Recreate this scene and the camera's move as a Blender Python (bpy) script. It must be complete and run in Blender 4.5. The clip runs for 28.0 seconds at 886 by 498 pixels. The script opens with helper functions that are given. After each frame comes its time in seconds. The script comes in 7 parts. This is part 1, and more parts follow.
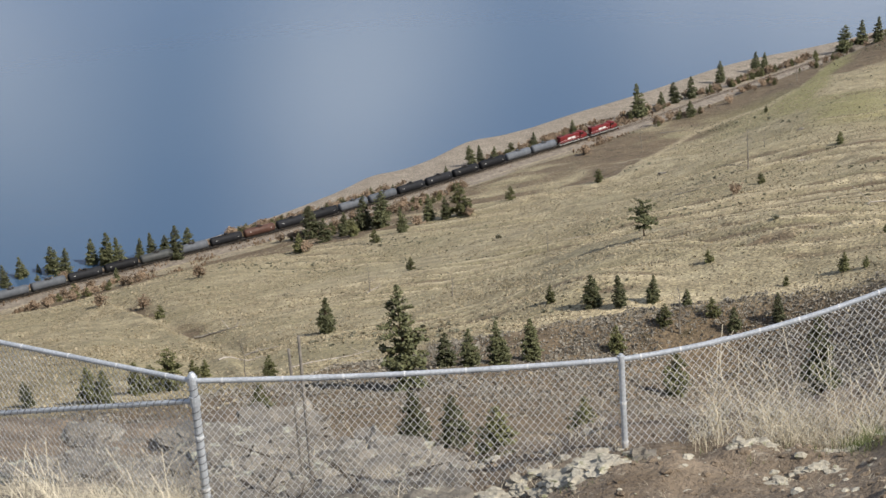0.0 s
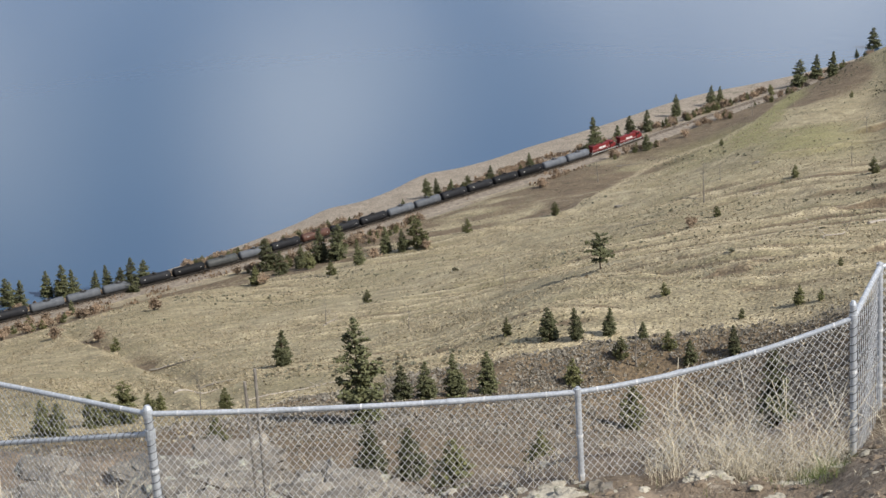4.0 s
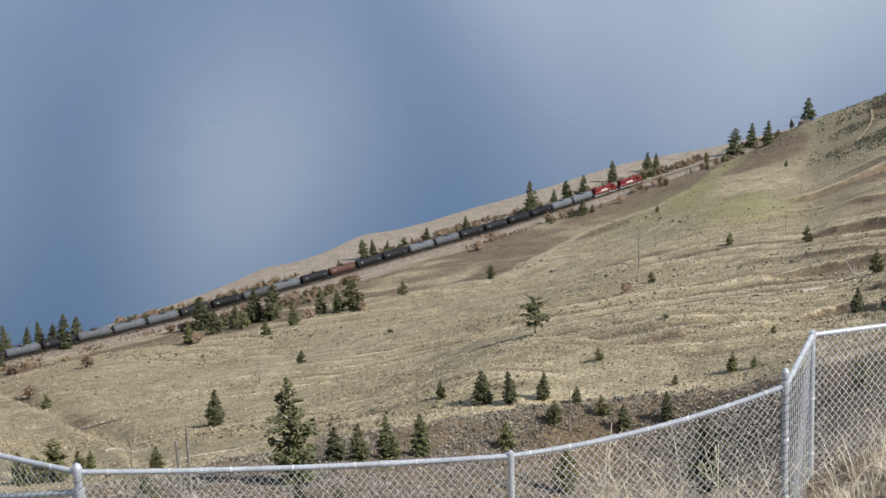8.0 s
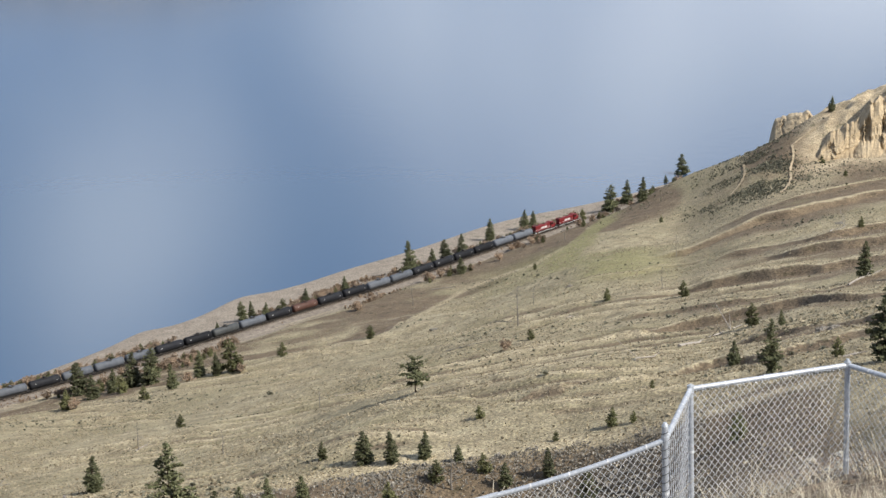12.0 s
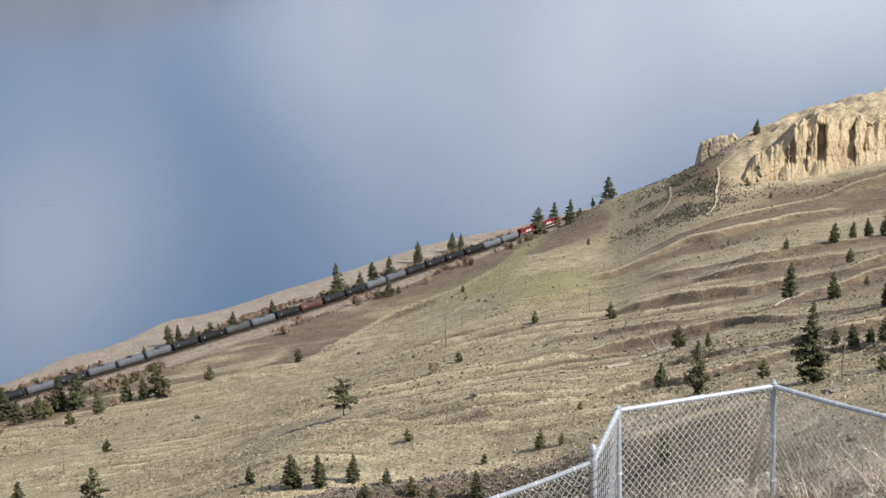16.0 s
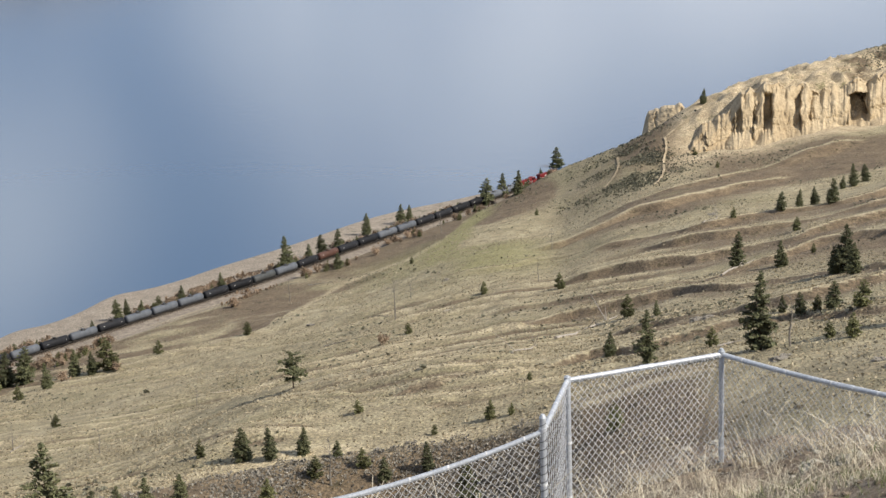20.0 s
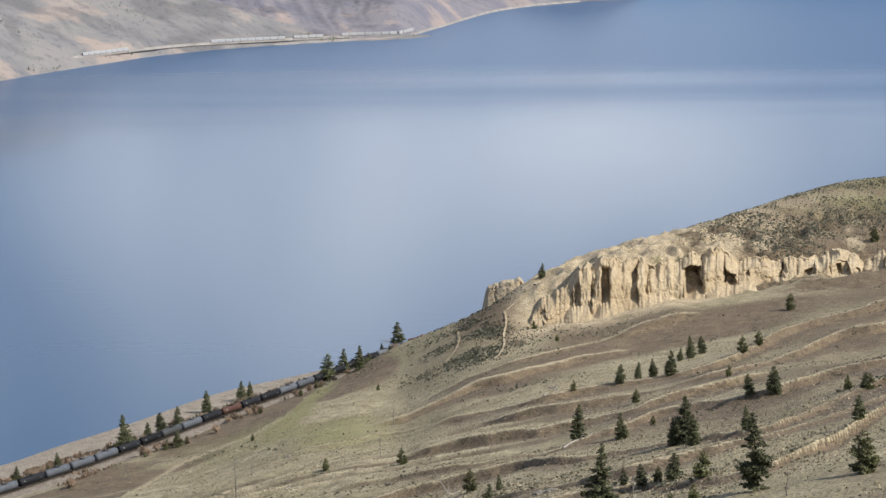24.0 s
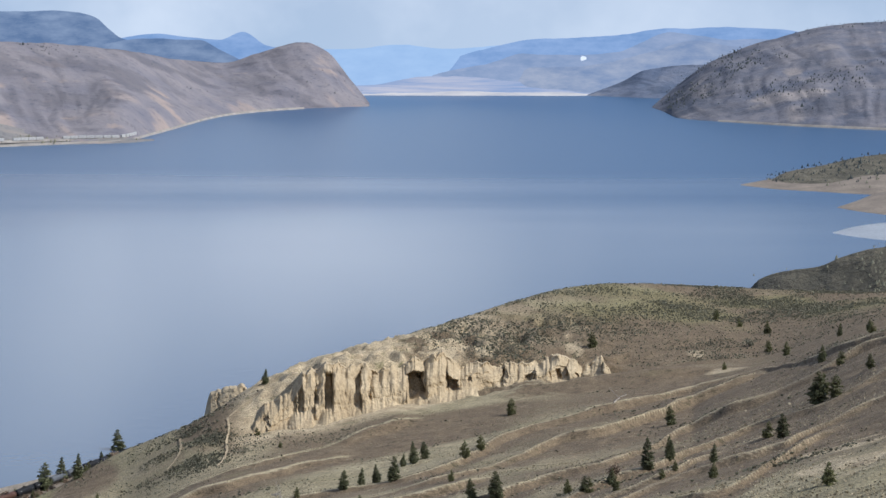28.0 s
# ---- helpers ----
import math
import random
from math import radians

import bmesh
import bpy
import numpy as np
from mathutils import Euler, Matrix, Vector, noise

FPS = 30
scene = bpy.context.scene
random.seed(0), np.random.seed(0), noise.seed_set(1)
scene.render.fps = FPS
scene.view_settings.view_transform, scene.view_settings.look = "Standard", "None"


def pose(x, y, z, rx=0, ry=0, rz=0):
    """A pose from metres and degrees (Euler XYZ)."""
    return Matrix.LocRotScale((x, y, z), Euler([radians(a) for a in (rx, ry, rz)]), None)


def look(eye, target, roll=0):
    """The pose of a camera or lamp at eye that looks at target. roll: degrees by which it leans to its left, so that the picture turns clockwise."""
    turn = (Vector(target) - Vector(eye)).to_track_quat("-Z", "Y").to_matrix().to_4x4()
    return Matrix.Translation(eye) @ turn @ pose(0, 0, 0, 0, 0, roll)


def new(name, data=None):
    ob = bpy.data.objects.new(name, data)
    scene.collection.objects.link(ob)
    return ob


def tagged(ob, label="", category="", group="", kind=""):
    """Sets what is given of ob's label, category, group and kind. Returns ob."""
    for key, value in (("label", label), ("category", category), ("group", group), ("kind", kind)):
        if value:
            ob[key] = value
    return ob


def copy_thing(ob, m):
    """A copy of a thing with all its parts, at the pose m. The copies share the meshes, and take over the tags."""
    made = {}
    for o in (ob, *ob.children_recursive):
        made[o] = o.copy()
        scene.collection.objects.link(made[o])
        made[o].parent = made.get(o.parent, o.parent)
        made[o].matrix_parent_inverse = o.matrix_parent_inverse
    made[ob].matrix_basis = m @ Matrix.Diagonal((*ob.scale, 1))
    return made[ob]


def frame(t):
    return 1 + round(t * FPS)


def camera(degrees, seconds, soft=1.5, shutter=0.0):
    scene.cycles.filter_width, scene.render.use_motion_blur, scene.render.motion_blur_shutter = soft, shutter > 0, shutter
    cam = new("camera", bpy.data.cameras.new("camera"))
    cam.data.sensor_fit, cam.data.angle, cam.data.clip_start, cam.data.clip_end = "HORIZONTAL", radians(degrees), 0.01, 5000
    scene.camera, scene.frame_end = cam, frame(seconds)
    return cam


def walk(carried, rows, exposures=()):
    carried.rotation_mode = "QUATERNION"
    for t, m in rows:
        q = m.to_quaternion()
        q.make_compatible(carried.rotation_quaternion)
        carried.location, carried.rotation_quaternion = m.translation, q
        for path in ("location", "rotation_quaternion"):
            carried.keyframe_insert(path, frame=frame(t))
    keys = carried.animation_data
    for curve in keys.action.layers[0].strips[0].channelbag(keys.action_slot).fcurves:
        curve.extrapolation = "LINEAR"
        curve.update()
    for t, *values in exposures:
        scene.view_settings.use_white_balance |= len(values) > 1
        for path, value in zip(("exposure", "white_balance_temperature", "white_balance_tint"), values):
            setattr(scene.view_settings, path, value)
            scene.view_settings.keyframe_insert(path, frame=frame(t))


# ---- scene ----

# ---- camera: stands at a railed lookout above the lake and turns by hand ----
EYE = (0.0, 0.0, 235)
TURNS = [  # seconds, heading (0 is +y, clockwise), tilt, lean
    (0, -24.100, -19.153, -4.493),
    (0.5, -23.975, -18.703, -4.524),
    (1, -23.954, -18.317, -4.267),
    (1.5, -24.300, -17.974, -4.275),
    (2, -24.150, -17.828, -4.195),
    (2.5, -24.331, -17.790, -4.245),
    (3, -23.300, -17.971, -3.913),
    (3.5, -22.931, -18.327, -4.065),
    (5.5, -21.882, -17.777, -3.283),
    (6, -22.048, -17.362, -3.762),
    (6.5, -21.507, -17.117, -3.099),
    (7, -21.320, -17.052, -2.775),
    (7.5, -21.005, -17.353, -2.660),
    (8, -20.618, -16.586, -2.413),
    (8.5, -19.897, -16.078, -2.298),
    (9, -19.965, -15.572, -2.660),
    (9.5, -19.253, -15.654, -2.416),
    (10, -18.778, -15.604, -2.407),
    (10.5, -18.351, -15.295, -2.446),
    (11, -18.216, -15.427, -2.419),
    (11.5, -17.704, -15.081, -2.416),
    (12, -16.856, -14.986, -2.310),
    (12.5, -16.902, -14.717, -2.502),
    (13, -16.081, -14.922, -2.220),
    (13.5, -15.954, -14.837, -2.201),
    (15.5, -14.848, -14.402, -1.779),
    (16, -14.652, -14.397, -1.893),
    (16.5, -14.466, -14.402, -2.012),
    (17, -14.533, -14.504, -2.145),
    (17.5, -14.352, -14.668, -2.045),
    (18, -14.048, -14.503, -2.026),
    (18.5, -14.064, -14.283, -1.930),
    (19, -13.594, -14.860, -1.424),
    (19.5, -13.681, -15.075, -1.853),
    (20, -13.124, -15.283, -1.981),
    (20.5, -12.911, -14.871, -2.013),
    (22.5, -10.099, -12.749, -1.345),
    (23, -9.225, -11.973, -1.387),
    (23.5, -8.870, -11.309, -1.279),
    (24, -8.205, -10.294, -1.415),
    (24.5, -7.682, -9.781, -1.418),
    (25, -7.030, -8.880, -1.280),
    (25.5, -6.191, -8.651, -0.732),
    (26, -5.161, -8.215, -0.175),
    (26.5, -4.383, -7.602, -0.093),
    (27, -3.483, -7.608, -0.064),
    (27.5, -1.806, -7.255, -0.006),
    (28, -0.000, -7.298, 0.005),
]


def aim(heading, tilt, lean):
    a, b = radians(heading), radians(tilt)
    way = Vector((math.sin(a) * math.cos(b), math.cos(a) * math.cos(b), math.sin(b)))
    return look(EYE, Vector(EYE) + way * 100, lean)


cam = camera(25.508, 28.0, soft=1.5)
# the camera's own exposure closes as sky and lake fill the picture
walk(cam, [(t, aim(a, b, c)) for t, a, b, c in TURNS],
     [(0, 0.32, 6500, 10), (4, 0.36, 6400, 10), (8, 0.36, 6300, 10), (12, 0.44, 6320, 10), (16, 0.46, 6450, 10), (20, 0.42, 6580, 10), (23, 0.27, 6400, 10), (25, 0.27, 6140, 10), (28, 0.10, 5930, 10)])


# ---- sky and sun ----
SUN_HEADING, SUN_HEIGHT = 105.0, 43.0
world = bpy.data.worlds.new("sky")
scene.world = world
world.use_nodes = True
wn, wl = world.node_tree.nodes, world.node_tree.links
wn.clear()
sky = wn.new("ShaderNodeTexSky")
sky.sky_type, sky.sun_disc = "NISHITA", False
sky.sun_elevation, sky.sun_rotation = radians(SUN_HEIGHT), radians(SUN_HEADING)
sky.air_density, sky.dust_density, sky.altitude = 1.0, 0.4, 600
coord = wn.new("ShaderNodeTexCoord")
lift = wn.new("ShaderNodeVectorMath")  # the sky reaches a little below eye level, since the lookout stands high
lift.operation = "ADD"
lift.inputs[1].default_value = (0, 0, 0.22)
wl.new(coord.outputs["Generated"], lift.inputs[0])
wl.new(lift.outputs["Vector"], sky.inputs["Vector"])
stretch = wn.new("ShaderNodeMapping")
stretch.inputs["Scale"].default_value = (4.0, 4.0, 5.0)
puffs = wn.new("ShaderNodeTexNoise")
puffs.inputs["Scale"].default_value, puffs.inputs["Detail"].default_value = 1.3, 6.0
puffs.inputs["Roughness"].default_value = 0.55
cover = wn.new("ShaderNodeValToRGB")
cover.color_ramp.elements[0].position, cover.color_ramp.elements[1].position = 0.34, 0.72
cover.color_ramp.elements[0].color, cover.color_ramp.elements[1].color = (0.13, 0.13, 0.13, 1), (0.56, 0.56, 0.56, 1)
mix = wn.new("ShaderNodeMix")
mix.data_type = "RGBA"
mix.inputs["B"].default_value = (9.75, 10.0, 10.3, 1)
back = wn.new("ShaderNodeBackground")
back.inputs["Strength"].default_value = 0.1
out = wn.new("ShaderNodeOutputWorld")
wl.new(coord.outputs["Generated"], stretch.inputs["Vector"])
wl.new(stretch.outputs["Vector"], puffs.inputs["Vector"])
# the cloud bank thins out on both sides
east = wn.new("ShaderNodeSeparateXYZ")
wl.new(coord.outputs["Generated"], east.inputs["Vector"])
thin = wn.new("ShaderNodeMath")
thin.operation = "MULTIPLY_ADD"
thin.inputs[1].default_value = -0.36
off = wn.new("ShaderNodeMath")
off.operation = "ADD"
off.inputs[1].default_value = 0.20
side = wn.new("ShaderNodeMath")
side.operation = "ABSOLUTE"
wl.new(east.outputs["X"], off.inputs[0])
wl.new(off.outputs[0], side.inputs[0])
wl.new(side.outputs[0], thin.inputs[0])
wl.new(puffs.outputs["Fac"], thin.inputs[2])
wl.new(thin.outputs[0], cover.inputs["Fac"])
# soft cumulus banks over the far shore: heading, height above the horizon, size, weight
whole = cover.outputs["Color"]
warped = wn.new("ShaderNodeVectorMath")
warped.operation = "MULTIPLY_ADD"
wl.new(puffs.outputs["Color"], warped.inputs[0])
warped.inputs[1].default_value = (0.16, 0.16, 0.2)
wl.new(coord.outputs["Generated"], warped.inputs[2])
for heading, high, size, weight in ((-26.9, 13.6, 0.105, 0.85), (-37.5, 13.0, 0.10, 0.5), (-13.0, 11.0, 0.17, 0.56), (-7.5, 7.5, 0.13, 0.32), (-2.4, 9.0, 0.13, 0.62), (2.0, 2.0, 0.32, 0.24)):
    a, e = radians(heading), radians(high)
    away = wn.new("ShaderNodeVectorMath")
    away.operation = "DISTANCE"
    wl.new(warped.outputs["Vector"], away.inputs[0])
    away.inputs[1].default_value = (math.sin(a) * math.cos(e) + 0.08, math.cos(a) * math.cos(e) + 0.08, math.sin(e) + 0.10)
    puff = wn.new("ShaderNodeMapRange")
    puff.interpolation_type = "SMOOTHSTEP"
    puff.inputs["From Min"].default_value, puff.inputs["From Max"].default_value = size, 0.0
    puff.inputs["To Max"].default_value = weight
    wl.new(away.outputs["Value"], puff.inputs["Value"])
    gather = wn.new("ShaderNodeMath")
    gather.use_clamp = True
    wl.new(whole, gather.inputs[0])
    wl.new(puff.outputs["Result"], gather.inputs[1])
    whole = gather.outputs[0]
wl.new(whole, mix.inputs["Factor"])
wl.new(sky.outputs["Color"], mix.inputs["A"])
wl.new(mix.outputs["Result"], back.inputs["Color"])
wl.new(back.outputs["Background"], out.inputs["Surface"])

sun = new("sun", bpy.data.lights.new("sun", "SUN"))
sun.data.energy, sun.data.angle, sun.data.color = 4.2, radians(0.53), (1.0, 0.93, 0.82)
sun_way = Vector((math.sin(radians(SUN_HEADING)) * math.cos(radians(SUN_HEIGHT)),
                  math.cos(radians(SUN_HEADING)) * math.cos(radians(SUN_HEIGHT)), math.sin(radians(SUN_HEIGHT))))
sun.matrix_world = look(sun_way * 400 + Vector(EYE), EYE)


# ---- materials ----
def ramp_node(nt, stops):
    node = nt.nodes.new("ShaderNodeValToRGB")
    el = node.color_ramp.elements
    while len(el) < len(stops):
        el.new(0.5)
    for e, (p, c) in zip(el, stops):
        e.position, e.color = p, (*c, 1)
    return node


def noise_node(nt, vec, scale, detail=4.0, rough=0.55, squash=None):
    if squash:
        m = nt.nodes.new("ShaderNodeMapping")
        m.inputs["Scale"].default_value = squash
        nt.links.new(vec, m.inputs["Vector"])
        vec = m.outputs["Vector"]
    n = nt.nodes.new("ShaderNodeTexNoise")
    n.inputs["Scale"].default_value, n.inputs["Detail"].default_value, n.inputs["Roughness"].default_value = scale, detail, rough
    nt.links.new(vec, n.inputs["Vector"])
    return n.outputs["Fac"]


def blend(nt, kind, fac, a, b):
    m = nt.nodes.new("ShaderNodeMix")
    m.data_type, m.blend_type = "RGBA", kind
    for socket, v in (("Factor", fac), ("A", a), ("B", b)):
        if isinstance(v, (int, float)):
            m.inputs[socket].default_value = v
        elif isinstance(v, tuple):
            m.inputs[socket].default_value = (*v, 1)
        else:
            nt.links.new(v, m.inputs[socket])
    return m.outputs["Result"]


def start(name, rough=0.9, metal=0.0):
    m = bpy.data.materials.new(name)
    m.use_nodes = True
    nt = m.node_tree
    b = nt.nodes["Principled BSDF"]
    b.inputs["Roughness"].default_value, b.inputs["Metallic"].default_value = rough, metal
    c = nt.nodes.new("ShaderNodeTexCoord")
    return m, nt, b, c.outputs["Object"]


def bump(nt, b, height, strength, distance):
    n = nt.nodes.new("ShaderNodeBump")
    n.inputs["Strength"].default_value, n.inputs["Distance"].default_value = strength, distance
    nt.links.new(height, n.inputs["Height"])
    nt.links.new(n.outputs["Normal"], b.inputs["Normal"])


def mottled(name, dark, light, scale=2.0, rough=0.85, metal=0.0, relief=0.3, depth=0.02, vary=0.0, wear=None):
    """A surface with patches at one scale and grain at a finer one; vary: how far single pieces differ."""
    m, nt, b, v = start(name, rough, metal)
    big = noise_node(nt, v, scale, 5)
    fine = noise_node(nt, v, scale * 9, 4, 0.65)
    col = ramp_node(nt, [(0.3, dark), (0.7, light)])
    nt.links.new(big, col.inputs["Fac"])
    grain = ramp_node(nt, [(0.25, (0.55, 0.55, 0.55)), (0.75, (1.25, 1.25, 1.25))])
    nt.links.new(fine, grain.inputs["Fac"])
    c = blend(nt, "MULTIPLY", 0.8, col.outputs["Color"], grain.outputs["Color"])
    if wear:
        spots = ramp_node(nt, [(0.58, (0, 0, 0)), (0.66, (1, 1, 1))])
        nt.links.new(noise_node(nt, v, scale * 3.1, 5, 0.7), spots.inputs["Fac"])
        c = blend(nt, "MIX", spots.outputs["Color"], c, wear)
    if vary:
        info = nt.nodes.new("ShaderNodeObjectInfo")
        tone = ramp_node(nt, [(0.0, (1 - vary,) * 3), (1.0, (1 + vary,) * 3)])
        nt.links.new(info.outputs["Random"], tone.inputs["Fac"])
        c = blend(nt, "MULTIPLY", 1.0, c, tone.outputs["Color"])
    nt.links.new(c, b.inputs["Base Color"])
    bump(nt, b, fine, relief, depth)
    return m


def hillside():
    """Dry bunchgrass over silt: tufts, bare patches; the soil layer says where the grass is thin."""
    m, nt, b, v = start("dry_grassland", 0.95)
    soil = nt.nodes.new("ShaderNodeAttribute")
    soil.attribute_name = "soil"
    parts = nt.nodes.new("ShaderNodeSeparateColor")
    nt.links.new(soil.outputs["Color"], parts.inputs["Color"])
    patch = noise_node(nt, v, 0.022, 6, 0.6)
    mid = noise_node(nt, v, 0.17, 5, 0.62)
    tuft = noise_node(nt, v, 1.6, 3, 0.6)
    speck = noise_node(nt, v, 0.75, 2, 0.5)
    grass = ramp_node(nt, [(0.30, (0.210, 0.176, 0.110)), (0.5, (0.335, 0.286, 0.182)), (0.72, (0.465, 0.405, 0.268))])
    nt.links.new(mid, grass.inputs["Fac"])
    olive = ramp_node(nt, [(0.45, (0, 0, 0)), (0.7, (0.75, 0.75, 0.75))])
    nt.links.new(patch, olive.inputs["Fac"])
    c = blend(nt, "MIX", olive.outputs["Color"], grass.outputs["Color"], (0.235, 0.208, 0.115))
    earth = ramp_node(nt, [(0.3, (0.118, 0.085, 0.053)), (0.6, (0.184, 0.138, 0.087)), (0.8, (0.264, 0.204, 0.130))])
    nt.links.new(mid, earth.inputs["Fac"])
    edge = nt.nodes.new("ShaderNodeMath")
    edge.operation, edge.use_clamp = "MULTIPLY_ADD", True
    nt.links.new(mid, edge.inputs[0])
    edge.inputs[1].default_value = 0.9
    shift = nt.nodes.new("ShaderNodeMath")
    shift.operation = "ADD"
    nt.links.new(parts.outputs["Red"], shift.inputs[0])
    shift.inputs[1].default_value = -0.72
    nt.links.new(shift.outputs[0], edge.inputs[2])
    sharp = ramp_node(nt, [(0.12, (0, 0, 0)), (0.5, (1, 1, 1))])
    nt.links.new(edge.outputs[0], sharp.inputs["Fac"])
    c = blend(nt, "MIX", sharp.outputs["Color"], c, earth.outputs["Color"])
    c = blend(nt, "MIX", parts.outputs["Green"], c, (0.235, 0.222, 0.098))
    sand = ramp_node(nt, [(0.3, (0.24, 0.203, 0.162)), (0.7, (0.355, 0.305, 0.248))])
    nt.links.new(mid, sand.inputs["Fac"])
    silt = ramp_node(nt, [(0.3, (0.36, 0.285, 0.185)), (0.7, (0.53, 0.44, 0.30))])
    nt.links.new(mid, silt.inputs["Fac"])
    high = nt.nodes.new("ShaderNodeSeparateXYZ")
    nt.links.new(v, high.inputs["Vector"])
    upland = ramp_node(nt, [(0.30, (0, 0, 0)), (0.40, (1, 1, 1))])
    rise = nt.nodes.new("ShaderNodeMath")
    rise.operation, rise.use_clamp = "MULTIPLY", True
    rise.inputs[1].default_value = 0.01
    nt.links.new(high.outputs["Z"], rise.inputs[0])
    nt.links.new(rise.outputs[0], upland.inputs["Fac"])
    earthy = blend(nt, "MIX", upland.outputs["Color"], sand.outputs["Color"], silt.outputs["Color"])
    c = blend(nt, "MIX", parts.outputs["Blue"], c, earthy)
    pale = ramp_node(nt, [(0.3, (0.375, 0.312, 0.200)), (0.7, (0.56, 0.48, 0.325))])
    nt.links.new(mid, pale.inputs["Fac"])
    c = blend(nt, "MIX", soil.outputs["Alpha"], c, pale.outputs["Color"])
    scrub = ramp_node(nt, [(0.56, (1, 1, 1)), (0.64, (0.50, 0.53, 0.44))])
    nt.links.new(noise_node(nt, v, 0.24, 5, 0.7), scrub.inputs['Fac'])
    c = blend(nt, "MULTIPLY", parts.outputs["Red"], c, scrub.outputs["Color"])
    clump = ramp_node(nt, [(0.34, (0.54, 0.525, 0.49)), (0.5, (0.93, 0.93, 0.93)), (0.66, (1.55, 1.53, 1.46))])
    nt.links.new(tuft, clump.inputs["Fac"])
    c = blend(nt, "MULTIPLY", 0.85, c, clump.outputs["Color"])
    dots = ramp_node(nt, [(0.60, (1, 1, 1)), (0.70, (0.72, 0.71, 0.66))])
    nt.links.new(speck, dots.inputs["Fac"])
    c = blend(nt, "MULTIPLY", 0.8, c, dots.outputs["Color"])
    nt.links.new(c, b.inputs["Base Color"])
    bump(nt, b, tuft, 0.8, 0.5)
    return m


def lake_water():
    """Calm water that mirrors the clouds, with a belt of wind-ruffled water towards the far shore and long streaks
    across the lake. The belt's deeper blue is put into its colour.
    """
    m, nt, b, v = start("lake_water", 0.12)
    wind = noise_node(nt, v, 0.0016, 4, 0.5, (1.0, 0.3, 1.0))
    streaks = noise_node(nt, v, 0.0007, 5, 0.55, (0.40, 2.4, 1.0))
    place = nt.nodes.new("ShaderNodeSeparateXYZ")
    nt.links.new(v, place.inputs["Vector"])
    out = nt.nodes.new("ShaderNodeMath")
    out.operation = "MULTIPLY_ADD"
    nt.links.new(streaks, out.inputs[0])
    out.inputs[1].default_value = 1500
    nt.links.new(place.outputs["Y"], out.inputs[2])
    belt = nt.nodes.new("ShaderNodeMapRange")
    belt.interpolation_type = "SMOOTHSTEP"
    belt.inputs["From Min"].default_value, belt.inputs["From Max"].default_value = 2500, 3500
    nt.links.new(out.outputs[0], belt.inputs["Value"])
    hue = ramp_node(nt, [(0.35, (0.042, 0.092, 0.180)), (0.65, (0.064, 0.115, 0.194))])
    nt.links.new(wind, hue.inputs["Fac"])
    # the bluer sky that the belt reflects is painted into its base colour
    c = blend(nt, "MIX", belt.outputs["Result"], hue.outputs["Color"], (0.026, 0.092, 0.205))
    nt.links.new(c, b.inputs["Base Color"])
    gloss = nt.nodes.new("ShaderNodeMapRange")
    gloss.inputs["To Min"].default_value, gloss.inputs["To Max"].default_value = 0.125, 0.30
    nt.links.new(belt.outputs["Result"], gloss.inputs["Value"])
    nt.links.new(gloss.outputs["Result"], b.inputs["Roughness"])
    b.inputs["IOR"].default_value = 1.333
    bump(nt, b, noise_node(nt, v, 0.12, 4, 0.5), 0.09, 0.5)
    return m


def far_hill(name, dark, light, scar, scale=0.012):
    """A far hill with any haze mixed into its colours: scrub in the ravines and pale earth scars (from the gully
    layer), mottled at two scales.
    """
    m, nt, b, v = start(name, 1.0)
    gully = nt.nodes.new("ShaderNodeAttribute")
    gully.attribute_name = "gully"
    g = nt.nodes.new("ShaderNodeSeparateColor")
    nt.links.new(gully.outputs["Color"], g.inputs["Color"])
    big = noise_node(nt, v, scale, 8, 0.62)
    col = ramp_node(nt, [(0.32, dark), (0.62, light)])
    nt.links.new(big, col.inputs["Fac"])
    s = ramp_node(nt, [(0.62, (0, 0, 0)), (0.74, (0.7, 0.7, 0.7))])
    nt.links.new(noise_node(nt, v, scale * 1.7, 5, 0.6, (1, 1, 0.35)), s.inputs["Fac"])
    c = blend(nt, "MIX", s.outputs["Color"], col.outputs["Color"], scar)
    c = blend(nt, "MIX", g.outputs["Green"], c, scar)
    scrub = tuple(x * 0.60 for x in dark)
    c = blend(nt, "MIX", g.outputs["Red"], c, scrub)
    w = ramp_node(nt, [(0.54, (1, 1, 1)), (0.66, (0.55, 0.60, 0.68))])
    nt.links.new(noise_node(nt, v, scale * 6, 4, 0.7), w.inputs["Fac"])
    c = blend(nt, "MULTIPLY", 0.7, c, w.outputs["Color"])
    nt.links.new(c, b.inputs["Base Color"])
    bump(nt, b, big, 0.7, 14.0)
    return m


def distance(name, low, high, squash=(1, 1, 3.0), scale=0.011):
    """Mountains so far off that only the air's blue is seen; that haze is painted in as a glow."""
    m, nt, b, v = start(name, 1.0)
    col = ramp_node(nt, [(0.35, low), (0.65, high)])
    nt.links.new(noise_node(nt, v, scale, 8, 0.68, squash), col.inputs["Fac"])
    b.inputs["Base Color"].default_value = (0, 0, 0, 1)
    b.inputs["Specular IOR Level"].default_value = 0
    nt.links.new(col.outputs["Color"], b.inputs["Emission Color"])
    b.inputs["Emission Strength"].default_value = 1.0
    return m


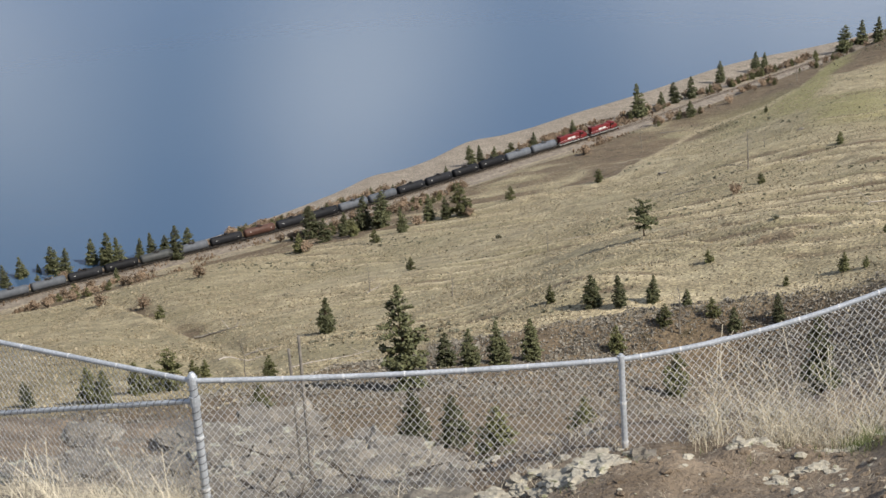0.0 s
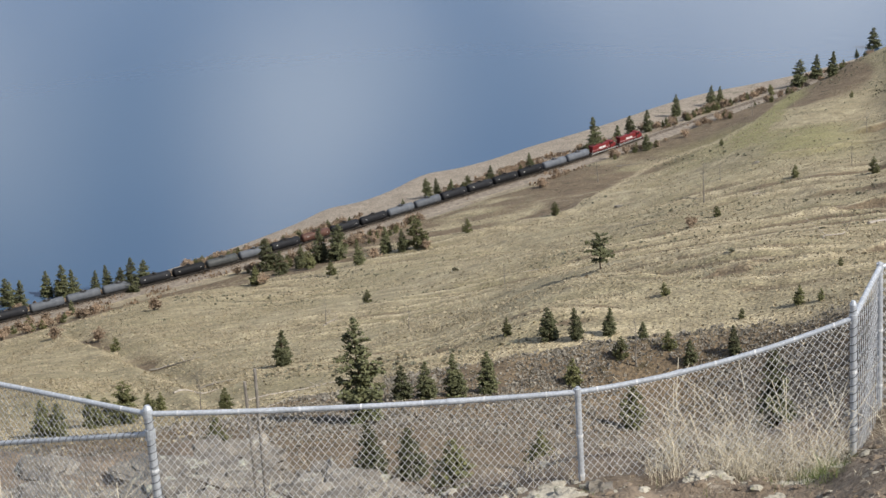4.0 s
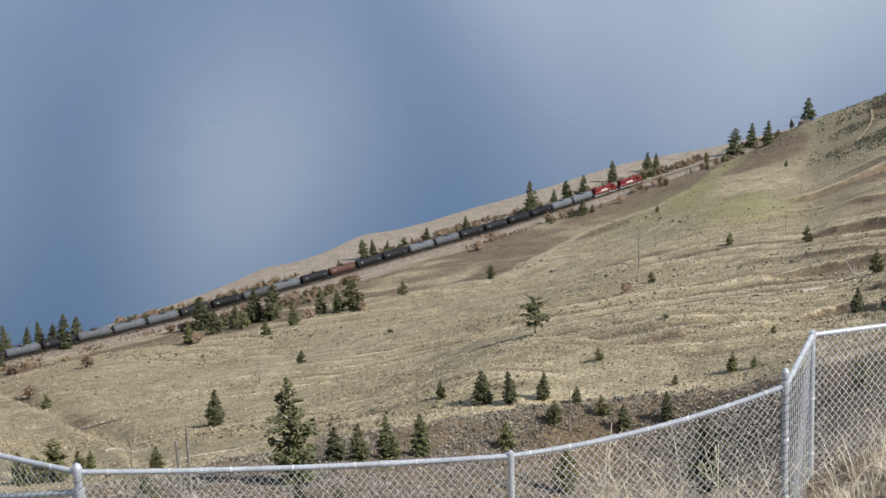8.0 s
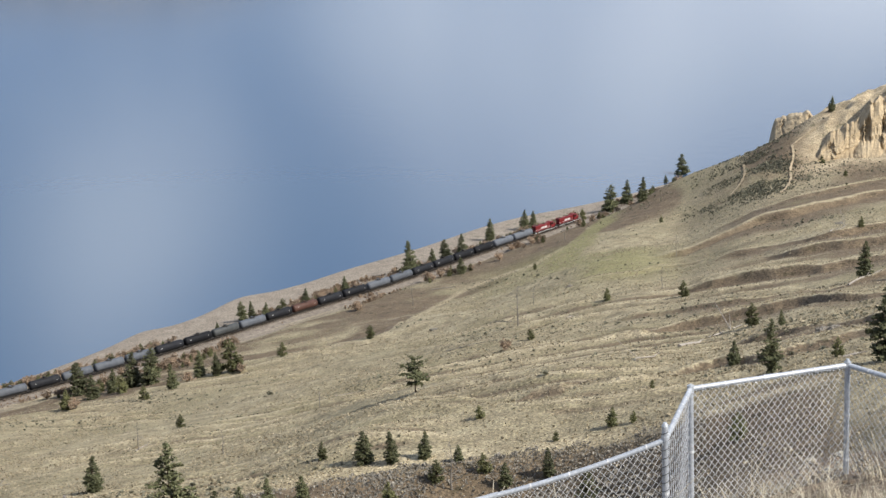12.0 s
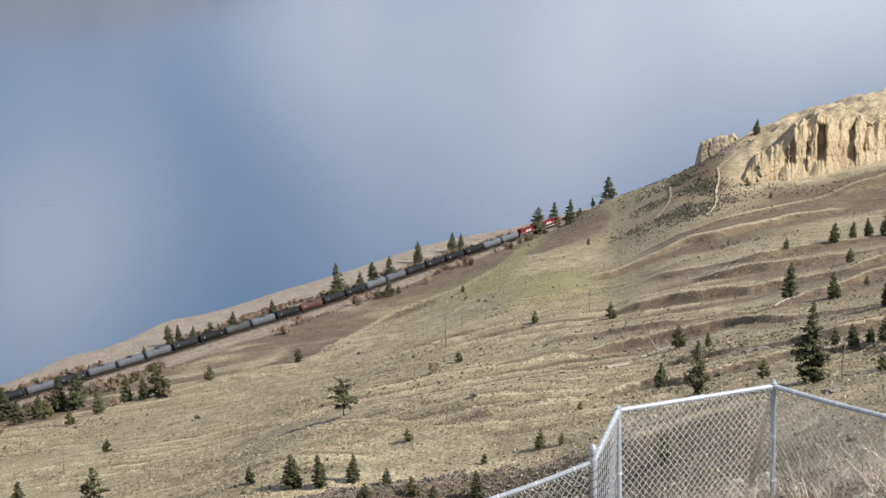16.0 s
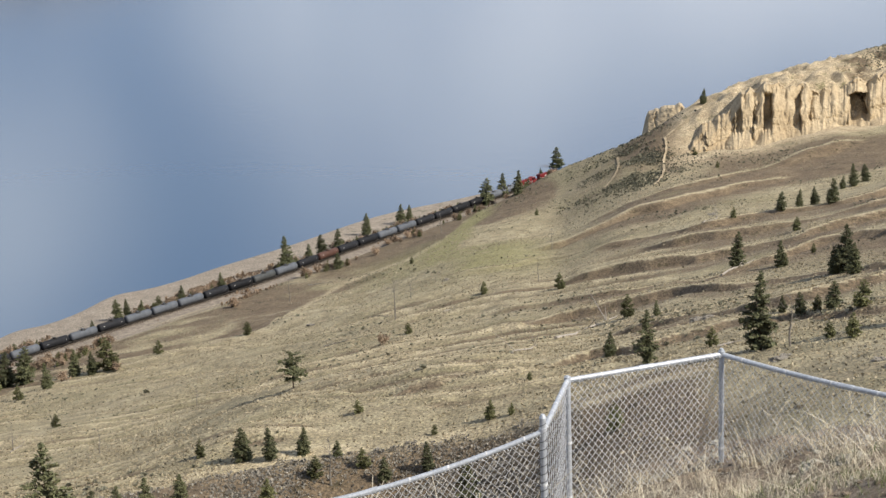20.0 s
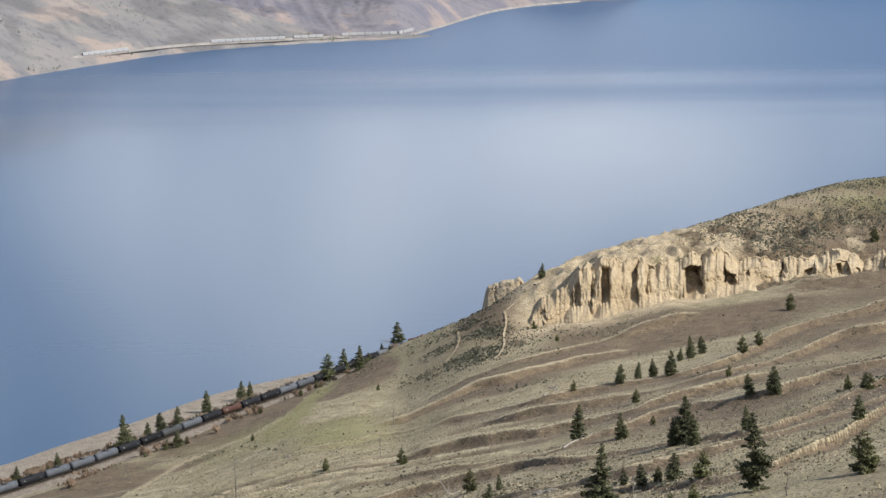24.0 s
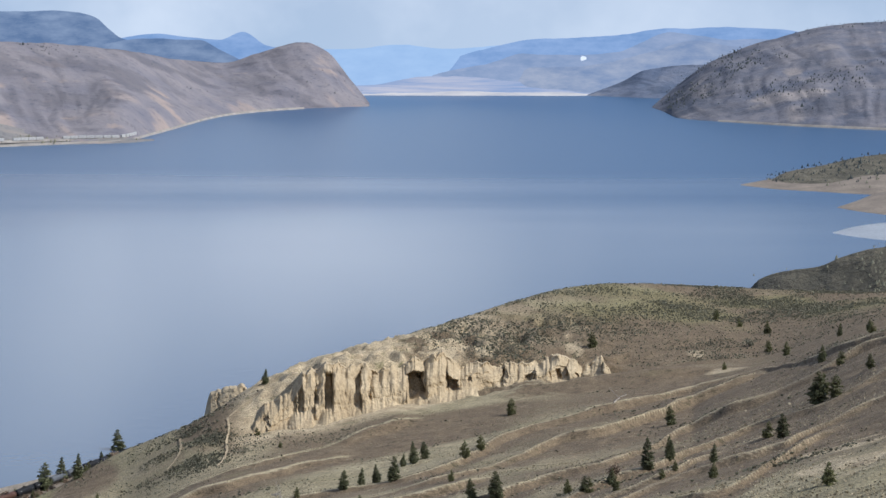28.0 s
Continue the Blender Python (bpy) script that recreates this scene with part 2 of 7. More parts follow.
M_LAND, M_LAKE = hillside(), lake_water()
M_NEEDLE = mottled("pine_needles", (0.080, 0.090, 0.044), (0.165, 0.172, 0.082), 0.9, 0.75, vary=0.3)
M_NEEDLE_Y = mottled("young_pine_needles", (0.098, 0.106, 0.044), (0.205, 0.205, 0.088), 0.9, 0.75, vary=0.3)
M_BARK = mottled("pine_bark", (0.045, 0.030, 0.020), (0.13, 0.085, 0.055), 2.5, 0.95, relief=0.8)
M_DEAD = mottled("grey_deadwood", (0.15, 0.132, 0.11), (0.34, 0.31, 0.268), 2.0, 0.95, relief=0.6)
M_LOG = mottled("bleached_log_wood", (0.27, 0.24, 0.205), (0.48, 0.44, 0.39), 1.5, 0.95, relief=0.6)
M_RUST = mottled("russet_twigs", (0.23, 0.165, 0.112), (0.39, 0.295, 0.208), 0.8, 0.95, vary=0.3)
M_SAGE = mottled("sagebrush", (0.165, 0.164, 0.116), (0.275, 0.268, 0.200), 0.9, 0.95, vary=0.25)
M_SILT = mottled("pale_silt_cliff", (0.37, 0.285, 0.175), (0.56, 0.455, 0.30), 0.08, 0.95, relief=0.5, depth=0.5)
M_ROCK = mottled("grey_lichen_rock", (0.125, 0.111, 0.093), (0.32, 0.290, 0.243), 1.3, 0.95, relief=0.9, depth=0.06, wear=(0.42, 0.42, 0.34))
M_PALE = mottled("pale_outcrop_rock", (0.32, 0.29, 0.23), (0.56, 0.52, 0.43), 1.8, 0.95, relief=0.8, depth=0.05, wear=(0.24, 0.24, 0.14))
M_RUBBLE = mottled("grey_slope_rubble", (0.25, 0.23, 0.195), (0.43, 0.405, 0.355), 1.8, 0.95, relief=0.6, depth=0.05)
M_DIRT = mottled("brown_stony_dirt", (0.150, 0.112, 0.077), (0.31, 0.245, 0.178), 2.2, 0.98, relief=1.0, depth=0.06, wear=(0.36, 0.31, 0.24))
M_STRAW = mottled("dry_straw", (0.45, 0.39, 0.28), (0.70, 0.635, 0.495), 1.2, 0.9, relief=0.1)
M_TUFT = mottled("bunchgrass_straw", (0.31, 0.27, 0.187), (0.47, 0.412, 0.30), 0.06, 0.95, relief=0.1)
M_GREEN = mottled("green_grass_blades", (0.07, 0.10, 0.03), (0.17, 0.19, 0.06), 1.2, 0.9, relief=0.1)
M_ZINC = mottled("galvanised_steel", (0.42, 0.45, 0.49), (0.57, 0.60, 0.64), 6.0, 0.45, 0.25, relief=0.1, depth=0.003)
M_WIRE = mottled("galvanised_wire", (0.56, 0.57, 0.58), (0.74, 0.75, 0.76), 9.0, 0.6, 0.0, relief=0.05, depth=0.002)
M_TIEWIRE = mottled("weathered_tie_wire", (0.05, 0.052, 0.055), (0.16, 0.165, 0.17), 9.0, 0.7)
M_TANKBLACK = mottled("black_tank_paint", (0.010, 0.011, 0.014), (0.022, 0.023, 0.027), 0.5, 0.66, vary=0.3)
M_TANKGREY = mottled("grey_tank_paint", (0.09, 0.10, 0.118), (0.145, 0.158, 0.18), 0.5, 0.62, vary=0.15)
M_TANKDARK = mottled("faded_dark_tank_paint", (0.050, 0.054, 0.056), (0.085, 0.090, 0.092), 0.5, 0.5, vary=0.2)
M_TANKBROWN = mottled("brown_tank_paint", (0.070, 0.036, 0.028), (0.12, 0.065, 0.050), 0.5, 0.5)
for dull in (M_TANKBLACK, M_TANKGREY, M_TANKDARK, M_TANKBROWN):
    dull.node_tree.nodes["Principled BSDF"].inputs["Specular IOR Level"].default_value = 0.2
M_RED = mottled("red_engine_paint", (0.14, 0.010, 0.012), (0.21, 0.017, 0.020), 0.5, 0.6)
M_WHITE = mottled("white_paint", (0.62, 0.62, 0.62), (0.78, 0.78, 0.77), 1.0, 0.5)
M_FREIGHT = mottled("dusty_white_freight_paint", (0.42, 0.42, 0.42), (0.56, 0.555, 0.54), 0.05, 0.7)
M_IRON = mottled("sooty_iron", (0.012, 0.011, 0.010), (0.045, 0.037, 0.030), 1.5, 0.8)
M_STEEL = mottled("worn_steel", (0.16, 0.12, 0.09), (0.34, 0.30, 0.26), 1.5, 0.5, 0.5)
M_GLASS = mottled("dark_cab_glass", (0.012, 0.014, 0.016), (0.02, 0.024, 0.028), 1.0, 0.1)
M_BALLAST = mottled("rail_ballast", (0.16, 0.135, 0.11), (0.33, 0.285, 0.235), 0.7, 0.98, relief=1.0, depth=0.15)
M_TIE = mottled("weathered_ties", (0.05, 0.04, 0.032), (0.12, 0.10, 0.08), 1.2, 0.95)
# M_FARL, M_FARS, M_FARB, M_FARR: the air's haze is mixed into their base colours
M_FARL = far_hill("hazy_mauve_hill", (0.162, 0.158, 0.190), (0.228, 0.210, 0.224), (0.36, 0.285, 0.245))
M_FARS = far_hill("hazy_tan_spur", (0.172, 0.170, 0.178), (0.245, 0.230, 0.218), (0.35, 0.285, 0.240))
M_FARB = far_hill("haze_blue_point", (0.088, 0.122, 0.198), (0.155, 0.180, 0.245), (0.21, 0.22, 0.26))
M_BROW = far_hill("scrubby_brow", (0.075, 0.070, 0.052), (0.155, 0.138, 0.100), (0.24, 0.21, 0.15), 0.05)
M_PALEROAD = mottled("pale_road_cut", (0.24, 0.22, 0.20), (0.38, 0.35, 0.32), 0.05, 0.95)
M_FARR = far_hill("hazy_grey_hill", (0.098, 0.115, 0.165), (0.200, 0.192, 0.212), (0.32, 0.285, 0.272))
# the quarry's brightness is emission, not sunlight; the mauve ridge glows too
M_QUARRY = distance("glowing_quarry", (0.7, 0.78, 0.88), (0.85, 0.9, 0.96))
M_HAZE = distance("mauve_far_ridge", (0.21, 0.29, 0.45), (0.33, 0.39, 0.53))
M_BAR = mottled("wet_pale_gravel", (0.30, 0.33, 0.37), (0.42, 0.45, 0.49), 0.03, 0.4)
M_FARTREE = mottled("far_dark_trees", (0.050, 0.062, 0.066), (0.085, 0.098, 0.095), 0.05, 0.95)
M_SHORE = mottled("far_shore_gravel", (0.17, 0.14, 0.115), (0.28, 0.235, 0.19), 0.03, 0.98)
# ranges, valley floor and far sand: hazy daylight given as emission
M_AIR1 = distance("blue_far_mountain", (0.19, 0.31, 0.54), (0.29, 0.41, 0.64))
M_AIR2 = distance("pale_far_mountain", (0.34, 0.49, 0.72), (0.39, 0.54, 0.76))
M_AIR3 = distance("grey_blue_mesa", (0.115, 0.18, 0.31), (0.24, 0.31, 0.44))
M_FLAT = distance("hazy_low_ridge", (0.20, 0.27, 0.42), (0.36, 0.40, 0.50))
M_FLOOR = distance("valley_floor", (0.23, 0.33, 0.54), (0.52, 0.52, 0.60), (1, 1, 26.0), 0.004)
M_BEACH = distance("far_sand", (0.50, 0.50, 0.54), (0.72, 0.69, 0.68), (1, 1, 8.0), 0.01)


# ---- the lay of the land: slopes below the lookout, (distance, height) from the rim to the lake bed ----
LAND = {}
LAND[-42] = [(30, 209.8), (100, 174.9), (165, 152.7), (230, 132.6), (290, 114.3), (350, 95.0), (450, 65.0), (560, 31.2), (616, 9.5), (635, 6.2), (645, 6.2), (658.4, 3.0), (672, 0.0), (732, -9.0)]
LAND[-36] = [(30, 209.8), (100, 174.9), (165, 154.5), (230, 132.6), (300, 113.8), (360, 98.2), (450, 69.4), (590, 26.1), (639, 9.5), (658, 6.2), (668, 6.2), (680.05, 3.0), (692, 0.0), (752, -9.0)]
LAND[-32] = [(30, 209.8), (100, 174.9), (165, 153.8), (225, 133.9), (280, 117.3), (330, 103.0), (460, 64.8), (605, 26.7), (655, 9.5), (674, 6.2), (684, 6.2), (696.95, 3.0), (710, 0.0), (770, -9.0)]
LAND[-28] = [(30, 209.8), (100, 174.9), (165, 152.7), (225, 133.9), (285, 116.9), (315, 108.4), (470, 63.9), (630, 20.5), (677, 9.5), (696, 6.2), (706, 6.2), (725.25, 3.0), (746, 0.0), (806, -9.0)]
LAND[-24] = [(30, 209.8), (100, 174.9), (165, 152.7), (230, 131.6), (285, 116.9), (310, 111.0), (475, 64.9), (650, 20.7), (710, 9.5), (729, 6.2), (739, 6.2), (765.45, 3.0), (795, 0.0), (855, -9.0)]
LAND[-20] = [(30, 209.8), (100, 174.9), (165, 152.7), (230, 130.2), (285, 115.2), (308, 114.9), (480, 67.8), (680, 21.9), (754, 9.5), (773, 6.2), (783, 6.2), (813.5, 3.0), (848, 0.0), (908, -9.0)]
LAND[-16] = [(30, 209.8), (100, 174.9), (165, 152.7), (230, 128.7), (285, 112.3), (306, 117.5), (490, 70.1), (745, 18.6), (813, 9.5), (832, 6.2), (842, 6.2), (870.25, 3.0), (902, 0.0), (962, -9.0)]
LAND[-12] = [(30, 209.8), (100, 177.3), (160, 157.0), (220, 135.7), (275, 118.8), (300, 122.8), (490, 77.7), (870, 13.2), (890, 9.5), (909, 6.2), (919, 6.2), (941.85, 3.0), (967, 0.0), (1027, -9.0)]
LAND[-9.7] = [(30, 210.7), (100, 179.6), (155, 162.7), (210, 145.9), (260, 132.6), (290, 128.9), (500, 79.3), (890, 23.0), (912, 23.6), (968, 6.0), (976, 6.0), (990, 3.0), (1012, 0.0), (1072, -9.0)]
LAND[-6.9] = [(30, 211.6), (100, 181.8), (150, 168.2), (200, 154.2), (250, 141.5), (285, 135.8), (500, 85.9), (835, 43.0), (894, 45.0), (912, 42.0), (970, 22.0), (1030, 6.2), (1075, 0.0), (1135, -9.0)]
LAND[-5.4] = [(30, 212.0), (100, 182.9), (148, 170.6), (198, 157.0), (245, 145.8), (280, 139.7), (500, 89.7), (868, 43.4), (896, 56.0), (925, 55.2), (985, 30.0), (1055, 6.2), (1098, 0.0), (1158, -9.0)]
LAND[-3.8] = [(30, 212.4), (100, 184.0), (145, 173.5), (195, 160.1), (240, 149.5), (275, 143.0), (500, 92.6), (870, 45.3), (898, 65.3), (935, 61.7), (1000, 38.0), (1080, 6.2), (1122, 0.0), (1182, -9.0)]
LAND[-0.6] = [(30, 212.4), (100, 185.1), (145, 174.9), (190, 164.7), (235, 155.0), (272, 147.7), (500, 99.2), (888, 51.9), (917, 69.2), (985, 67.5), (1050, 45.0), (1130, 6.2), (1180, 0.0), (1240, -9.0)]
LAND[4.6] = [(30, 213.2), (100, 187.3), (145, 178.5), (190, 168.8), (235, 160.0), (275, 153.0), (480, 113.5), (906, 60.5), (938, 65.4), (1110, 73.1), (1200, 52.0), (1270, 14.0), (1320, 0.0), (1380, -9.0)]
LAND[8.9] = [(30, 214.0), (100, 189.4), (145, 180.8), (190, 172.2), (235, 164.5), (275, 158.2), (450, 128.6), (880, 70.3), (940, 66.7), (1150, 65.2), (1240, 42.0), (1320, 12.0), (1380, 0.0), (1440, -9.0)]
LAND[12.8] = [(30, 214.8), (100, 190.5), (145, 183.4), (190, 175.5), (235, 168.9), (275, 163.4), (420, 143.4), (700, 116.6), (900, 90.8), (1150, 66.2), (1260, 38.0), (1360, 12.0), (1420, 0.0), (1480, -9.0)]
LAND[18] = [(30, 215.5), (100, 192.6), (145, 186.5), (190, 180.5), (235, 175.1), (275, 170.5), (400, 158.7), (650, 136.7), (860, 108.0), (1150, 75.4), (1280, 40.0), (1380, 10.0), (1450, 0.0), (1510, -9.0)]


def hermite_rows(xs, ys, q, give=0.0):
    """Smooth curve through (xs, ys) without overshoot; ys may hold columns. give: near-level slopes at the first stations are eased by so much."""
    xs, ys, q = np.asarray(xs, float), np.asarray(ys, float), np.asarray(q, float)
    h = np.diff(xs)
    d = np.diff(ys, axis=0) / h[:, None]
    m = np.zeros_like(ys)
    m[0], m[-1] = d[0], d[-1]
    a, b = d[:-1], d[1:]
    if give:
        way = np.where(a + b < 0, -1.0, 1.0)
        ease = give * (np.arange(len(a)) < 6)[:, None]
        a, b = (way * 0.5 * (way * v + np.sqrt(v * v + ease * ease)) for v in (a, b))
    m[1:-1] = np.where(a * b > 0, 2 * a * b / np.where(a + b == 0, 1, a + b), 0)
    i = np.clip(np.searchsorted(xs, q) - 1, 0, len(h) - 1)
    t = np.clip((q - xs[i]) / h[i], 0, 1)[:, None]
    hh = h[i][:, None]
    return ((2 * t**3 - 3 * t**2 + 1) * ys[i] + (t**3 - 2 * t**2 + t) * hh * m[i]
            + (3 * t**2 - 2 * t**3) * ys[i + 1] + (t**3 - t**2) * hh * m[i + 1])


def lattice(ix, iy, seed):
    n = (ix * 374761393 + iy * 668265263 + seed * 974634777) & 0x7FFFFFFF
    n = ((n ^ (n >> 13)) * 1274126177) & 0x7FFFFFFF
    return ((n ^ (n >> 16)) & 0xFFFF) / 65535.0


def value_noise(x, y, seed=0):
    ix, iy = np.floor(x).astype(np.int64), np.floor(y).astype(np.int64)
    fx, fy = x - ix, y - iy
    fx, fy = fx * fx * (3 - 2 * fx), fy * fy * (3 - 2 * fy)
    a, b = lattice(ix, iy, seed), lattice(ix + 1, iy, seed)
    c, d = lattice(ix, iy + 1, seed), lattice(ix + 1, iy + 1, seed)
    return (a + (b - a) * fx) * (1 - fy) + (c + (d - c) * fx) * fy - 0.5


def fbm(x, y, octaves=4, seed=0):
    s, k = 0.0, 1.0
    for o in range(octaves):
        s = s + value_noise(x * 2**o + 17.3 * o, y * 2**o - 9.1 * o, seed + o) * k
        k *= 0.5
    return s


def fbm_turned(x, y, octaves=4, seed=0):
    """The same with its cells askew, so that nothing lines up with the headings."""
    return fbm(0.8 * x + 0.6 * y + 31.7, 0.8 * y - 0.6 * x - 12.3, octaves, seed)


def ramp(x, a, b):
    t = np.clip((x - a) / (b - a), 0, 1)
    return t * t * (3 - 2 * t)


AZ = sorted(LAND)
FINE = np.arange(AZ[0], AZ[-1] + 0.01, 0.1)
BELL = np.exp(-0.5 * (np.arange(-24, 25) / 8.0) ** 2)


def eased(rows):
    """The stations at every tenth of a degree, with the corners between the headings rounded off."""
    v = hermite_rows(AZ, rows, FINE)
    v = np.concatenate([np.repeat(v[:1], 24, 0), v, np.repeat(v[-1:], 24, 0)])
    return np.stack([np.convolve(v[:, k], BELL / BELL.sum(), "valid") for k in range(v.shape[1])], 1)


WIDE = np.exp(-0.5 * (np.arange(-60, 61) / 17.0) ** 2)


def settled(v):
    """Rounds off the near slopes further; the stations past them stay as they are."""
    w = np.concatenate([np.repeat(v[:1], 60, 0), v, np.repeat(v[-1:], 60, 0)])
    for k in (1, 2, 3, 4, 6):
        v[:, k] = np.convolve(w[:, k], WIDE / WIDE.sum(), "valid")
    return v


STATION_R = settled(eased([[p[0] for p in LAND[a]] for a in AZ]))
STATION_R[:, 12] += 2 * np.exp(-((FINE + 27) / 1.2) ** 2) + 6 * np.exp(-((FINE + 26.1) / 0.7) ** 2) + 8 * np.exp(-((FINE + 23.1) / 0.8) ** 2) - 2 * np.exp(-((FINE + 21) / 0.8) ** 2) + 15 * np.exp(-((FINE + 14.9) / 2.2) ** 2)
STATION_Z = settled(eased([[p[1] for p in LAND[a]] for a in AZ]))


def land_profile(az):
    """Distances and heights of the stations at the headings az (degrees)."""
    i = np.clip((np.asarray(az, float) - FINE[0]) / 0.1, 0, len(FINE) - 1.001)
    k, t = i.astype(int), (i - i.astype(int))[:, None]
    return STATION_R[k] * (1 - t) + STATION_R[k + 1] * t, STATION_Z[k] * (1 - t) + STATION_Z[k + 1] * t


def terraces(x, y):
    """Height of the terraces (0 to 1), their bare near faces, their grassy crests, and how strong they are there."""
    r, az = np.hypot(x, y), np.degrees(np.arctan2(x, y))
    sweep = np.log(np.maximum(r, 1)) - 0.032 * az - 0.00135 * az * az
    warp = fbm_turned(az / 11, sweep * 2.5, 3, 5) * 0.14 + fbm_turned(az / 3, sweep * 7, 2, 9) * 0.012
    zone = ramp(az, -27, -17) * ramp(r + 60 * ramp(az, -9, 0), 285, 350) * (1 - ramp(r, 690, 800)) * (0.20 * (1 - 0.8 * ramp(az, -15, -11))) * (0.55 + 0.8 * np.clip(0.5 + fbm(x / 120, y / 120, 2, 15), 0, 1))
    up, face, crest = 0, 0, 0
    for size, period, shift in ((1.0, 0.135, 0.2), (0.36, 0.058, 0.7)):
        phase = (sweep + warp * (1.4 - 0.4 * size)) / period + shift
        p = phase % 1.0
        # each terrace swells and dies away along the slope
        k = size * np.clip(0.78 + 1.9 * value_noise(az / 6.5, np.floor(phase) * 7.3, 27), 0.12, 1.35)
        up = up + k * np.sin(math.pi * np.where(p < 0.58, p / 1.16, 0.5 + (p - 0.58) / 0.84)) ** 1.4
        face = face + k * ramp(p, 0.02, 0.10) * (1 - ramp(p, 0.40, 0.50))
        crest = crest + k * ramp(p, 0.44, 0.54) * (1 - ramp(p, 0.60, 0.70))
    return up, face, crest, zone


SPUR = ((-44, 560), (-38, 558), (-36, 545), (-34.5, 515), (-33.3, 455), (-32.4, 410), (-31.2, 350), (-30.4, 312), (-28, 290))


def knoll(az, r):
    """The grassy knoll west of the tall pine: its crest, and the hollow behind it."""
    far = np.interp(az, [p[0] for p in SPUR], [p[1] for p in SPUR]) + fbm(az / 2.5, r / 90, 3, 66) * 26
    k = 1 - ramp(az, -31.5, -29.0)
    return k * np.exp(-(((r - far + 16) / 24) ** 2)), k * np.exp(-(((r - far - 34) / 34) ** 2)) * ramp(far, 250, 330) * (1 - ramp(far, 480, 560))


def treads(x, y):
    """Narrow cattle-worn steps on the western slope, -1 to 1, broken up here and there."""
    r, az = np.hypot(x, y), np.degrees(np.arctan2(x, y))
    sweep = np.log(np.maximum(r, 1)) + 0.006 * az
    wave = np.sin((sweep + fbm_turned(az / 13, sweep * 2, 2, 73) * 0.09) * 2 * math.pi / 0.040)
    zone = ramp(az, -32, -26) * (1 - ramp(az, -9, -4)) * ramp(r, 304, 322) * (1 - ramp(r, 600, 740))
    return np.sign(wave) * np.abs(wave) ** 0.8, zone * ramp(fbm_turned(az / 6, sweep * 9, 3, 74), -0.25, 0.15)


# crests of the spurs that run down the eastern slope to the lake: height and (heading, distance)
SPUR_LINES = [
    (0.8, [(-9.6, 752), (-8.3, 760), (-7.2, 762), (-6.0, 772), (-4.8, 786), (-3.8, 801), (-2.1, 824), (-0.4, 838)]),
    (0.9, [(-11.0, 702), (-9.9, 708), (-8.6, 718), (-7.7, 728), (-6.5, 734), (-5.0, 748), (-4.1, 762), (-2.4, 780)]),
    (1.0, [(-9.3, 660), (-8.3, 656), (-6.7, 650), (-5.3, 636), (-4.0, 646), (-2.7, 648), (-1.2, 646), (0.3, 668), (1.3, 716), (2.6, 760), (4.6, 785), (6.1, 812), (7.6, 832), (9.2, 834), (10.2, 788), (11.8, 723), (12.8, 709), (14.5, 690)]),
    (1.0, [(-7.6, 632), (-6.0, 607), (-4.3, 600), (-2.6, 600), (-1.0, 606), (0.2, 612), (1.4, 638), (2.5, 660), (3.5, 690), (4.6, 695), (6.1, 732), (7.0, 772), (8.5, 796), (9.8, 824)]),
    (1.0, [(-12.4, 586), (-10.3, 583), (-8.1, 576), (-6.7, 566), (-5.2, 556), (-2.7, 552), (-1.0, 562), (0.4, 573), (1.8, 590)]),
    (1.0, [(-12.4, 542), (-10.5, 537), (-8.2, 520), (-6.8, 516), (-5.2, 500), (-3.6, 512), (-1.6, 534), (-0.3, 526), (1.2, 517), (2.0, 521), (2.8, 533), (4.5, 542), (5.3, 554), (6.2, 606), (7.0, 666), (7.6, 676), (9.3, 672), (10.9, 674), (12.3, 684), (14.5, 640)]),
    (1.0, [(-12.6, 498), (-11.2, 497), (-9.6, 499), (-7.6, 493), (-6.2, 488), (-4.7, 464), (-3.0, 452), (-1.6, 438), (0.1, 413), (1.4, 406), (2.5, 436), (3.7, 463), (4.7, 479), (6.2, 490), (7.7, 536), (9.5, 562), (11.2, 553), (12.8, 570), (14.5, 574)]),
    (0.9, [(-8.6, 412), (-6.9, 405), (-5.6, 396), (-4.3, 380), (-2.6, 371), (-1.3, 376), (0.1, 381), (2.0, 394), (3.4, 412), (4.7, 438), (5.5, 444), (7.0, 459), (7.8, 490), (8.6, 500), (10.8, 506)]),
    (0.9, [(-15.5, 340), (-13.5, 344), (-11.2, 339), (-8.6, 348), (-6.9, 335), (-4.7, 338), (-3.0, 333), (-1.3, 326), (0.3, 313), (1.4, 313), (2.4, 330), (3.4, 348), (4.8, 396), (6.2, 441), (8.0, 453), (10.0, 455), (10.9, 472), (12.5, 492), (14.5, 500)]),
    (0.8, [(4.6, 352), (6.0, 376), (7.8, 368), (8.7, 375), (9.3, 392), (10.3, 432), (11.1, 454), (12.2, 476)]),
    (0.5, [(-18.0, 396), (-16.3, 386), (-14.6, 364), (-12.2, 354)]),
    (0.5, [(-16.0, 520), (-14.0, 508), (-12.7, 512), (-11.5, 524), (-9.6, 522)]),
    (0.6, [(-14.4, 666), (-11.7, 659), (-10.1, 680), (-8.4, 676)]),
    (0.5, [(-18.8, 470), (-17.0, 458), (-15.0, 450), (-13.6, 436)]),
    (0.5, [(-19.5, 566), (-17.4, 580), (-15.0, 572), (-13.2, 590), (-11.6, 620)]),
]


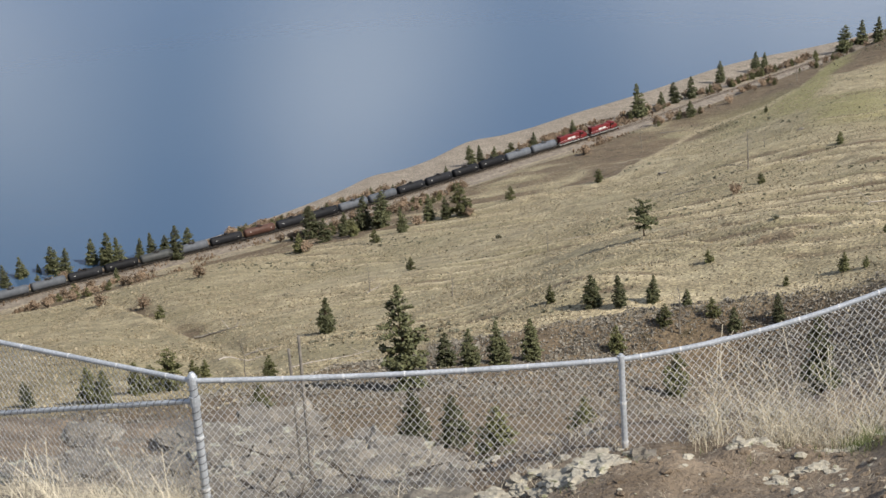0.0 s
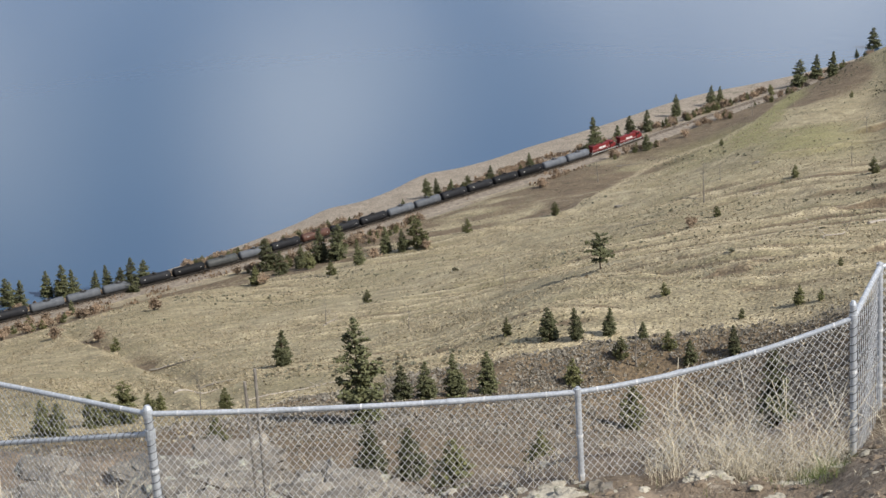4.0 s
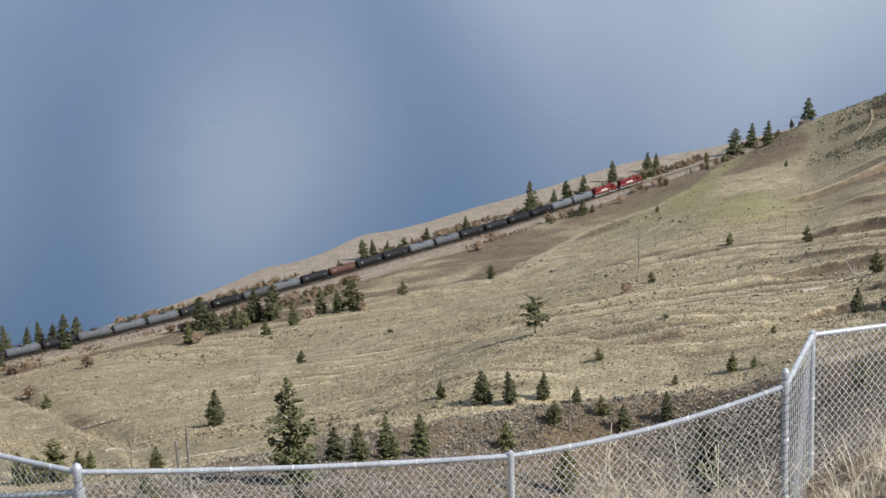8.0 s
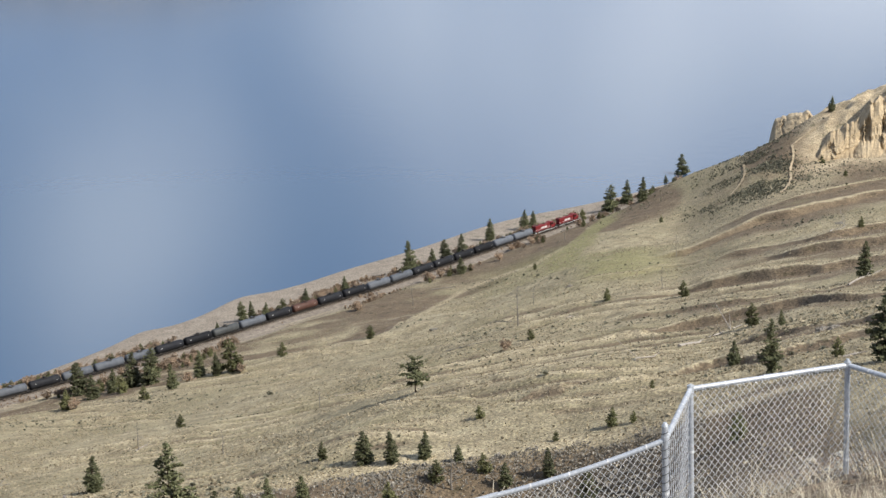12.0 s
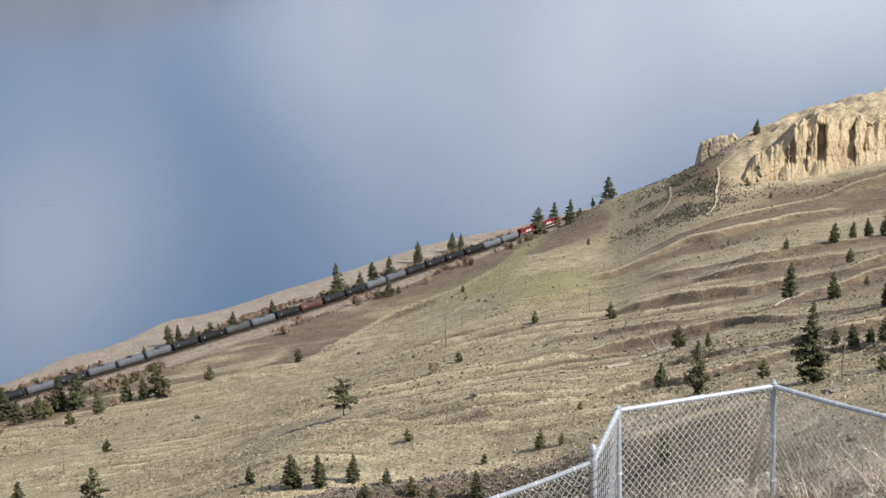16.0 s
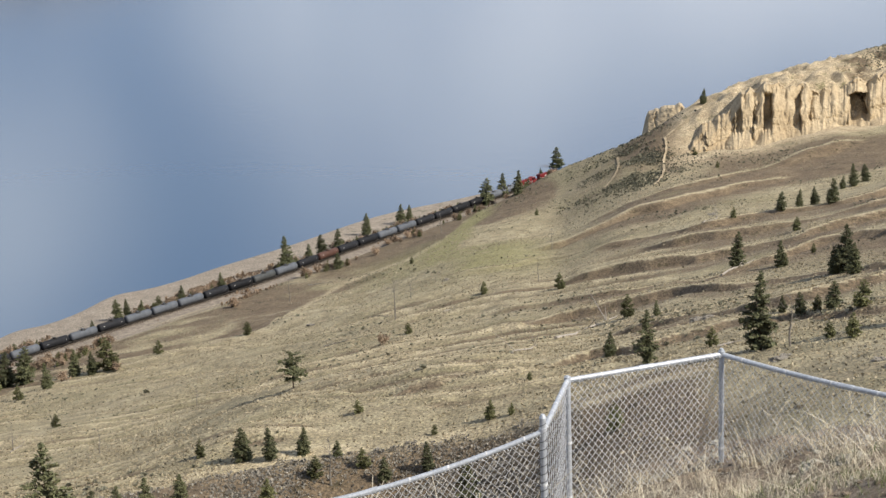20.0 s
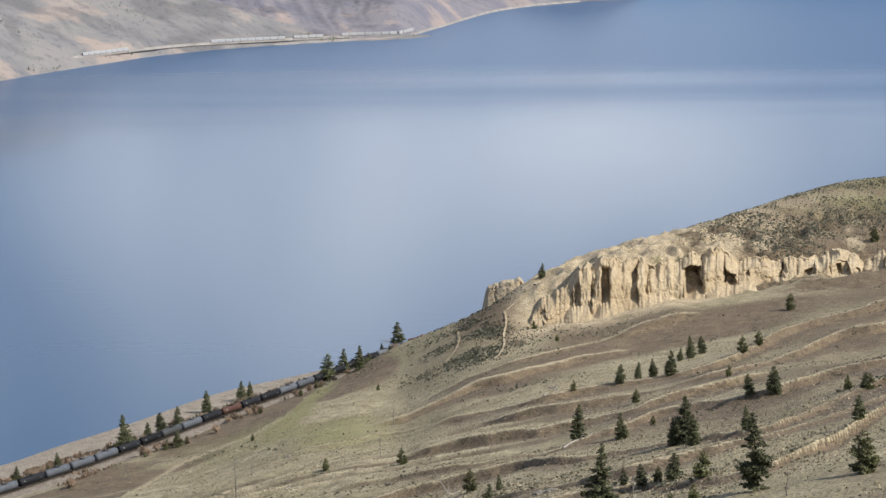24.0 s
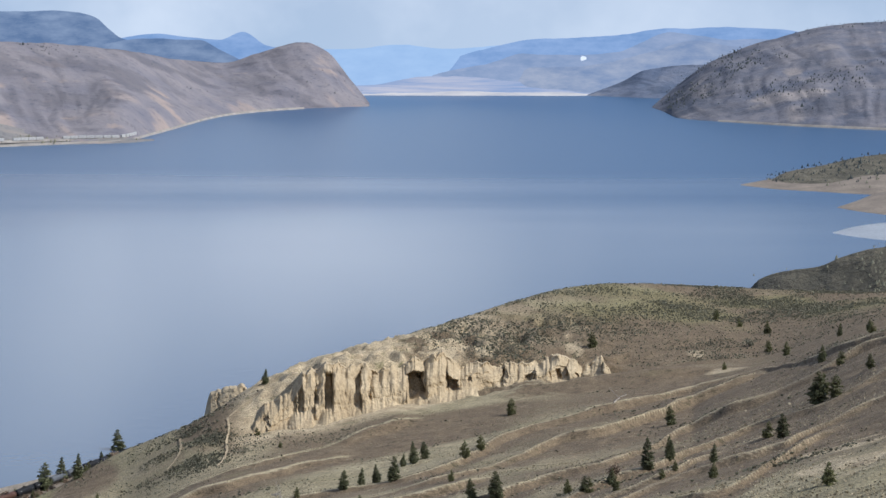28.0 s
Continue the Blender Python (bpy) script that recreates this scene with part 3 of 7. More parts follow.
def spurs(x, y):
    """Height of the spurs in metres, their bare near banks, their grassy crests and the thin grass below them."""
    r, az = np.hypot(x, y), np.degrees(np.arctan2(x, y))
    up, face, crest, swale = 0 * r, 0 * r, 0 * r, 0 * r
    ripple = fbm(az / 0.9, r / 60, 3, 201) * 5.0 + fbm(az / 0.35, r / 20, 2, 203) * 0.7
    for n, (size, line) in enumerate(SPUR_LINES):
        a0, a1 = line[0][0], line[-1][0]
        near = (az > a0) & (az < a1)
        if not np.any(near):
            continue
        q = az[near]
        d = r[near] - hermite_rows([p[0] for p in line], [[p[1]] for p in line], q)[:, 0] + ripple[near]
        k = r[near] / 600
        live = ramp(q, a0, a0 + 1.5) * (1 - ramp(q, a1 - 1.2, a1)) * np.clip(0.85 + 1.3 * value_noise(q / 1.7, 0 * q + n * 5.3, 205), 0.35, 1.25) * size
        bank = 11.0 * (0.8 + 0.5 * value_noise(q / 2.3, 0 * q + n * 3.1, 207))
        lift = np.where(d < 0, ramp(d, -bank * k, 0.0), np.exp(-np.maximum(d, 0) / (26 * k))) - 0.18 * np.exp(-(((d + bank * k) / (7 * k)) ** 2))
        up[near] = np.maximum(up[near], live * 2.5 * np.maximum(k, 0.75) * lift) if n else live * 2.5 * np.maximum(k, 0.75) * lift
        face[near] = np.maximum(face[near], live * ramp(d, -bank * k * 1.4, -bank * k * 0.4) * (1 - ramp(d, -2.2 * k, -0.4 * k)))
        crest[near] = np.maximum(crest[near], live * ramp(d, -1.3 * k, 0.1 * k) * (1 - ramp(d, 1.4 * k, 4.6 * k)))
        swale[near] = np.maximum(swale[near], live * ramp(d, -40 * k, -16 * k) * (1 - ramp(d, -2.2 * k, -0.4 * k)))
    return up, face, crest, swale


def land_rough(x, y, z):
    """Terraces along the shore, hummocks and rills that lie on the slopes."""
    r, az = np.hypot(x, y), np.degrees(np.arctan2(x, y))
    up = ramp(z, 7, 30)
    # long sharp-crested terraces that climb slantwise across the slope
    high, _, _, zone = terraces(x, y)
    spur, hollow = knoll(az, r)
    d = zone * up * r * (high - 0.4) * 0.0195 + spur * 1.2 - hollow * 2.4
    d = d + up * (fbm(x / 70, y / 70, 3, 21) * 2.2 * ramp(r, 150, 400) + fbm(x / 16, y / 16, 3, 31) * 0.65 + fbm(x / 4, y / 4, 2, 41) * 0.3)
    wave, step = treads(x, y)
    d = d + step * up * wave * 0.0013 * r + (spurs(x, y)[0] - 1.0) * ramp(az, -22, -9)
    d = d + 3.6 * np.exp(-(((r - 884) / 15) ** 2)) * ramp(az, 0.6, 2.6) * (1 - ramp(az, 6.5, 9))
    # gullied shoulder between the cliff's top and the skyline
    worn = ramp(r, 876, 896) * (1 - ramp(r, 930 + 9 * (az + 5), 965 + 9 * (az + 5))) * ramp(az, -6.2, -5) * (1 - ramp(az, 3, 7))
    d = d + worn * (1.6 - 9 * np.abs(fbm(x / 13, y / 13, 4, 81)))
    return d + (1 - up) * fbm(x / 9, y / 9, 3, 51) * 0.35 * ramp(z, 0.2, 3)


def land_line(az, r):
    """Height of the land along one heading at the distances r."""
    rs, zs = land_profile(np.array([az]))
    z = hermite_rows(rs[0], zs[0][:, None], r, 0.08)[:, 0]
    x, y = r * math.sin(radians(az)), r * math.cos(radians(az))
    return z + land_rough(x, y, z)


def land_z(x, y):
    """Height of the land at one place."""
    return float(land_line(math.degrees(math.atan2(x, y)), np.array([math.hypot(x, y)]))[0])


# ---- ground ----
def sheet(name, x, y, z, material, smooth=True):
    """A grid of places (rows by columns) as one mesh object."""
    rows, cols = x.shape
    idx = np.arange(rows * cols).reshape(rows, cols)
    quads = np.stack([idx[:-1, :-1], idx[:-1, 1:], idx[1:, 1:], idx[1:, :-1]], -1).reshape(-1, 4)
    me = bpy.data.meshes.new(name)
    me.from_pydata(np.stack([x, y, z], -1).reshape(-1, 3).tolist(), [], quads[:, ::-1].tolist())
    me.materials.append(material)
    if smooth:
        me.shade_smooth()
    return new(name, me)


def paint(ob, name, rgb):
    a = ob.data.color_attributes.new(name, "FLOAT_COLOR", "POINT")
    a.data.foreach_set("color", (rgb if rgb.shape[1] == 4 else np.concatenate([rgb, np.zeros((len(rgb), 1))], 1)).astype(np.float32).ravel())


SILT_PATCHES = ((7.5, 935, 0.35, 12), (8.3, 876, 0.5, 9), (3.9, 952, 0.4, 16), (11.7, 415, 1.2, 22), (11.4, 372, 1.0, 16), (12.6, 366, 0.9, 14), (-2.3, 925, 0.6, 12), (0.0, 930, 0.5, 12), (1.3, 930, 0.35, 14), (-12.0, 712, 0.5, 5))
GRASS_EDGE = [(-21, 640), (-18.6, 662), (-17.7, 710), (-17, 730), (-16.3, 752), (-15.5, 766), (-14.8, 772), (-14, 776), (-13.1, 800), (-12.4, 868), (-12, 900), (-11.5, 930)]


def slope_sheet():
    az = np.concatenate([np.arange(-44.9, 20.01, 0.075)])
    rs, zs = land_profile(az)
    parts = (6, 12, 18, 24, 20, 120, 230, 26, 24, 12, 5, 9, 5)
    cols_r, cols_z = [], []
    for i in range(len(az)):
        q = np.concatenate([np.linspace(rs[i, k], rs[i, k + 1], n, endpoint=False) for k, n in enumerate(parts)] + [rs[i, -1:]])
        cols_r.append(q)
        cols_z.append(hermite_rows(rs[i], zs[i][:, None], q, 0.08)[:, 0])
    r, z = np.array(cols_r), np.array(cols_z)
    a = np.radians(az)[:, None]
    x, y = r * np.sin(a), r * np.cos(a)
    z = z + land_rough(x, y, z)
    ob = sheet("ground", x, y, z, M_LAND)
    deg = np.degrees(a) + 0 * r
    sway = deg + fbm_turned(x / 80, y / 80, 3, 63) * 7
    # steepness along the heading: bare earth on the steep near faces, thin grass in the hollows
    fall = np.gradient(z, axis=1) / np.gradient(r, axis=1)
    bare = ramp(fall, -0.22, 0.12) * (1 - ramp(r, 298, 322)) * 0.65 + ramp(fall, -0.02, 0.25) * 0.75 * (1 - ramp(r, 300, 322) * (1 - ramp(deg, -9, -3)))
    bare = np.maximum(bare, (1 - ramp(r, 262 + 30 * ramp(deg, -31, -27), 300)) * 0.95 * (1 - 0.7 * ramp(sway, -8, -2)))
    wall_face = ramp(r, rs[:, 4:5] - 16, rs[:, 4:5] - 4) * (1 - ramp(r, rs[:, 5:6] - 5, rs[:, 5:6])) * ramp(deg, -27, -23) * (1 - ramp(deg, -7, -3))
    bare = np.maximum(bare, wall_face * 1.1)
    _, face, crest, zone = terraces(x, y)
    bare = bare + zone * (face * (0.10 + 0.8 * ramp(deg, -12, -1)) - crest * (1.3 + 1.5 * ramp(deg, -2, 5)))
    _, bank, brow, swale = spurs(x, y)
    bare = bare + bank * (0.6 + 0.5 * ramp(deg, -10, -4) + 0.4 * (1 - ramp(r, 390, 470))) + swale * (0.42 + 0.2 * (1 - ramp(r, 390, 470))) * ramp(sway, -14, -7) - brow * 1.3
    bare = bare + 0.5 * ramp(sway, -8, -5) * (1 - ramp(deg, 1, 4)) * ramp(r, 738 + 5 * (deg + 4), 756 + 5 * (deg + 4)) * (1 - ramp(r, 842, 862)) * (1 - brow)
    low = ramp(z, 7, 10) * (1 - ramp(z, 17, 24)) * (deg < -8) * ramp(r, 560, 640)
    bare = np.maximum(bare, low * (0.85 + 1.2 * fbm(x / 24, y / 24, 3, 97)))
    # brown scrubby slope that falls from the grass to the railway
    edge = np.interp(deg, [p[0] for p in GRASS_EDGE], [p[1] for p in GRASS_EDGE]) + fbm(x / 30, y / 30, 3, 95) * 9
    bare = np.maximum(bare, ramp(r, edge, edge + 4) * ramp(deg, -21, -19) * (1 - ramp(deg, -12.2, -11.7)) * (0.75 + 1.1 * fbm(x / 22, y / 22, 3, 94)))
    bare = bare + fbm_turned(x / 45, y / 45, 4, 77) * (0.36 - 0.1 * ramp(deg, -12, -4)) + 0.02 + ramp(sway, 1, 7) * 0.30 + (ramp(sway, -13, 3) * 0.42 + ramp(sway, 2, 10) * 0.14) * ramp(r, 350, 450)
    bare = bare + 0.34 * ramp(sway, -17, -11) * (1 - ramp(sway, -8, -3)) * ramp(r, 560, 680)
    bare = bare + 0.18 * ramp(sway, -19, -12) * (1 - ramp(sway, -9, -5)) * ramp(r, 400, 450) * (1 - ramp(r, 600, 680))
    green = ramp(fbm(x / 60, y / 60, 2, 88), 0.02, 0.3) * 0.85 * ramp(r, 600, 700) * (z > 9) * ramp(deg, -18, -12) * (1 - ramp(deg, -11.5, -9))
    meadow = np.exp(-(((deg + 12.9) / 1.5) ** 2) - (((r - edge + 38) / 42) ** 2)) * (1 - ramp(r, edge - 2, edge + 3))
    green = np.maximum(green, 0.9 * ramp(meadow + 0.5 * fbm(x / 30, y / 30, 3, 89), 0.2, 0.65))
    bare = bare - 0.8 * meadow
    rail = ramp(r, rs[:, 9:10] - 17, rs[:, 9:10] - 9)
    sand = np.maximum((1 - ramp(z, 5.2, 6.0)), rail * (0.55 + fbm(x / 20, y / 20, 2, 91))) * (deg < -10)
    silt = ramp(r, rs[:, 7:8] - 40 + 26 * ramp(deg, -2, 1), rs[:, 7:8] - 12) * (1 - ramp(r, rs[:, 9:10] + 20, rs[:, 9:10] + 40)) * ramp(deg, -6.6, -5.6) * (1 - ramp(deg, -1.5, 5))
    sand = np.maximum(sand, silt * ramp(fbm(x / 14, y / 14, 4, 93) + 0.35 * (1 - ramp(deg, -2.5, -0.5)), -0.25, 0.12))
    # small badlands of pale silt: heading, distance and their half sizes
    for h, far, wide, deep in SILT_PATCHES:
        spot = np.exp(-(((deg - h) / wide) ** 2) - (((r - far) / deep) ** 2)) + 0.9 * fbm(x / 9, y / 9, 4, 92)
        sand = np.maximum(sand, ramp(spot, 0.45, 0.8) * 0.9)
    bare = np.maximum(bare, ramp(r, 770, 830) * ramp(sway, -12, -8) * (1 - ramp(deg, -6.2, -5.4)) * (0.8 + fbm(x / 20, y / 20, 3, 96)))
    # scrubby dark hill above the cliff, and the hollow behind the knoll
    bare = np.maximum(bare, ramp(r, rs[:, 8:9] + 4, rs[:, 8:9] + 16) * ramp(deg, -2.5, 0.5) * (0.75 + fbm(x / 30, y / 30, 3, 99)))
    dell = ramp(r, 900, 912) * (1 - ramp(r, 985, 1025)) * ramp(sway, 2.5, 5) * (1 - ramp(sway, 8, 10))
    bare = np.maximum(bare, dell * (0.95 + 0.8 * fbm(x / 16, y / 16, 3, 101)))
    green = np.maximum(green, 0.5 * ramp(r, 985, 1030) * ramp(deg, 0, 3) * ramp(fbm(x / 45, y / 45, 3, 102), -0.2, 0.2))
    spur, hollow = knoll(deg, r)
    bare = bare + hollow * (0.45 + 1.5 * fbm(x / 18, y / 18, 3, 98)) - spur * 0.3
    wave, step = treads(x, y)
    bare = bare + step * (0.2 - 0.55 * wave)
    # pale straw on the crests, and the worn crest above the gully wall
    straw = np.clip(crest * zone * (0.6 + 0.4 * ramp(deg, -12, -4)) * (1.15 + 1.3 * fbm(x / 30, y / 30, 3, 57)), 0, 1) ** 1.2 * 0.9 * (1 - ramp(r, 760, 860)) * (1 - 0.4 * ramp(deg, 0, 6))
    rim = np.exp(-(((r - rs[:, 5:6] - 1) / 3.2) ** 2)) * ramp(deg, -27, -22) * (1 - ramp(deg, -7, -3)) * (1.0 + fbm(x / 20, y / 20, 2, 58))
    straw = np.maximum(straw, 0.8 * np.exp(-(((r - edge + 4) / 4.5) ** 2)) * ramp(deg, -21, -18) * (1 - ramp(deg, -14.5, -12.5)))
    straw = np.maximum(straw, brow * (0.9 + 0.8 * fbm(x / 22, y / 22, 3, 59)))
    straw = np.clip(np.maximum(np.maximum(straw, rim), step * ramp(wave, 0.55, 0.95) * 0.95), 0, 1)
    paint(ob, "soil", np.stack([np.clip(bare, 0, 1), np.clip(green, 0, 1), sand, straw], -1).reshape(-1, 4))
    tagged(ob, "dry tan grassland slope falling in terraces to the lake", "ground", kind="structure")


slope_sheet()

# upland that goes on round the lookout, out of sight
ua = np.radians(np.arange(20.0, 316.1, 4.0))[:, None]
ur = np.array([34.0, 80, 200, 500, 1000, 1600])[None, :]
ux, uy = ur * np.sin(ua), ur * np.cos(ua)
uz = 205 + 0.05 * ur * np.clip(-np.cos(ua - 0.2), -3.2, 1) + 20 * fbm(ux / 300, uy / 300, 3, 3)
upland = sheet("ground_upland", ux, uy, uz, M_LAND)
paint(upland, "soil", np.full((ux.size, 3), 0.1))
tagged(upland, "grassy upland behind the lookout", "ground", kind="structure")

# lake bed and water
ring = np.radians(np.arange(0, 361, 4.0))[:, None]
rad = np.array([0.0, 400, 1500, 3000, 5200])[None, :]
tagged(sheet("ground_lake_bed", rad * np.sin(ring), rad * np.cos(ring), -14 + 0 * rad * ring, M_SHORE), "lake bed of grey gravel", "ground", kind="structure")
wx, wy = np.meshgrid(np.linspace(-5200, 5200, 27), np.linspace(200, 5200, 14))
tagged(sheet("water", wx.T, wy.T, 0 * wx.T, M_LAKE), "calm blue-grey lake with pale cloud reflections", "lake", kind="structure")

# the lookout's edge: stony ground that rolls over past the fence (heading, distance and height of the rim)
RIM = [(-180, 20, 229.6), (-110, 20, 228.4), (-48, 20.0, 226.6), (-37, 20.0, 226.4), (-32, 20.0, 226.2), (-29, 18.0, 226.75), (-26, 15.6, 227.5), (-23, 14.3, 228.0), (-20, 14.0, 228.3),
       (-16, 14.2, 228.4), (-12, 14.6, 228.35), (-9.7, 15.4, 228.35), (-7, 16.2, 228.4), (-4.6, 16.6, 228.45), (0, 16.2, 228.8), (5, 16.2, 229.0), (12, 16, 229.3), (26, 16, 229.6), (90, 18, 229.8), (180, 20, 229.6)]


def near_z(x, y):
    r, az = np.hypot(x, y), np.degrees(np.arctan2(x, y))
    rim = hermite_rows([p[0] for p in RIM], [p[1:] for p in RIM], az.ravel())
    rr, rz = rim[:, 0].reshape(r.shape), rim[:, 1].reshape(r.shape)
    inside = 233.35 - (233.35 - rz) * np.minimum(r / rr, 1) ** 0.85
    over = np.maximum(r - rr, 0)
    stony = fbm(x / 1.6, y / 1.6, 4, 61) * 0.34 + fbm(x / 0.35, y / 0.35, 3, 71) * 0.10
    return inside - 0.25 * over - 0.075 * over**2 + stony * ramp(r, 2, 7)


na = np.radians(np.concatenate([np.arange(-48, 26.01, 0.25), np.arange(30, 313, 6)]))[:, None]
nr = np.concatenate([np.linspace(0.0, 9, 20), np.linspace(9.15, 21, 110), np.linspace(21.3, 33, 20)])[None, :]
nx, ny = nr * np.sin(na), nr * np.cos(na)
near_ground = sheet("ground_lookout", nx, ny, near_z(nx, ny), M_DIRT)
tagged(near_ground, "brown stony dirt at the edge of the lookout", "ground", kind="structure")


def near_at(x, y):
    return float(near_z(np.array([x]), np.array([y]))[0])


# ---- silt bluff ----
# caves and clefts worn into the wall: metres along it, half width, depth, lowest and highest share of the wall
CAVES = ((-78, 1.1, 3.5, 0.35, 0.85), (-63, 1.5, 4.5, 0.25, 0.8), (-56.5, 1.2, 4.0, 0.45, 0.85), (-51, 2.3, 9.0, 0.2, 0.85), (-38, 1.7, 4.0, 0.5, 0.8), (-33, 1.1, 4.5, 0.35, 0.9),
         (-12.5, 4.6, 15.0, 0.12, 0.74), (4.5, 3.2, 9.0, 0.25, 0.62), (12, 1.2, 3.5, 0.45, 0.85), (27, 1.3, 4.0, 0.3, 0.8), (37.5, 2.2, 4.0, 0.2, 0.6), (51.5, 1.5, 4.0, 0.2, 0.6), (60, 1.0, 3.0, 0.25, 0.6))
SEAMS = (-112, -100, -88, -79, -64.7, -57, -49.5, -37, -32, -17.2, -8, 2.6, 8, 27, 33, 41, 47.5, 56, 62, 71, 84.0)


def bluff(name, label, m0, m1, set_back, foot_up, top_up, seed, veer=0.0):
    """A wall of pale silt: rounded columns between clefts, caves, a crumbled shoulder and a talus foot. veer: how fast it turns away."""
    az = np.arange(m0, m1, 0.28) / 15.0
    rs, zs = land_profile(az)
    r7, z7, r8, z8 = rs[:, 7:8], zs[:, 7:8], rs[:, 8:9], zs[:, 8:9]
    m = az[:, None] * 15.0  # metres along the wall
    s = np.concatenate([np.linspace(0, 1, 76), [1.06, 1.15, 1.3, 1.6, 2.0]])[None, :]
    k = np.minimum(s, 1)
    ends = ramp(m + (5 * fbm(k * 4 + 0 * m, m / 6, 3, 47) - 3 * k if m1 > 0 else 0), m0, m0 + 5) * (1 - ramp(m + 8 * fbm(k * 2 + 0 * m, m / 9, 3, 49), m1 - min(9, (m1 - m0) * 0.3), m1))
    foot, top = z7 - 4 + foot_up, z8 + top_up - 1.0 * ramp(m, 22, 45) - 2.5 * (1 - ramp(m, -82, -56)) * (m1 > 0)
    seams = np.array(SEAMS)
    g = random.Random(seed)
    lead = np.array([g.uniform(-2.6, 3.2) for _ in seams])
    turn = np.array([g.uniform(-0.55, 0.15) for _ in seams])
    high = np.array([g.uniform(-3.0, 2.6) for _ in seams])
    start_up = np.array([g.uniform(0.16, 0.34) for _ in seams])
    # the columns lean and widen a little on their way up
    wob = m + fbm(k * 1.3 + 0 * m, m / 26, 3, 12) * 1.8 + fbm(k * 9.0 + 0 * m, m / 5, 3, 13) * 0.9
    i = np.clip(np.searchsorted(seams, wob) - 1, 0, len(seams) - 2)
    mid, half = (seams[i] + seams[i + 1]) / 2, (seams[i + 1] - seams[i]) / 2
    u = np.clip((wob - mid) / half, -1, 1)
    # flat-faced blocks between narrow clefts that open towards the top
    column = -2.6 * ramp(np.abs(u), 0.84, 1.0) * (0.25 + 0.75 * ramp(k, 0.15, 0.6) * np.clip(0.6 + 2.2 * value_noise(i * 3.7 + 0.5, k * 1.5, 27), 0, 1))
    flute = 0.15 * np.abs(np.sin(wob * 0.8 + 2.6 * fbm(m / 9, k * 1.2, 2, 23))) ** 0.5
    ledge = 1.1 * np.floor(3.0 * (k + 0.5 * fbm(m / 6, k * 2, 3, 28))) / 3.0
    panel = lead[i] + turn[i] * (wob - mid) + column + flute - ledge + 2.6 * fbm(m / 24, k * 0.8, 2, 22)
    for c, w, deep, low, up in CAVES:
        x = (wob - c) / (w * (1 + 0.5 * fbm(k * 4 + 0 * m, m / 3, 2, 26)))
        panel = panel - deep * (1 - ramp(np.abs(x), 0.55, 1.0)) * ramp(k, low, low + 0.10) * (1 - ramp(k, up - 0.10 * (1 - x * x), up + 0.05))
    top = top + ends * (hermite_rows(seams, high[:, None], m[:, 0]) * (1.2 if m1 > 0 else 0.2) + fbm(m / 4, 0 * m, 4, 8) * (3.4 if m1 > 0 else 1.2))
    # above the sheer face each block runs back as a worn gable, and the clefts between fall away
    gable = np.abs(u) * (m1 > 0) * np.clip(0.5 + 1.2 * fbm(m / 15, 0 * m, 2, 52), 0.1, 1) * ramp(m, -62, -20)
    face_up = 0.64 + 0.08 * (1 - ramp(m, -60, -30)) + 0.22 * fbm(m / 14, 0 * m, 2, 48)
    shoulder = ramp(k, face_up, 1.0) * ((7 + 9 * gable + 4 * fbm(m / 3, k * 4, 3, 53)) if m1 > 0 else 1.5)
    z = foot + (top - foot) * k - 4.2 * gable * ramp(k, 0.6, 1.0) * (1 - 0.5 * ramp(m, 20, 40))
    begin = hermite_rows(seams, start_up[:, None], m[:, 0]) + fbm(m / 3.5, 0 * m, 3, 44) * 0.12
    wall = ramp(k - begin, -0.02, 0.12) * (1 - (0.9 if m1 > 0 else 0.3) * ramp(k, 0.70 + 0.24 * fbm(m / 9, 0 * m, 3, 45), 1.0))
    heap = 0.6 + 0.9 * np.clip(0.5 + fbm(m / 8, 0 * m, 3, 46), 0, 1)
    talus = (1 - ramp(k, 0.0, begin + 0.10)) * 12 * heap
    back = (r8 - r7) * (0.2 + 0.35 * k) + set_back
    grain = fbm(m / 3.0, k * 3.2, 4, 60) * 1.7 + fbm(m / 1.0, k * 8, 3, 61) * 0.6 + fbm(k * 16 + 0 * m, m / 25, 2, 50) * 0.6
    rubble = (1 - wall) * (fbm(m / 2.2, k * 9, 4, 62) * 1.8)
    r = r7 - 11 + back - talus + shoulder - wall * (ends * panel + grain) - rubble + np.maximum(s - 1, 0) * 22 - veer * (m - m1)
    z = z - np.maximum(s - 1, 0) * 3.0 + fbm(m / 1.5, k * 9, 3, 70) * 0.4
    z = z - (1 - ends) * 14 * (0.25 + 0.75 * k)
    a = np.radians(az)[:, None]
    tagged(sheet(name, r * np.sin(a), r * np.cos(a), z, M_SILT, False), label, "cliff", kind="structure")


bluff("cliff", "pale silt cliff with blocky columns and dark caves", -89, 77, 0.0, 0.0, -0.8, 12)
bluff("cliff_tower", "small pale silt tower at the end of the cliff", -108, -80, 50.0, 0.0, -0.4, 13, 0.9)


# ---- far shores ----
FAR = {}


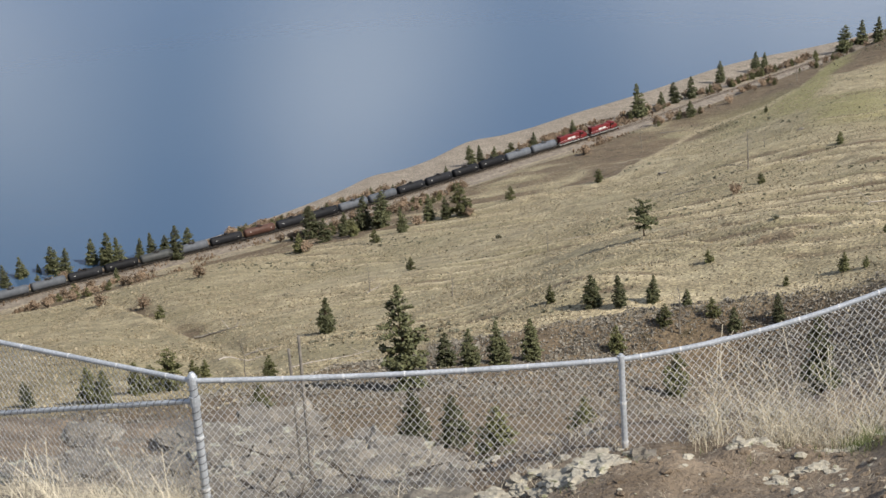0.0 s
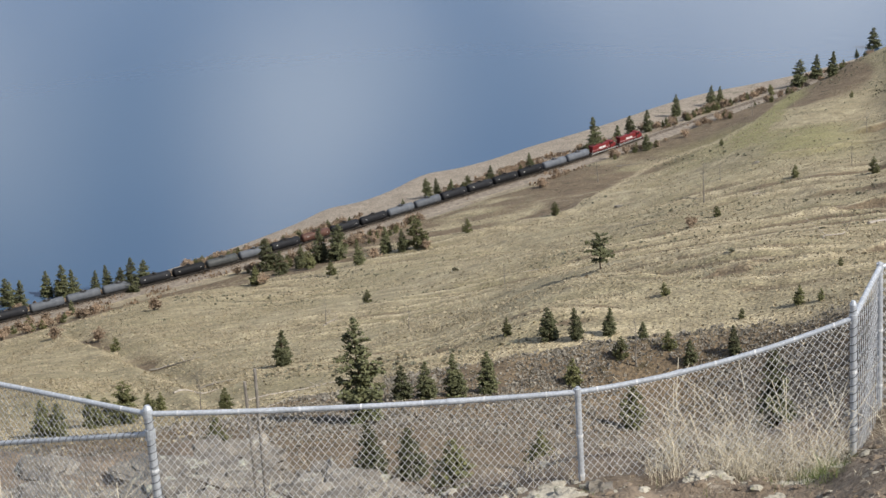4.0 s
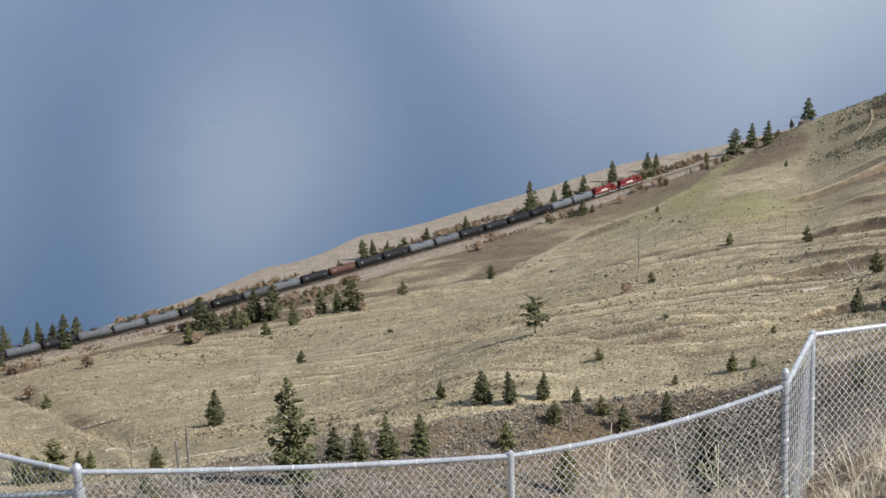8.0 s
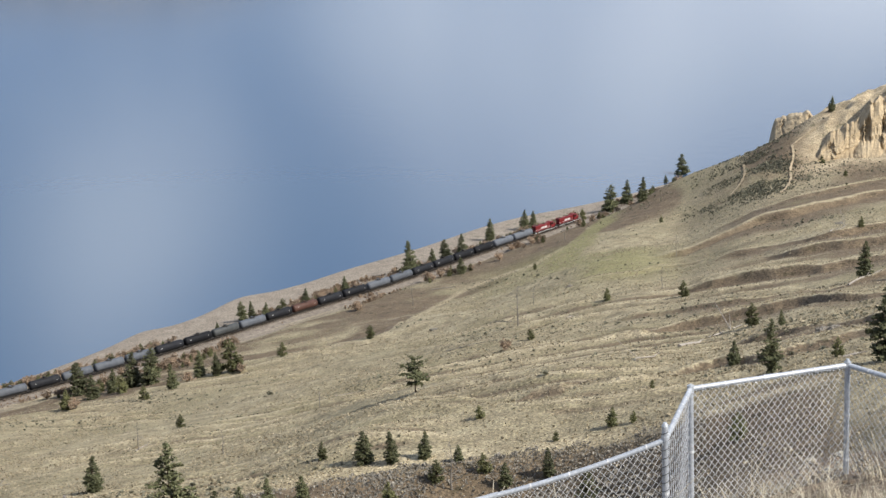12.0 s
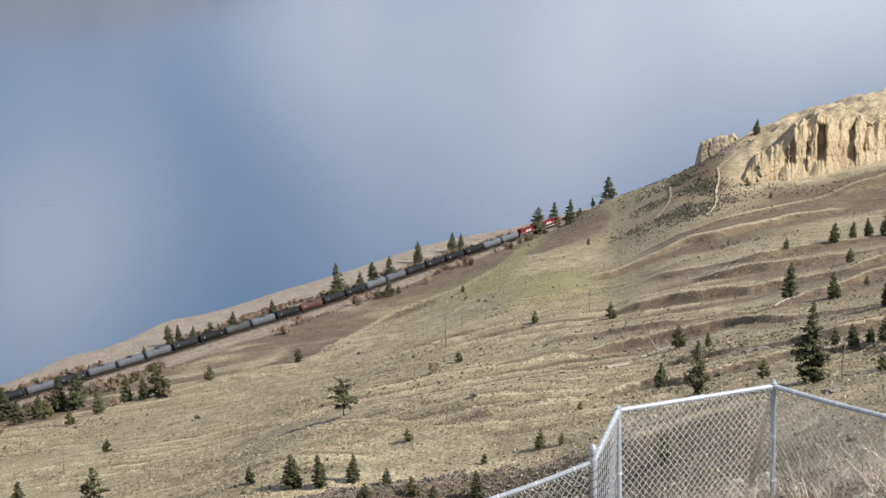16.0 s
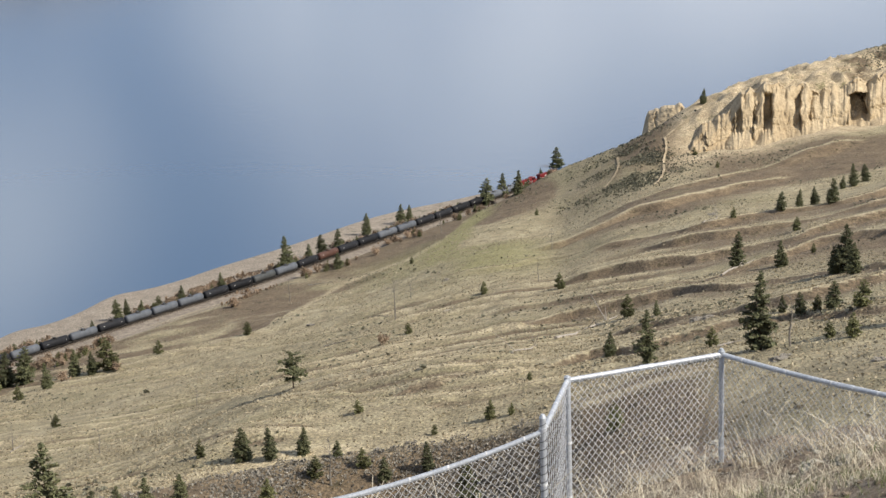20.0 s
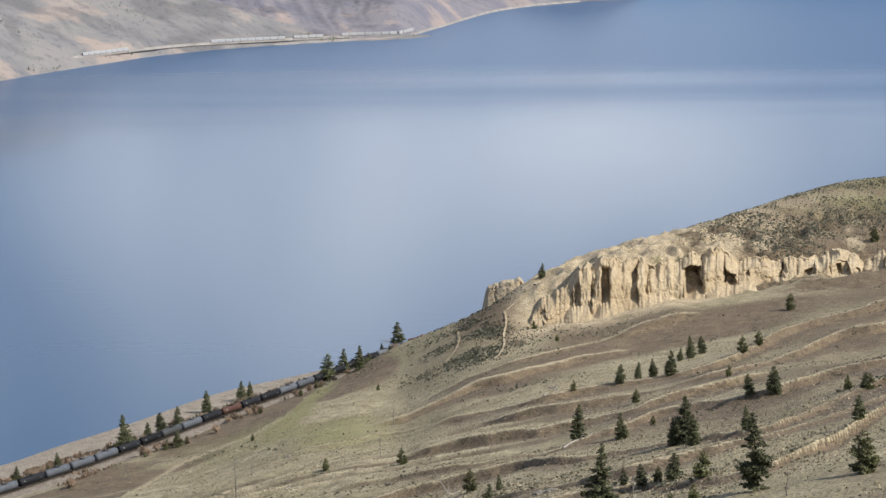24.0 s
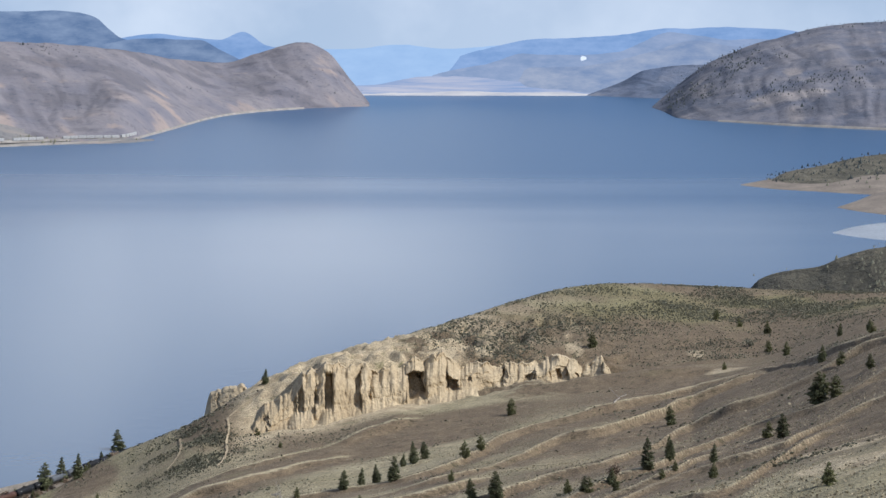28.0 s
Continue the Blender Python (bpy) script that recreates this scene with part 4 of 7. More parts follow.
def headland(name, label, material, cols, step=0.05, rough=22.0, seed=1, depth=7, steep=1.35, crag=0.0):
    """Hills by heading: (heading, shore distance, crest distance, crest height). Falls away behind the crest."""
    az = np.arange(cols[0][0], cols[-1][0] + 1e-6, step)
    v = hermite_rows([c[0] for c in cols], [c[1:] for c in cols], az)
    s = np.linspace(0, 1, 60)[None, :]
    r0, r1, h = v[:, :1], v[:, 1:2], v[:, 2:3]
    r = r0 + (r1 - r0) * s
    z = h * (0.12 * np.minimum(s * 5, 1) + 0.88 * s**steep)
    b = np.linspace(0.1, 1, depth)[None, :]
    r = np.concatenate([r, r1 + (r1 - r0) * b * 0.5], 1)
    z = np.concatenate([z, h * (1 - b * 0.8)], 1)
    s = np.concatenate([s, 1 + b], 1)
    a = np.radians(az)[:, None]
    x, y = r * np.sin(a), r * np.cos(a)
    k = np.clip(z / 40, 0, 1) * (1 - 0.7 * np.clip(s, 0, 1) ** 3)
    # ravines that run slantwise down to the shore
    along = a * 4000 + s * 130 + fbm(x / 300, y / 300, 3, seed + 3) * 70
    ribs = np.abs(fbm(along / 95, s * 0.7, 3, seed)) * 2.0 + np.abs(fbm(along / 28, s * 1.6, 3, seed + 5)) * 0.7
    z = z + k * (fbm(x / 260, y / 260, 5, seed + 9) * rough + (ribs - 0.45) * rough * 0.42)
    z[:, 0] = -2
    dark = 0.5 * ramp(ribs, 0.42, 0.08) * ramp(fbm(x / 60, y / 60, 4, seed + 15), -0.22, 0.22) * np.clip(s * 2.5, 0, 1)
    dark = np.maximum(dark, 0.55 * ramp(fbm(x / 75, y / 75 + z / 40, 5, seed + 16), 0.08, 0.32))
    dark = np.maximum(dark, crag * np.exp(-(((np.degrees(a) - cols[2][0]) / 0.9) ** 2)) * ramp(fbm(x / 50, y / 50, 4, seed + 18), -0.25, 0.1))
    pale = 0.75 * ramp(ribs, 0.45, 1.0) * ramp(fbm(x / 80, y / 80, 4, seed + 17), -0.02, 0.25) * (1 - ramp(s, 0.3, 0.75))
    pale = np.maximum(pale, 0.8 * ramp(fbm(x / 90, y / 90 + z / 60, 4, seed + 19), 0.30, 0.48) * ramp(s, 0.04, 0.12) * (1 - ramp(s, 0.55, 0.9)))
    FAR[name] = (x, y, z)
    ob = sheet(name, x, y, z, material)
    paint(ob, "gully", np.stack([dark, pale, 0 * dark], -1).reshape(-1, 3))
    return tagged(ob, label, "hill", kind="structure")


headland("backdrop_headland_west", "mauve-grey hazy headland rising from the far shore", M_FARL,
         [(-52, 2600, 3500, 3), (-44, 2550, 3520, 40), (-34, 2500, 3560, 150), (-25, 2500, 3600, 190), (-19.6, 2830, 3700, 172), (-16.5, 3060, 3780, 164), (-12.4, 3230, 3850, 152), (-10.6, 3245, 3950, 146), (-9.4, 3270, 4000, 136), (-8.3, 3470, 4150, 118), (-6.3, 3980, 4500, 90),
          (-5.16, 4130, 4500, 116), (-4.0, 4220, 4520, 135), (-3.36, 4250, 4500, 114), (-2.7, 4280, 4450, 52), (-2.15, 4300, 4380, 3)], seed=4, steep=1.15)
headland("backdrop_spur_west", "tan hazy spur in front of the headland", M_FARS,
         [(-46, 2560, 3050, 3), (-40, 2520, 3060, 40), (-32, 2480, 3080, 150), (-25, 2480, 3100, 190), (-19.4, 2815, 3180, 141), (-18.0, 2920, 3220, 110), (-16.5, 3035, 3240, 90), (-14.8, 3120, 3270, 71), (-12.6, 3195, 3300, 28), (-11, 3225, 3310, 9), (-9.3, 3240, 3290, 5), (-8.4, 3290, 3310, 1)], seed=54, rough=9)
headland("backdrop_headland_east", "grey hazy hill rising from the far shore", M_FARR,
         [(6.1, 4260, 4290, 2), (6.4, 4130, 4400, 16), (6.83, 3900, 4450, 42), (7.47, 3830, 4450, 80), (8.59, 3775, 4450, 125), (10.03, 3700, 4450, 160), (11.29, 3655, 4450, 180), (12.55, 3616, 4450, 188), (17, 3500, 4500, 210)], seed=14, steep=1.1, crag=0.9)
headland("backdrop_point_east", "blue-grey hill, tinted by haze, behind the far headland", M_FARB,
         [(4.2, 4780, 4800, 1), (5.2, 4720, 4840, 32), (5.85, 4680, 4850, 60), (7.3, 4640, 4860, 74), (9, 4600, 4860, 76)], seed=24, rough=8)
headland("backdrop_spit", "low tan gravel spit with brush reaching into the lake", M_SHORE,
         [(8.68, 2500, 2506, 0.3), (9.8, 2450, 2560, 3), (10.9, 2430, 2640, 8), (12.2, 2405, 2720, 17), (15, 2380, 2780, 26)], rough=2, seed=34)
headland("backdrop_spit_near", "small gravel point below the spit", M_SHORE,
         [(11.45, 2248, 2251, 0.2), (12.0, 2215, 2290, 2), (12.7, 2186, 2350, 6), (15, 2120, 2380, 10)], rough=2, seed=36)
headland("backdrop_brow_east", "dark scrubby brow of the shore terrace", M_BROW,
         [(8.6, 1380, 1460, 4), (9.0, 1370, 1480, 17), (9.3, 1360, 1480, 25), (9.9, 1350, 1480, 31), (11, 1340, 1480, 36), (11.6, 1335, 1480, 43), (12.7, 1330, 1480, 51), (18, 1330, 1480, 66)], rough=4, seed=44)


def far_brush(name, label, src, count, size, seed, zone, material):
    """Dark trees and brush on a far shore, as one mesh."""
    g = np.random.default_rng(seed)
    x, y, z = FAR[src]
    w = zone(x, y, z).ravel() * (z.ravel() > 0.8)
    pick = g.choice(w.size, count, p=w / w.sum())
    verts, faces = [], []
    for i in pick:
        p = np.array([x.flat[i], y.flat[i], z.flat[i]]) + np.append(g.normal(0, 9, 2), -0.4)
        s = size * math.exp(g.normal(0, 0.35))
        n = len(verts)
        for k in range(5):
            t = k * 1.2566 + g.uniform(0, 0.6)
            verts.append((p[0] + math.cos(t) * s * 0.45, p[1] + math.sin(t) * s * 0.45, p[2] + s * g.uniform(0, 0.3)))
        verts.append((p[0], p[1], p[2] + s * 1.2))
        faces += [(n + k, n + (k + 1) % 5, n + 5) for k in range(5)]
    me = bpy.data.meshes.new(name)
    me.from_pydata([tuple(map(float, v)) for v in verts], [], faces)
    me.materials.append(material)
    tagged(new(name, me), label, "trees", kind="stuff")


patchy = lambda x, y, z: np.clip(fbm(x / 130, y / 130, 3, 5) - 0.12, 0, 1) ** 1.5
far_brush("far_trees_west", "dark scattered trees on the far hills", "backdrop_headland_west", 700, 1.8, 1, lambda x, y, z: patchy(x, y, z) * (z > 25) * (1 + 3 * (z > 110)), M_FARTREE)
far_brush("far_trees_spur", "dark scattered trees on the far spur", "backdrop_spur_west", 420, 1.9, 2, lambda x, y, z: patchy(x, y, z) * (z > 10), M_FARTREE)
far_brush("far_shore_brush", "dark brush along the far shore", "backdrop_spur_west", 300, 3, 3, lambda x, y, z: (z < 12) * (z > 2) * np.clip(fbm(x / 60, y / 60, 2, 8) + 0.1, 0, 1), M_SAGE)
far_brush("far_trees_east", "dark scattered trees on the eastern hill", "backdrop_headland_east", 500, 2.8, 4, lambda x, y, z: patchy(x, y, z) * (z > 20), M_FARTREE)
far_brush("spit_brush", "dark brush on the gravel spit", "backdrop_spit", 420, 2.2, 5, lambda x, y, z: (z > 2.5) * np.clip(fbm(x / 60, y / 60, 2, 18) + 0.25, 0, 1), M_SAGE)
far_brush("brow_brush", "dark scrub on the terrace brow", "backdrop_brow_east", 1800, 1.5, 6, lambda x, y, z: (z > 10) * np.clip(fbm(x / 30, y / 30, 3, 28) + 0.1, 0, 1), M_SAGE)


def range_wall(name, label, material, r, cols, seed, rough):
    """A far skyline by heading and height."""
    az = np.arange(cols[0][0], cols[-1][0] + 1e-6, 0.05)
    h = hermite_rows([c[0] for c in cols], [[c[1]] for c in cols], az)
    h = h + fbm(az / 0.9, 0 * az, 5, seed)[:, None] * rough
    s = np.linspace(0, 1, 5)[None, :]
    a = np.radians(az)[:, None]
    rr = r - 60 * (1 - s)
    return tagged(sheet(name, rr * np.sin(a), rr * np.cos(a), -3 + (h + 3) * s, material), label, "mountains", kind="structure")


# skylines, flats and beach glow in painted haze colours
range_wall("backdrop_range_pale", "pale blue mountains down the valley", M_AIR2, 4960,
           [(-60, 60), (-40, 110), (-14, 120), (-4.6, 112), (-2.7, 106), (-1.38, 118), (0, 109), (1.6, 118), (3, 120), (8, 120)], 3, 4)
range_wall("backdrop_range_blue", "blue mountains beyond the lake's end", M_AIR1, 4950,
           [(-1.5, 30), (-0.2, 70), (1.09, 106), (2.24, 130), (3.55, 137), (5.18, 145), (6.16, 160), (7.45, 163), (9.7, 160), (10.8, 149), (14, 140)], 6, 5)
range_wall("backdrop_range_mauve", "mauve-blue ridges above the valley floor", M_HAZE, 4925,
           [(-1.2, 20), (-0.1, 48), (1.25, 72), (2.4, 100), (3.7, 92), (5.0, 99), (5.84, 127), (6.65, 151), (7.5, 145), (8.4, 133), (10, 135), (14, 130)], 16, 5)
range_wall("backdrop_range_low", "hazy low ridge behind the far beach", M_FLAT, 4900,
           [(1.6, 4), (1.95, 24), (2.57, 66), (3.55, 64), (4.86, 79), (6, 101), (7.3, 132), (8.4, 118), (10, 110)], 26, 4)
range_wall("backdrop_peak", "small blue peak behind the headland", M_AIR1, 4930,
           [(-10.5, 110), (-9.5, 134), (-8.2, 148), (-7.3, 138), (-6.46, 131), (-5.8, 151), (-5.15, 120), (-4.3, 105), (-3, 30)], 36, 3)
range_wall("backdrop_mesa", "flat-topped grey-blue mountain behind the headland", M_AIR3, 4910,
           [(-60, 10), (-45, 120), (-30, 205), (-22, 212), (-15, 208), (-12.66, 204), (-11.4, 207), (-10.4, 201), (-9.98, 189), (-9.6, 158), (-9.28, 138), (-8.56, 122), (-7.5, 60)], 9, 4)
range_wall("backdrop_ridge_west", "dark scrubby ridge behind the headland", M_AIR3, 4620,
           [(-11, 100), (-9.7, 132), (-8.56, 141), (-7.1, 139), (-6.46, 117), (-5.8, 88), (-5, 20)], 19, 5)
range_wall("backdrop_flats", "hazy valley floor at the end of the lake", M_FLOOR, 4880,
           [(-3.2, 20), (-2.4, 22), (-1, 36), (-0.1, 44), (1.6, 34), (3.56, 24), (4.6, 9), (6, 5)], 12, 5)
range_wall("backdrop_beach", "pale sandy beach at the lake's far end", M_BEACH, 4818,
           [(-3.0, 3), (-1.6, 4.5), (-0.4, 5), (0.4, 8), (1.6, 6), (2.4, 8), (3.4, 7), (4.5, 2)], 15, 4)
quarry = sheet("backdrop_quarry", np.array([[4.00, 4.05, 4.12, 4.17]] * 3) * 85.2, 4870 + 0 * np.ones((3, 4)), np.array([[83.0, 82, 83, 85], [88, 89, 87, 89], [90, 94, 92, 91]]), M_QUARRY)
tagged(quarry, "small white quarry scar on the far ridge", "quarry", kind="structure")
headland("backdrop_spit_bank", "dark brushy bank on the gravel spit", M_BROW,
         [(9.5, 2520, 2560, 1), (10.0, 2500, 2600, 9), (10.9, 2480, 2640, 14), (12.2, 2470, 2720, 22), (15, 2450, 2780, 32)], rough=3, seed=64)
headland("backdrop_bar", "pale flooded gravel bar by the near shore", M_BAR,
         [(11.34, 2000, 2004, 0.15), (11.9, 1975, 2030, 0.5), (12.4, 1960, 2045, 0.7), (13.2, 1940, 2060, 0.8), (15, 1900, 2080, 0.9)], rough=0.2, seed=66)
far_brush("spit_thicket", "dark brush thicket on the spit's bank", "backdrop_spit_bank", 420, 2.0, 15, lambda x, y, z: (z > 2.5) * np.clip(fbm(x / 60, y / 60, 2, 18) + 0.25, 0, 1), M_FARTREE)
far_brush("eastern_thickets", "dark thickets in the folds of the eastern hill", "backdrop_headland_east", 1600, 2.6, 16, lambda x, y, z: (z > 8) * np.clip(fbm(x / 150, y / 150, 4, 41) - 0.10, 0, 1) ** 1.2 * (1.6 - z / 200), M_FARTREE)

# road and railway along the far shore, with a standing freight train
def shore_strip(name, label, category, material, rows, wide):
    az = np.arange(rows[0][0], rows[-1][0], 0.05)
    v = hermite_rows([p[0] for p in rows], [p[1:] for p in rows], az)
    a = np.radians(az)[:, None]
    r = v[:, :1] + np.array([[-wide, 0, wide]])
    z = v[:, 1:2] + np.array([[-wide * 0.7, 0, wide * 0.25]])
    return tagged(sheet(name, r * np.sin(a), r * np.cos(a), z, material), label, category, kind="structure")


ROAD_FAR = [(-22, 2720, 16), (-19.5, 2850, 15), (-17.9, 2956, 13.5), (-15.5, 3108, 11.5), (-12.6, 3210, 8), (-10.65, 3266, 6.5), (-9.4, 3288, 5.5), (-8.6, 3425, 5.5)]
shore_strip("road_far", "pale road and railbed along the far shore", "road", M_PALEROAD, ROAD_FAR, 4)
shore_strip("beach_far", "thin pale beach along the far headland", "beach", M_PALEROAD,
            [(-13.0, 3185, 1.6), (-10.6, 3238, 1.8), (-9.4, 3262, 1.8), (-8.3, 3462, 2.2), (-6.3, 3972, 2.4), (-5.16, 4122, 2.4), (-4.0, 4212, 2.0)], 6)
shore_strip("beach_far_east", "thin pale beach below the eastern hill", "beach", M_PALEROAD, [(8.0, 3795, 1.6), (8.59, 3768, 2.0), (10.03, 3692, 2.4), (11.29, 3647, 2.6), (12.55, 3608, 2.8), (16, 3520, 3.0)], 6)


def far_place(h):
    v = hermite_rows([p[0] for p in ROAD_FAR], [p[1:] for p in ROAD_FAR], np.array([h]))[0]
    return v[0] * math.sin(radians(h)), v[0] * math.cos(radians(h)), v[1]


bmx = bmesh.new()
bmesh.ops.create_cube(bmx, size=1, matrix=Matrix.Translation((0, 0, 2.8)) @ Matrix.Diagonal((13.2, 3, 3.9, 1)))
bmesh.ops.bevel(bmx, geom=bmx.edges[:], offset=0.2, segments=1, affect="EDGES")
bmesh.ops.create_cube(bmx, size=1, matrix=Matrix.Translation((0, 0, 0.5)) @ Matrix.Diagonal((11.5, 2.4, 0.8, 1)))
freight_mesh = bpy.data.meshes.new("freight_car")
bmx.to_mesh(freight_mesh)
bmx.free()
freight_mesh.materials.append(M_FREIGHT)
for h, h1 in ((-18.4, -17.2), (-14.7, -12.55), (-12.3, -11.6), (-10.9, -8.9)):
    while h < h1:
        (x0, y0, z0), (x1, y1, z1) = far_place(h), far_place(h + 0.01)
        ob = new("freight_car", freight_mesh)
        ob.matrix_basis = pose(x0, y0, z0, 0, 0, math.degrees(math.atan2(y1 - y0, x1 - x0)))
        tagged(ob, "small white freight car on the far shore line", "freight car", "far freight cars")
        h += 0.01 * 13.9 / math.hypot(x1 - x0, y1 - y0)


# ---- helpers for things ----
def part(name, bm, material, parent=None, label="", smooth=False):
    me = bpy.data.meshes.new(name)
    bm.to_mesh(me)
    bm.free()
    me.materials.append(material)
    if smooth:
        me.shade_smooth()
    ob = new(name, me)
    ob.parent = parent
    return tagged(ob, label)


def soup(name, verts, faces, material, parent=None, label=""):
    me = bpy.data.meshes.new(name)
    me.from_pydata(verts, [], faces)
    me.materials.append(material)
    ob = new(name, me)
    ob.parent = parent
    return tagged(ob, label)


def box(bm, lo, hi, bevel=0.0):
    c = [(a + b) / 2 for a, b in zip(lo, hi)]
    s = [b - a for a, b in zip(lo, hi)]
    g = bmesh.ops.create_cube(bm, size=1, matrix=Matrix.Translation(c) @ Matrix.Diagonal((*s, 1)))
    if bevel:
        es = list({e for v in g["verts"] for e in v.link_edges})
        bmesh.ops.bevel(bm, geom=es, offset=bevel, segments=2, affect="EDGES", profile=0.5)


def rod(bm, a, b, r1, r2=None, n=8):
    a, b = Vector(a), Vector(b)
    m = Matrix.Translation((a + b) / 2) @ (b - a).to_track_quat("Z", "Y").to_matrix().to_4x4()
    bmesh.ops.create_cone(bm, cap_ends=True, segments=n, radius1=r1, radius2=r1 if r2 is None else r2, depth=(b - a).length, matrix=m)


def lathe_x(bm, rows, n=20):
    """A body of revolution about the x axis: rows of (x, radius)."""
    rings = [[bm.verts.new((x, r * math.cos(2 * math.pi * i / n), r * math.sin(2 * math.pi * i / n))) for i in range(n)] for x, r in rows]
    for p, q in zip(rings, rings[1:]):
        for i in range(n):
            bm.faces.new((p[i], p[(i + 1) % n], q[(i + 1) % n], q[i]))
    bm.faces.new(rings[0][::-1])
    bm.faces.new(rings[-1])
    bmesh.ops.recalc_face_normals(bm, faces=bm.faces)


def thing(name, label, category, m=None, group="", kind=""):
    ob = new(name)
    ob.matrix_basis = m or Matrix()
    return tagged(ob, label, category, group, kind)


# ---- the lookout's fence ----
def polar(heading, r, z):
    return Vector((r * math.sin(radians(heading)), r * math.cos(radians(heading)), z))


# top of rail at each post
POST_L, POST_A = polar(-41.5, 16.6, 229.3), polar(-32.27, 14.2, 229.2)
POST_B, POST_C = polar(-18.76, 13.8, 229.23), polar(-10.21, 14.2, 229.64)
POST_D, POST_E = polar(-9.42, 15.3, 229.67), polar(-4.71, 16.0, 229.66)
POST_F = polar(5.2, 14.55, 229.7)


def fence_post(top, r, rise, cap, wrap=True):
    foot = Vector((top.x, top.y, near_at(top.x, top.y) - 0.25))
    h = top.z + rise - foot.z
    ob = thing("fence_post", "round galvanised steel fence post set in stony ground", "fence post", Matrix.Translation(foot), "fence posts")
    bm = bmesh.new()
    rod(bm, (0, 0, 0), (0, 0, h), r, n=14)
    part("pole", bm, M_ZINC, ob, smooth=False)
    bm = bmesh.new()
    rod(bm, (0, 0, h - 0.01), (0, 0, h + cap), r * 1.12, r * 0.55, 14)
    part("cap", bm, M_ZINC, ob)
    bm = bmesh.new()
    rod(bm, (0, 0, h - rise - 0.03), (0, 0, h - rise + 0.03), r * 1.22, n=14)
    part("rail_clamp", bm, M_ZINC, ob)
    for k in (0.3, 0.62):
        bm = bmesh.new()
        rod(bm, (0, 0, h * k), (0, 0, h * k + 0.02), r * 1.15, n=10)
        part("tie_band", bm, M_WIRE, ob)
    if wrap:
        # a loose wire wound round the pole
        for turns, z0, z1 in ((17, 0.3, h * 0.97),):
            bm = bmesh.new()
            pts = [Vector((math.cos(t) * (r + 0.004), math.sin(t) * (r + 0.004), z0 + (z1 - z0) * t / (turns * 6.283))) for t in np.arange(0, turns * 6.283, 0.7)]
            for p, q in zip(pts, pts[1:]):
                rod(bm, p, q, 0.0035, n=4)
            part("wire_wrap", bm, M_TIEWIRE, ob, "dark wire wound round the pole")
    return ob


for top, r, rise, cap, wound in ((POST_L, 0.03, 0.05, 0.03, False), (POST_A, 0.033, 0.05, 0.02, True), (POST_B, 0.024, 0.02, 0.025, False), (POST_C, 0.026, 0.12, 0.02, True),
                          (POST_D, 0.024, 0.02, 0.02, False), (POST_E, 0.024, 0.02, 0.035, False), (POST_F, 0.03, 0.02, 0.03, False)):
    fence_post(top, r, rise, cap, wound)


def bowed(a, b, sag, n=14):
    return [a.lerp(b, i / n) + Vector((0, 0, -sag * 4 * (i / n) * (1 - i / n))) for i in range(n + 1)]


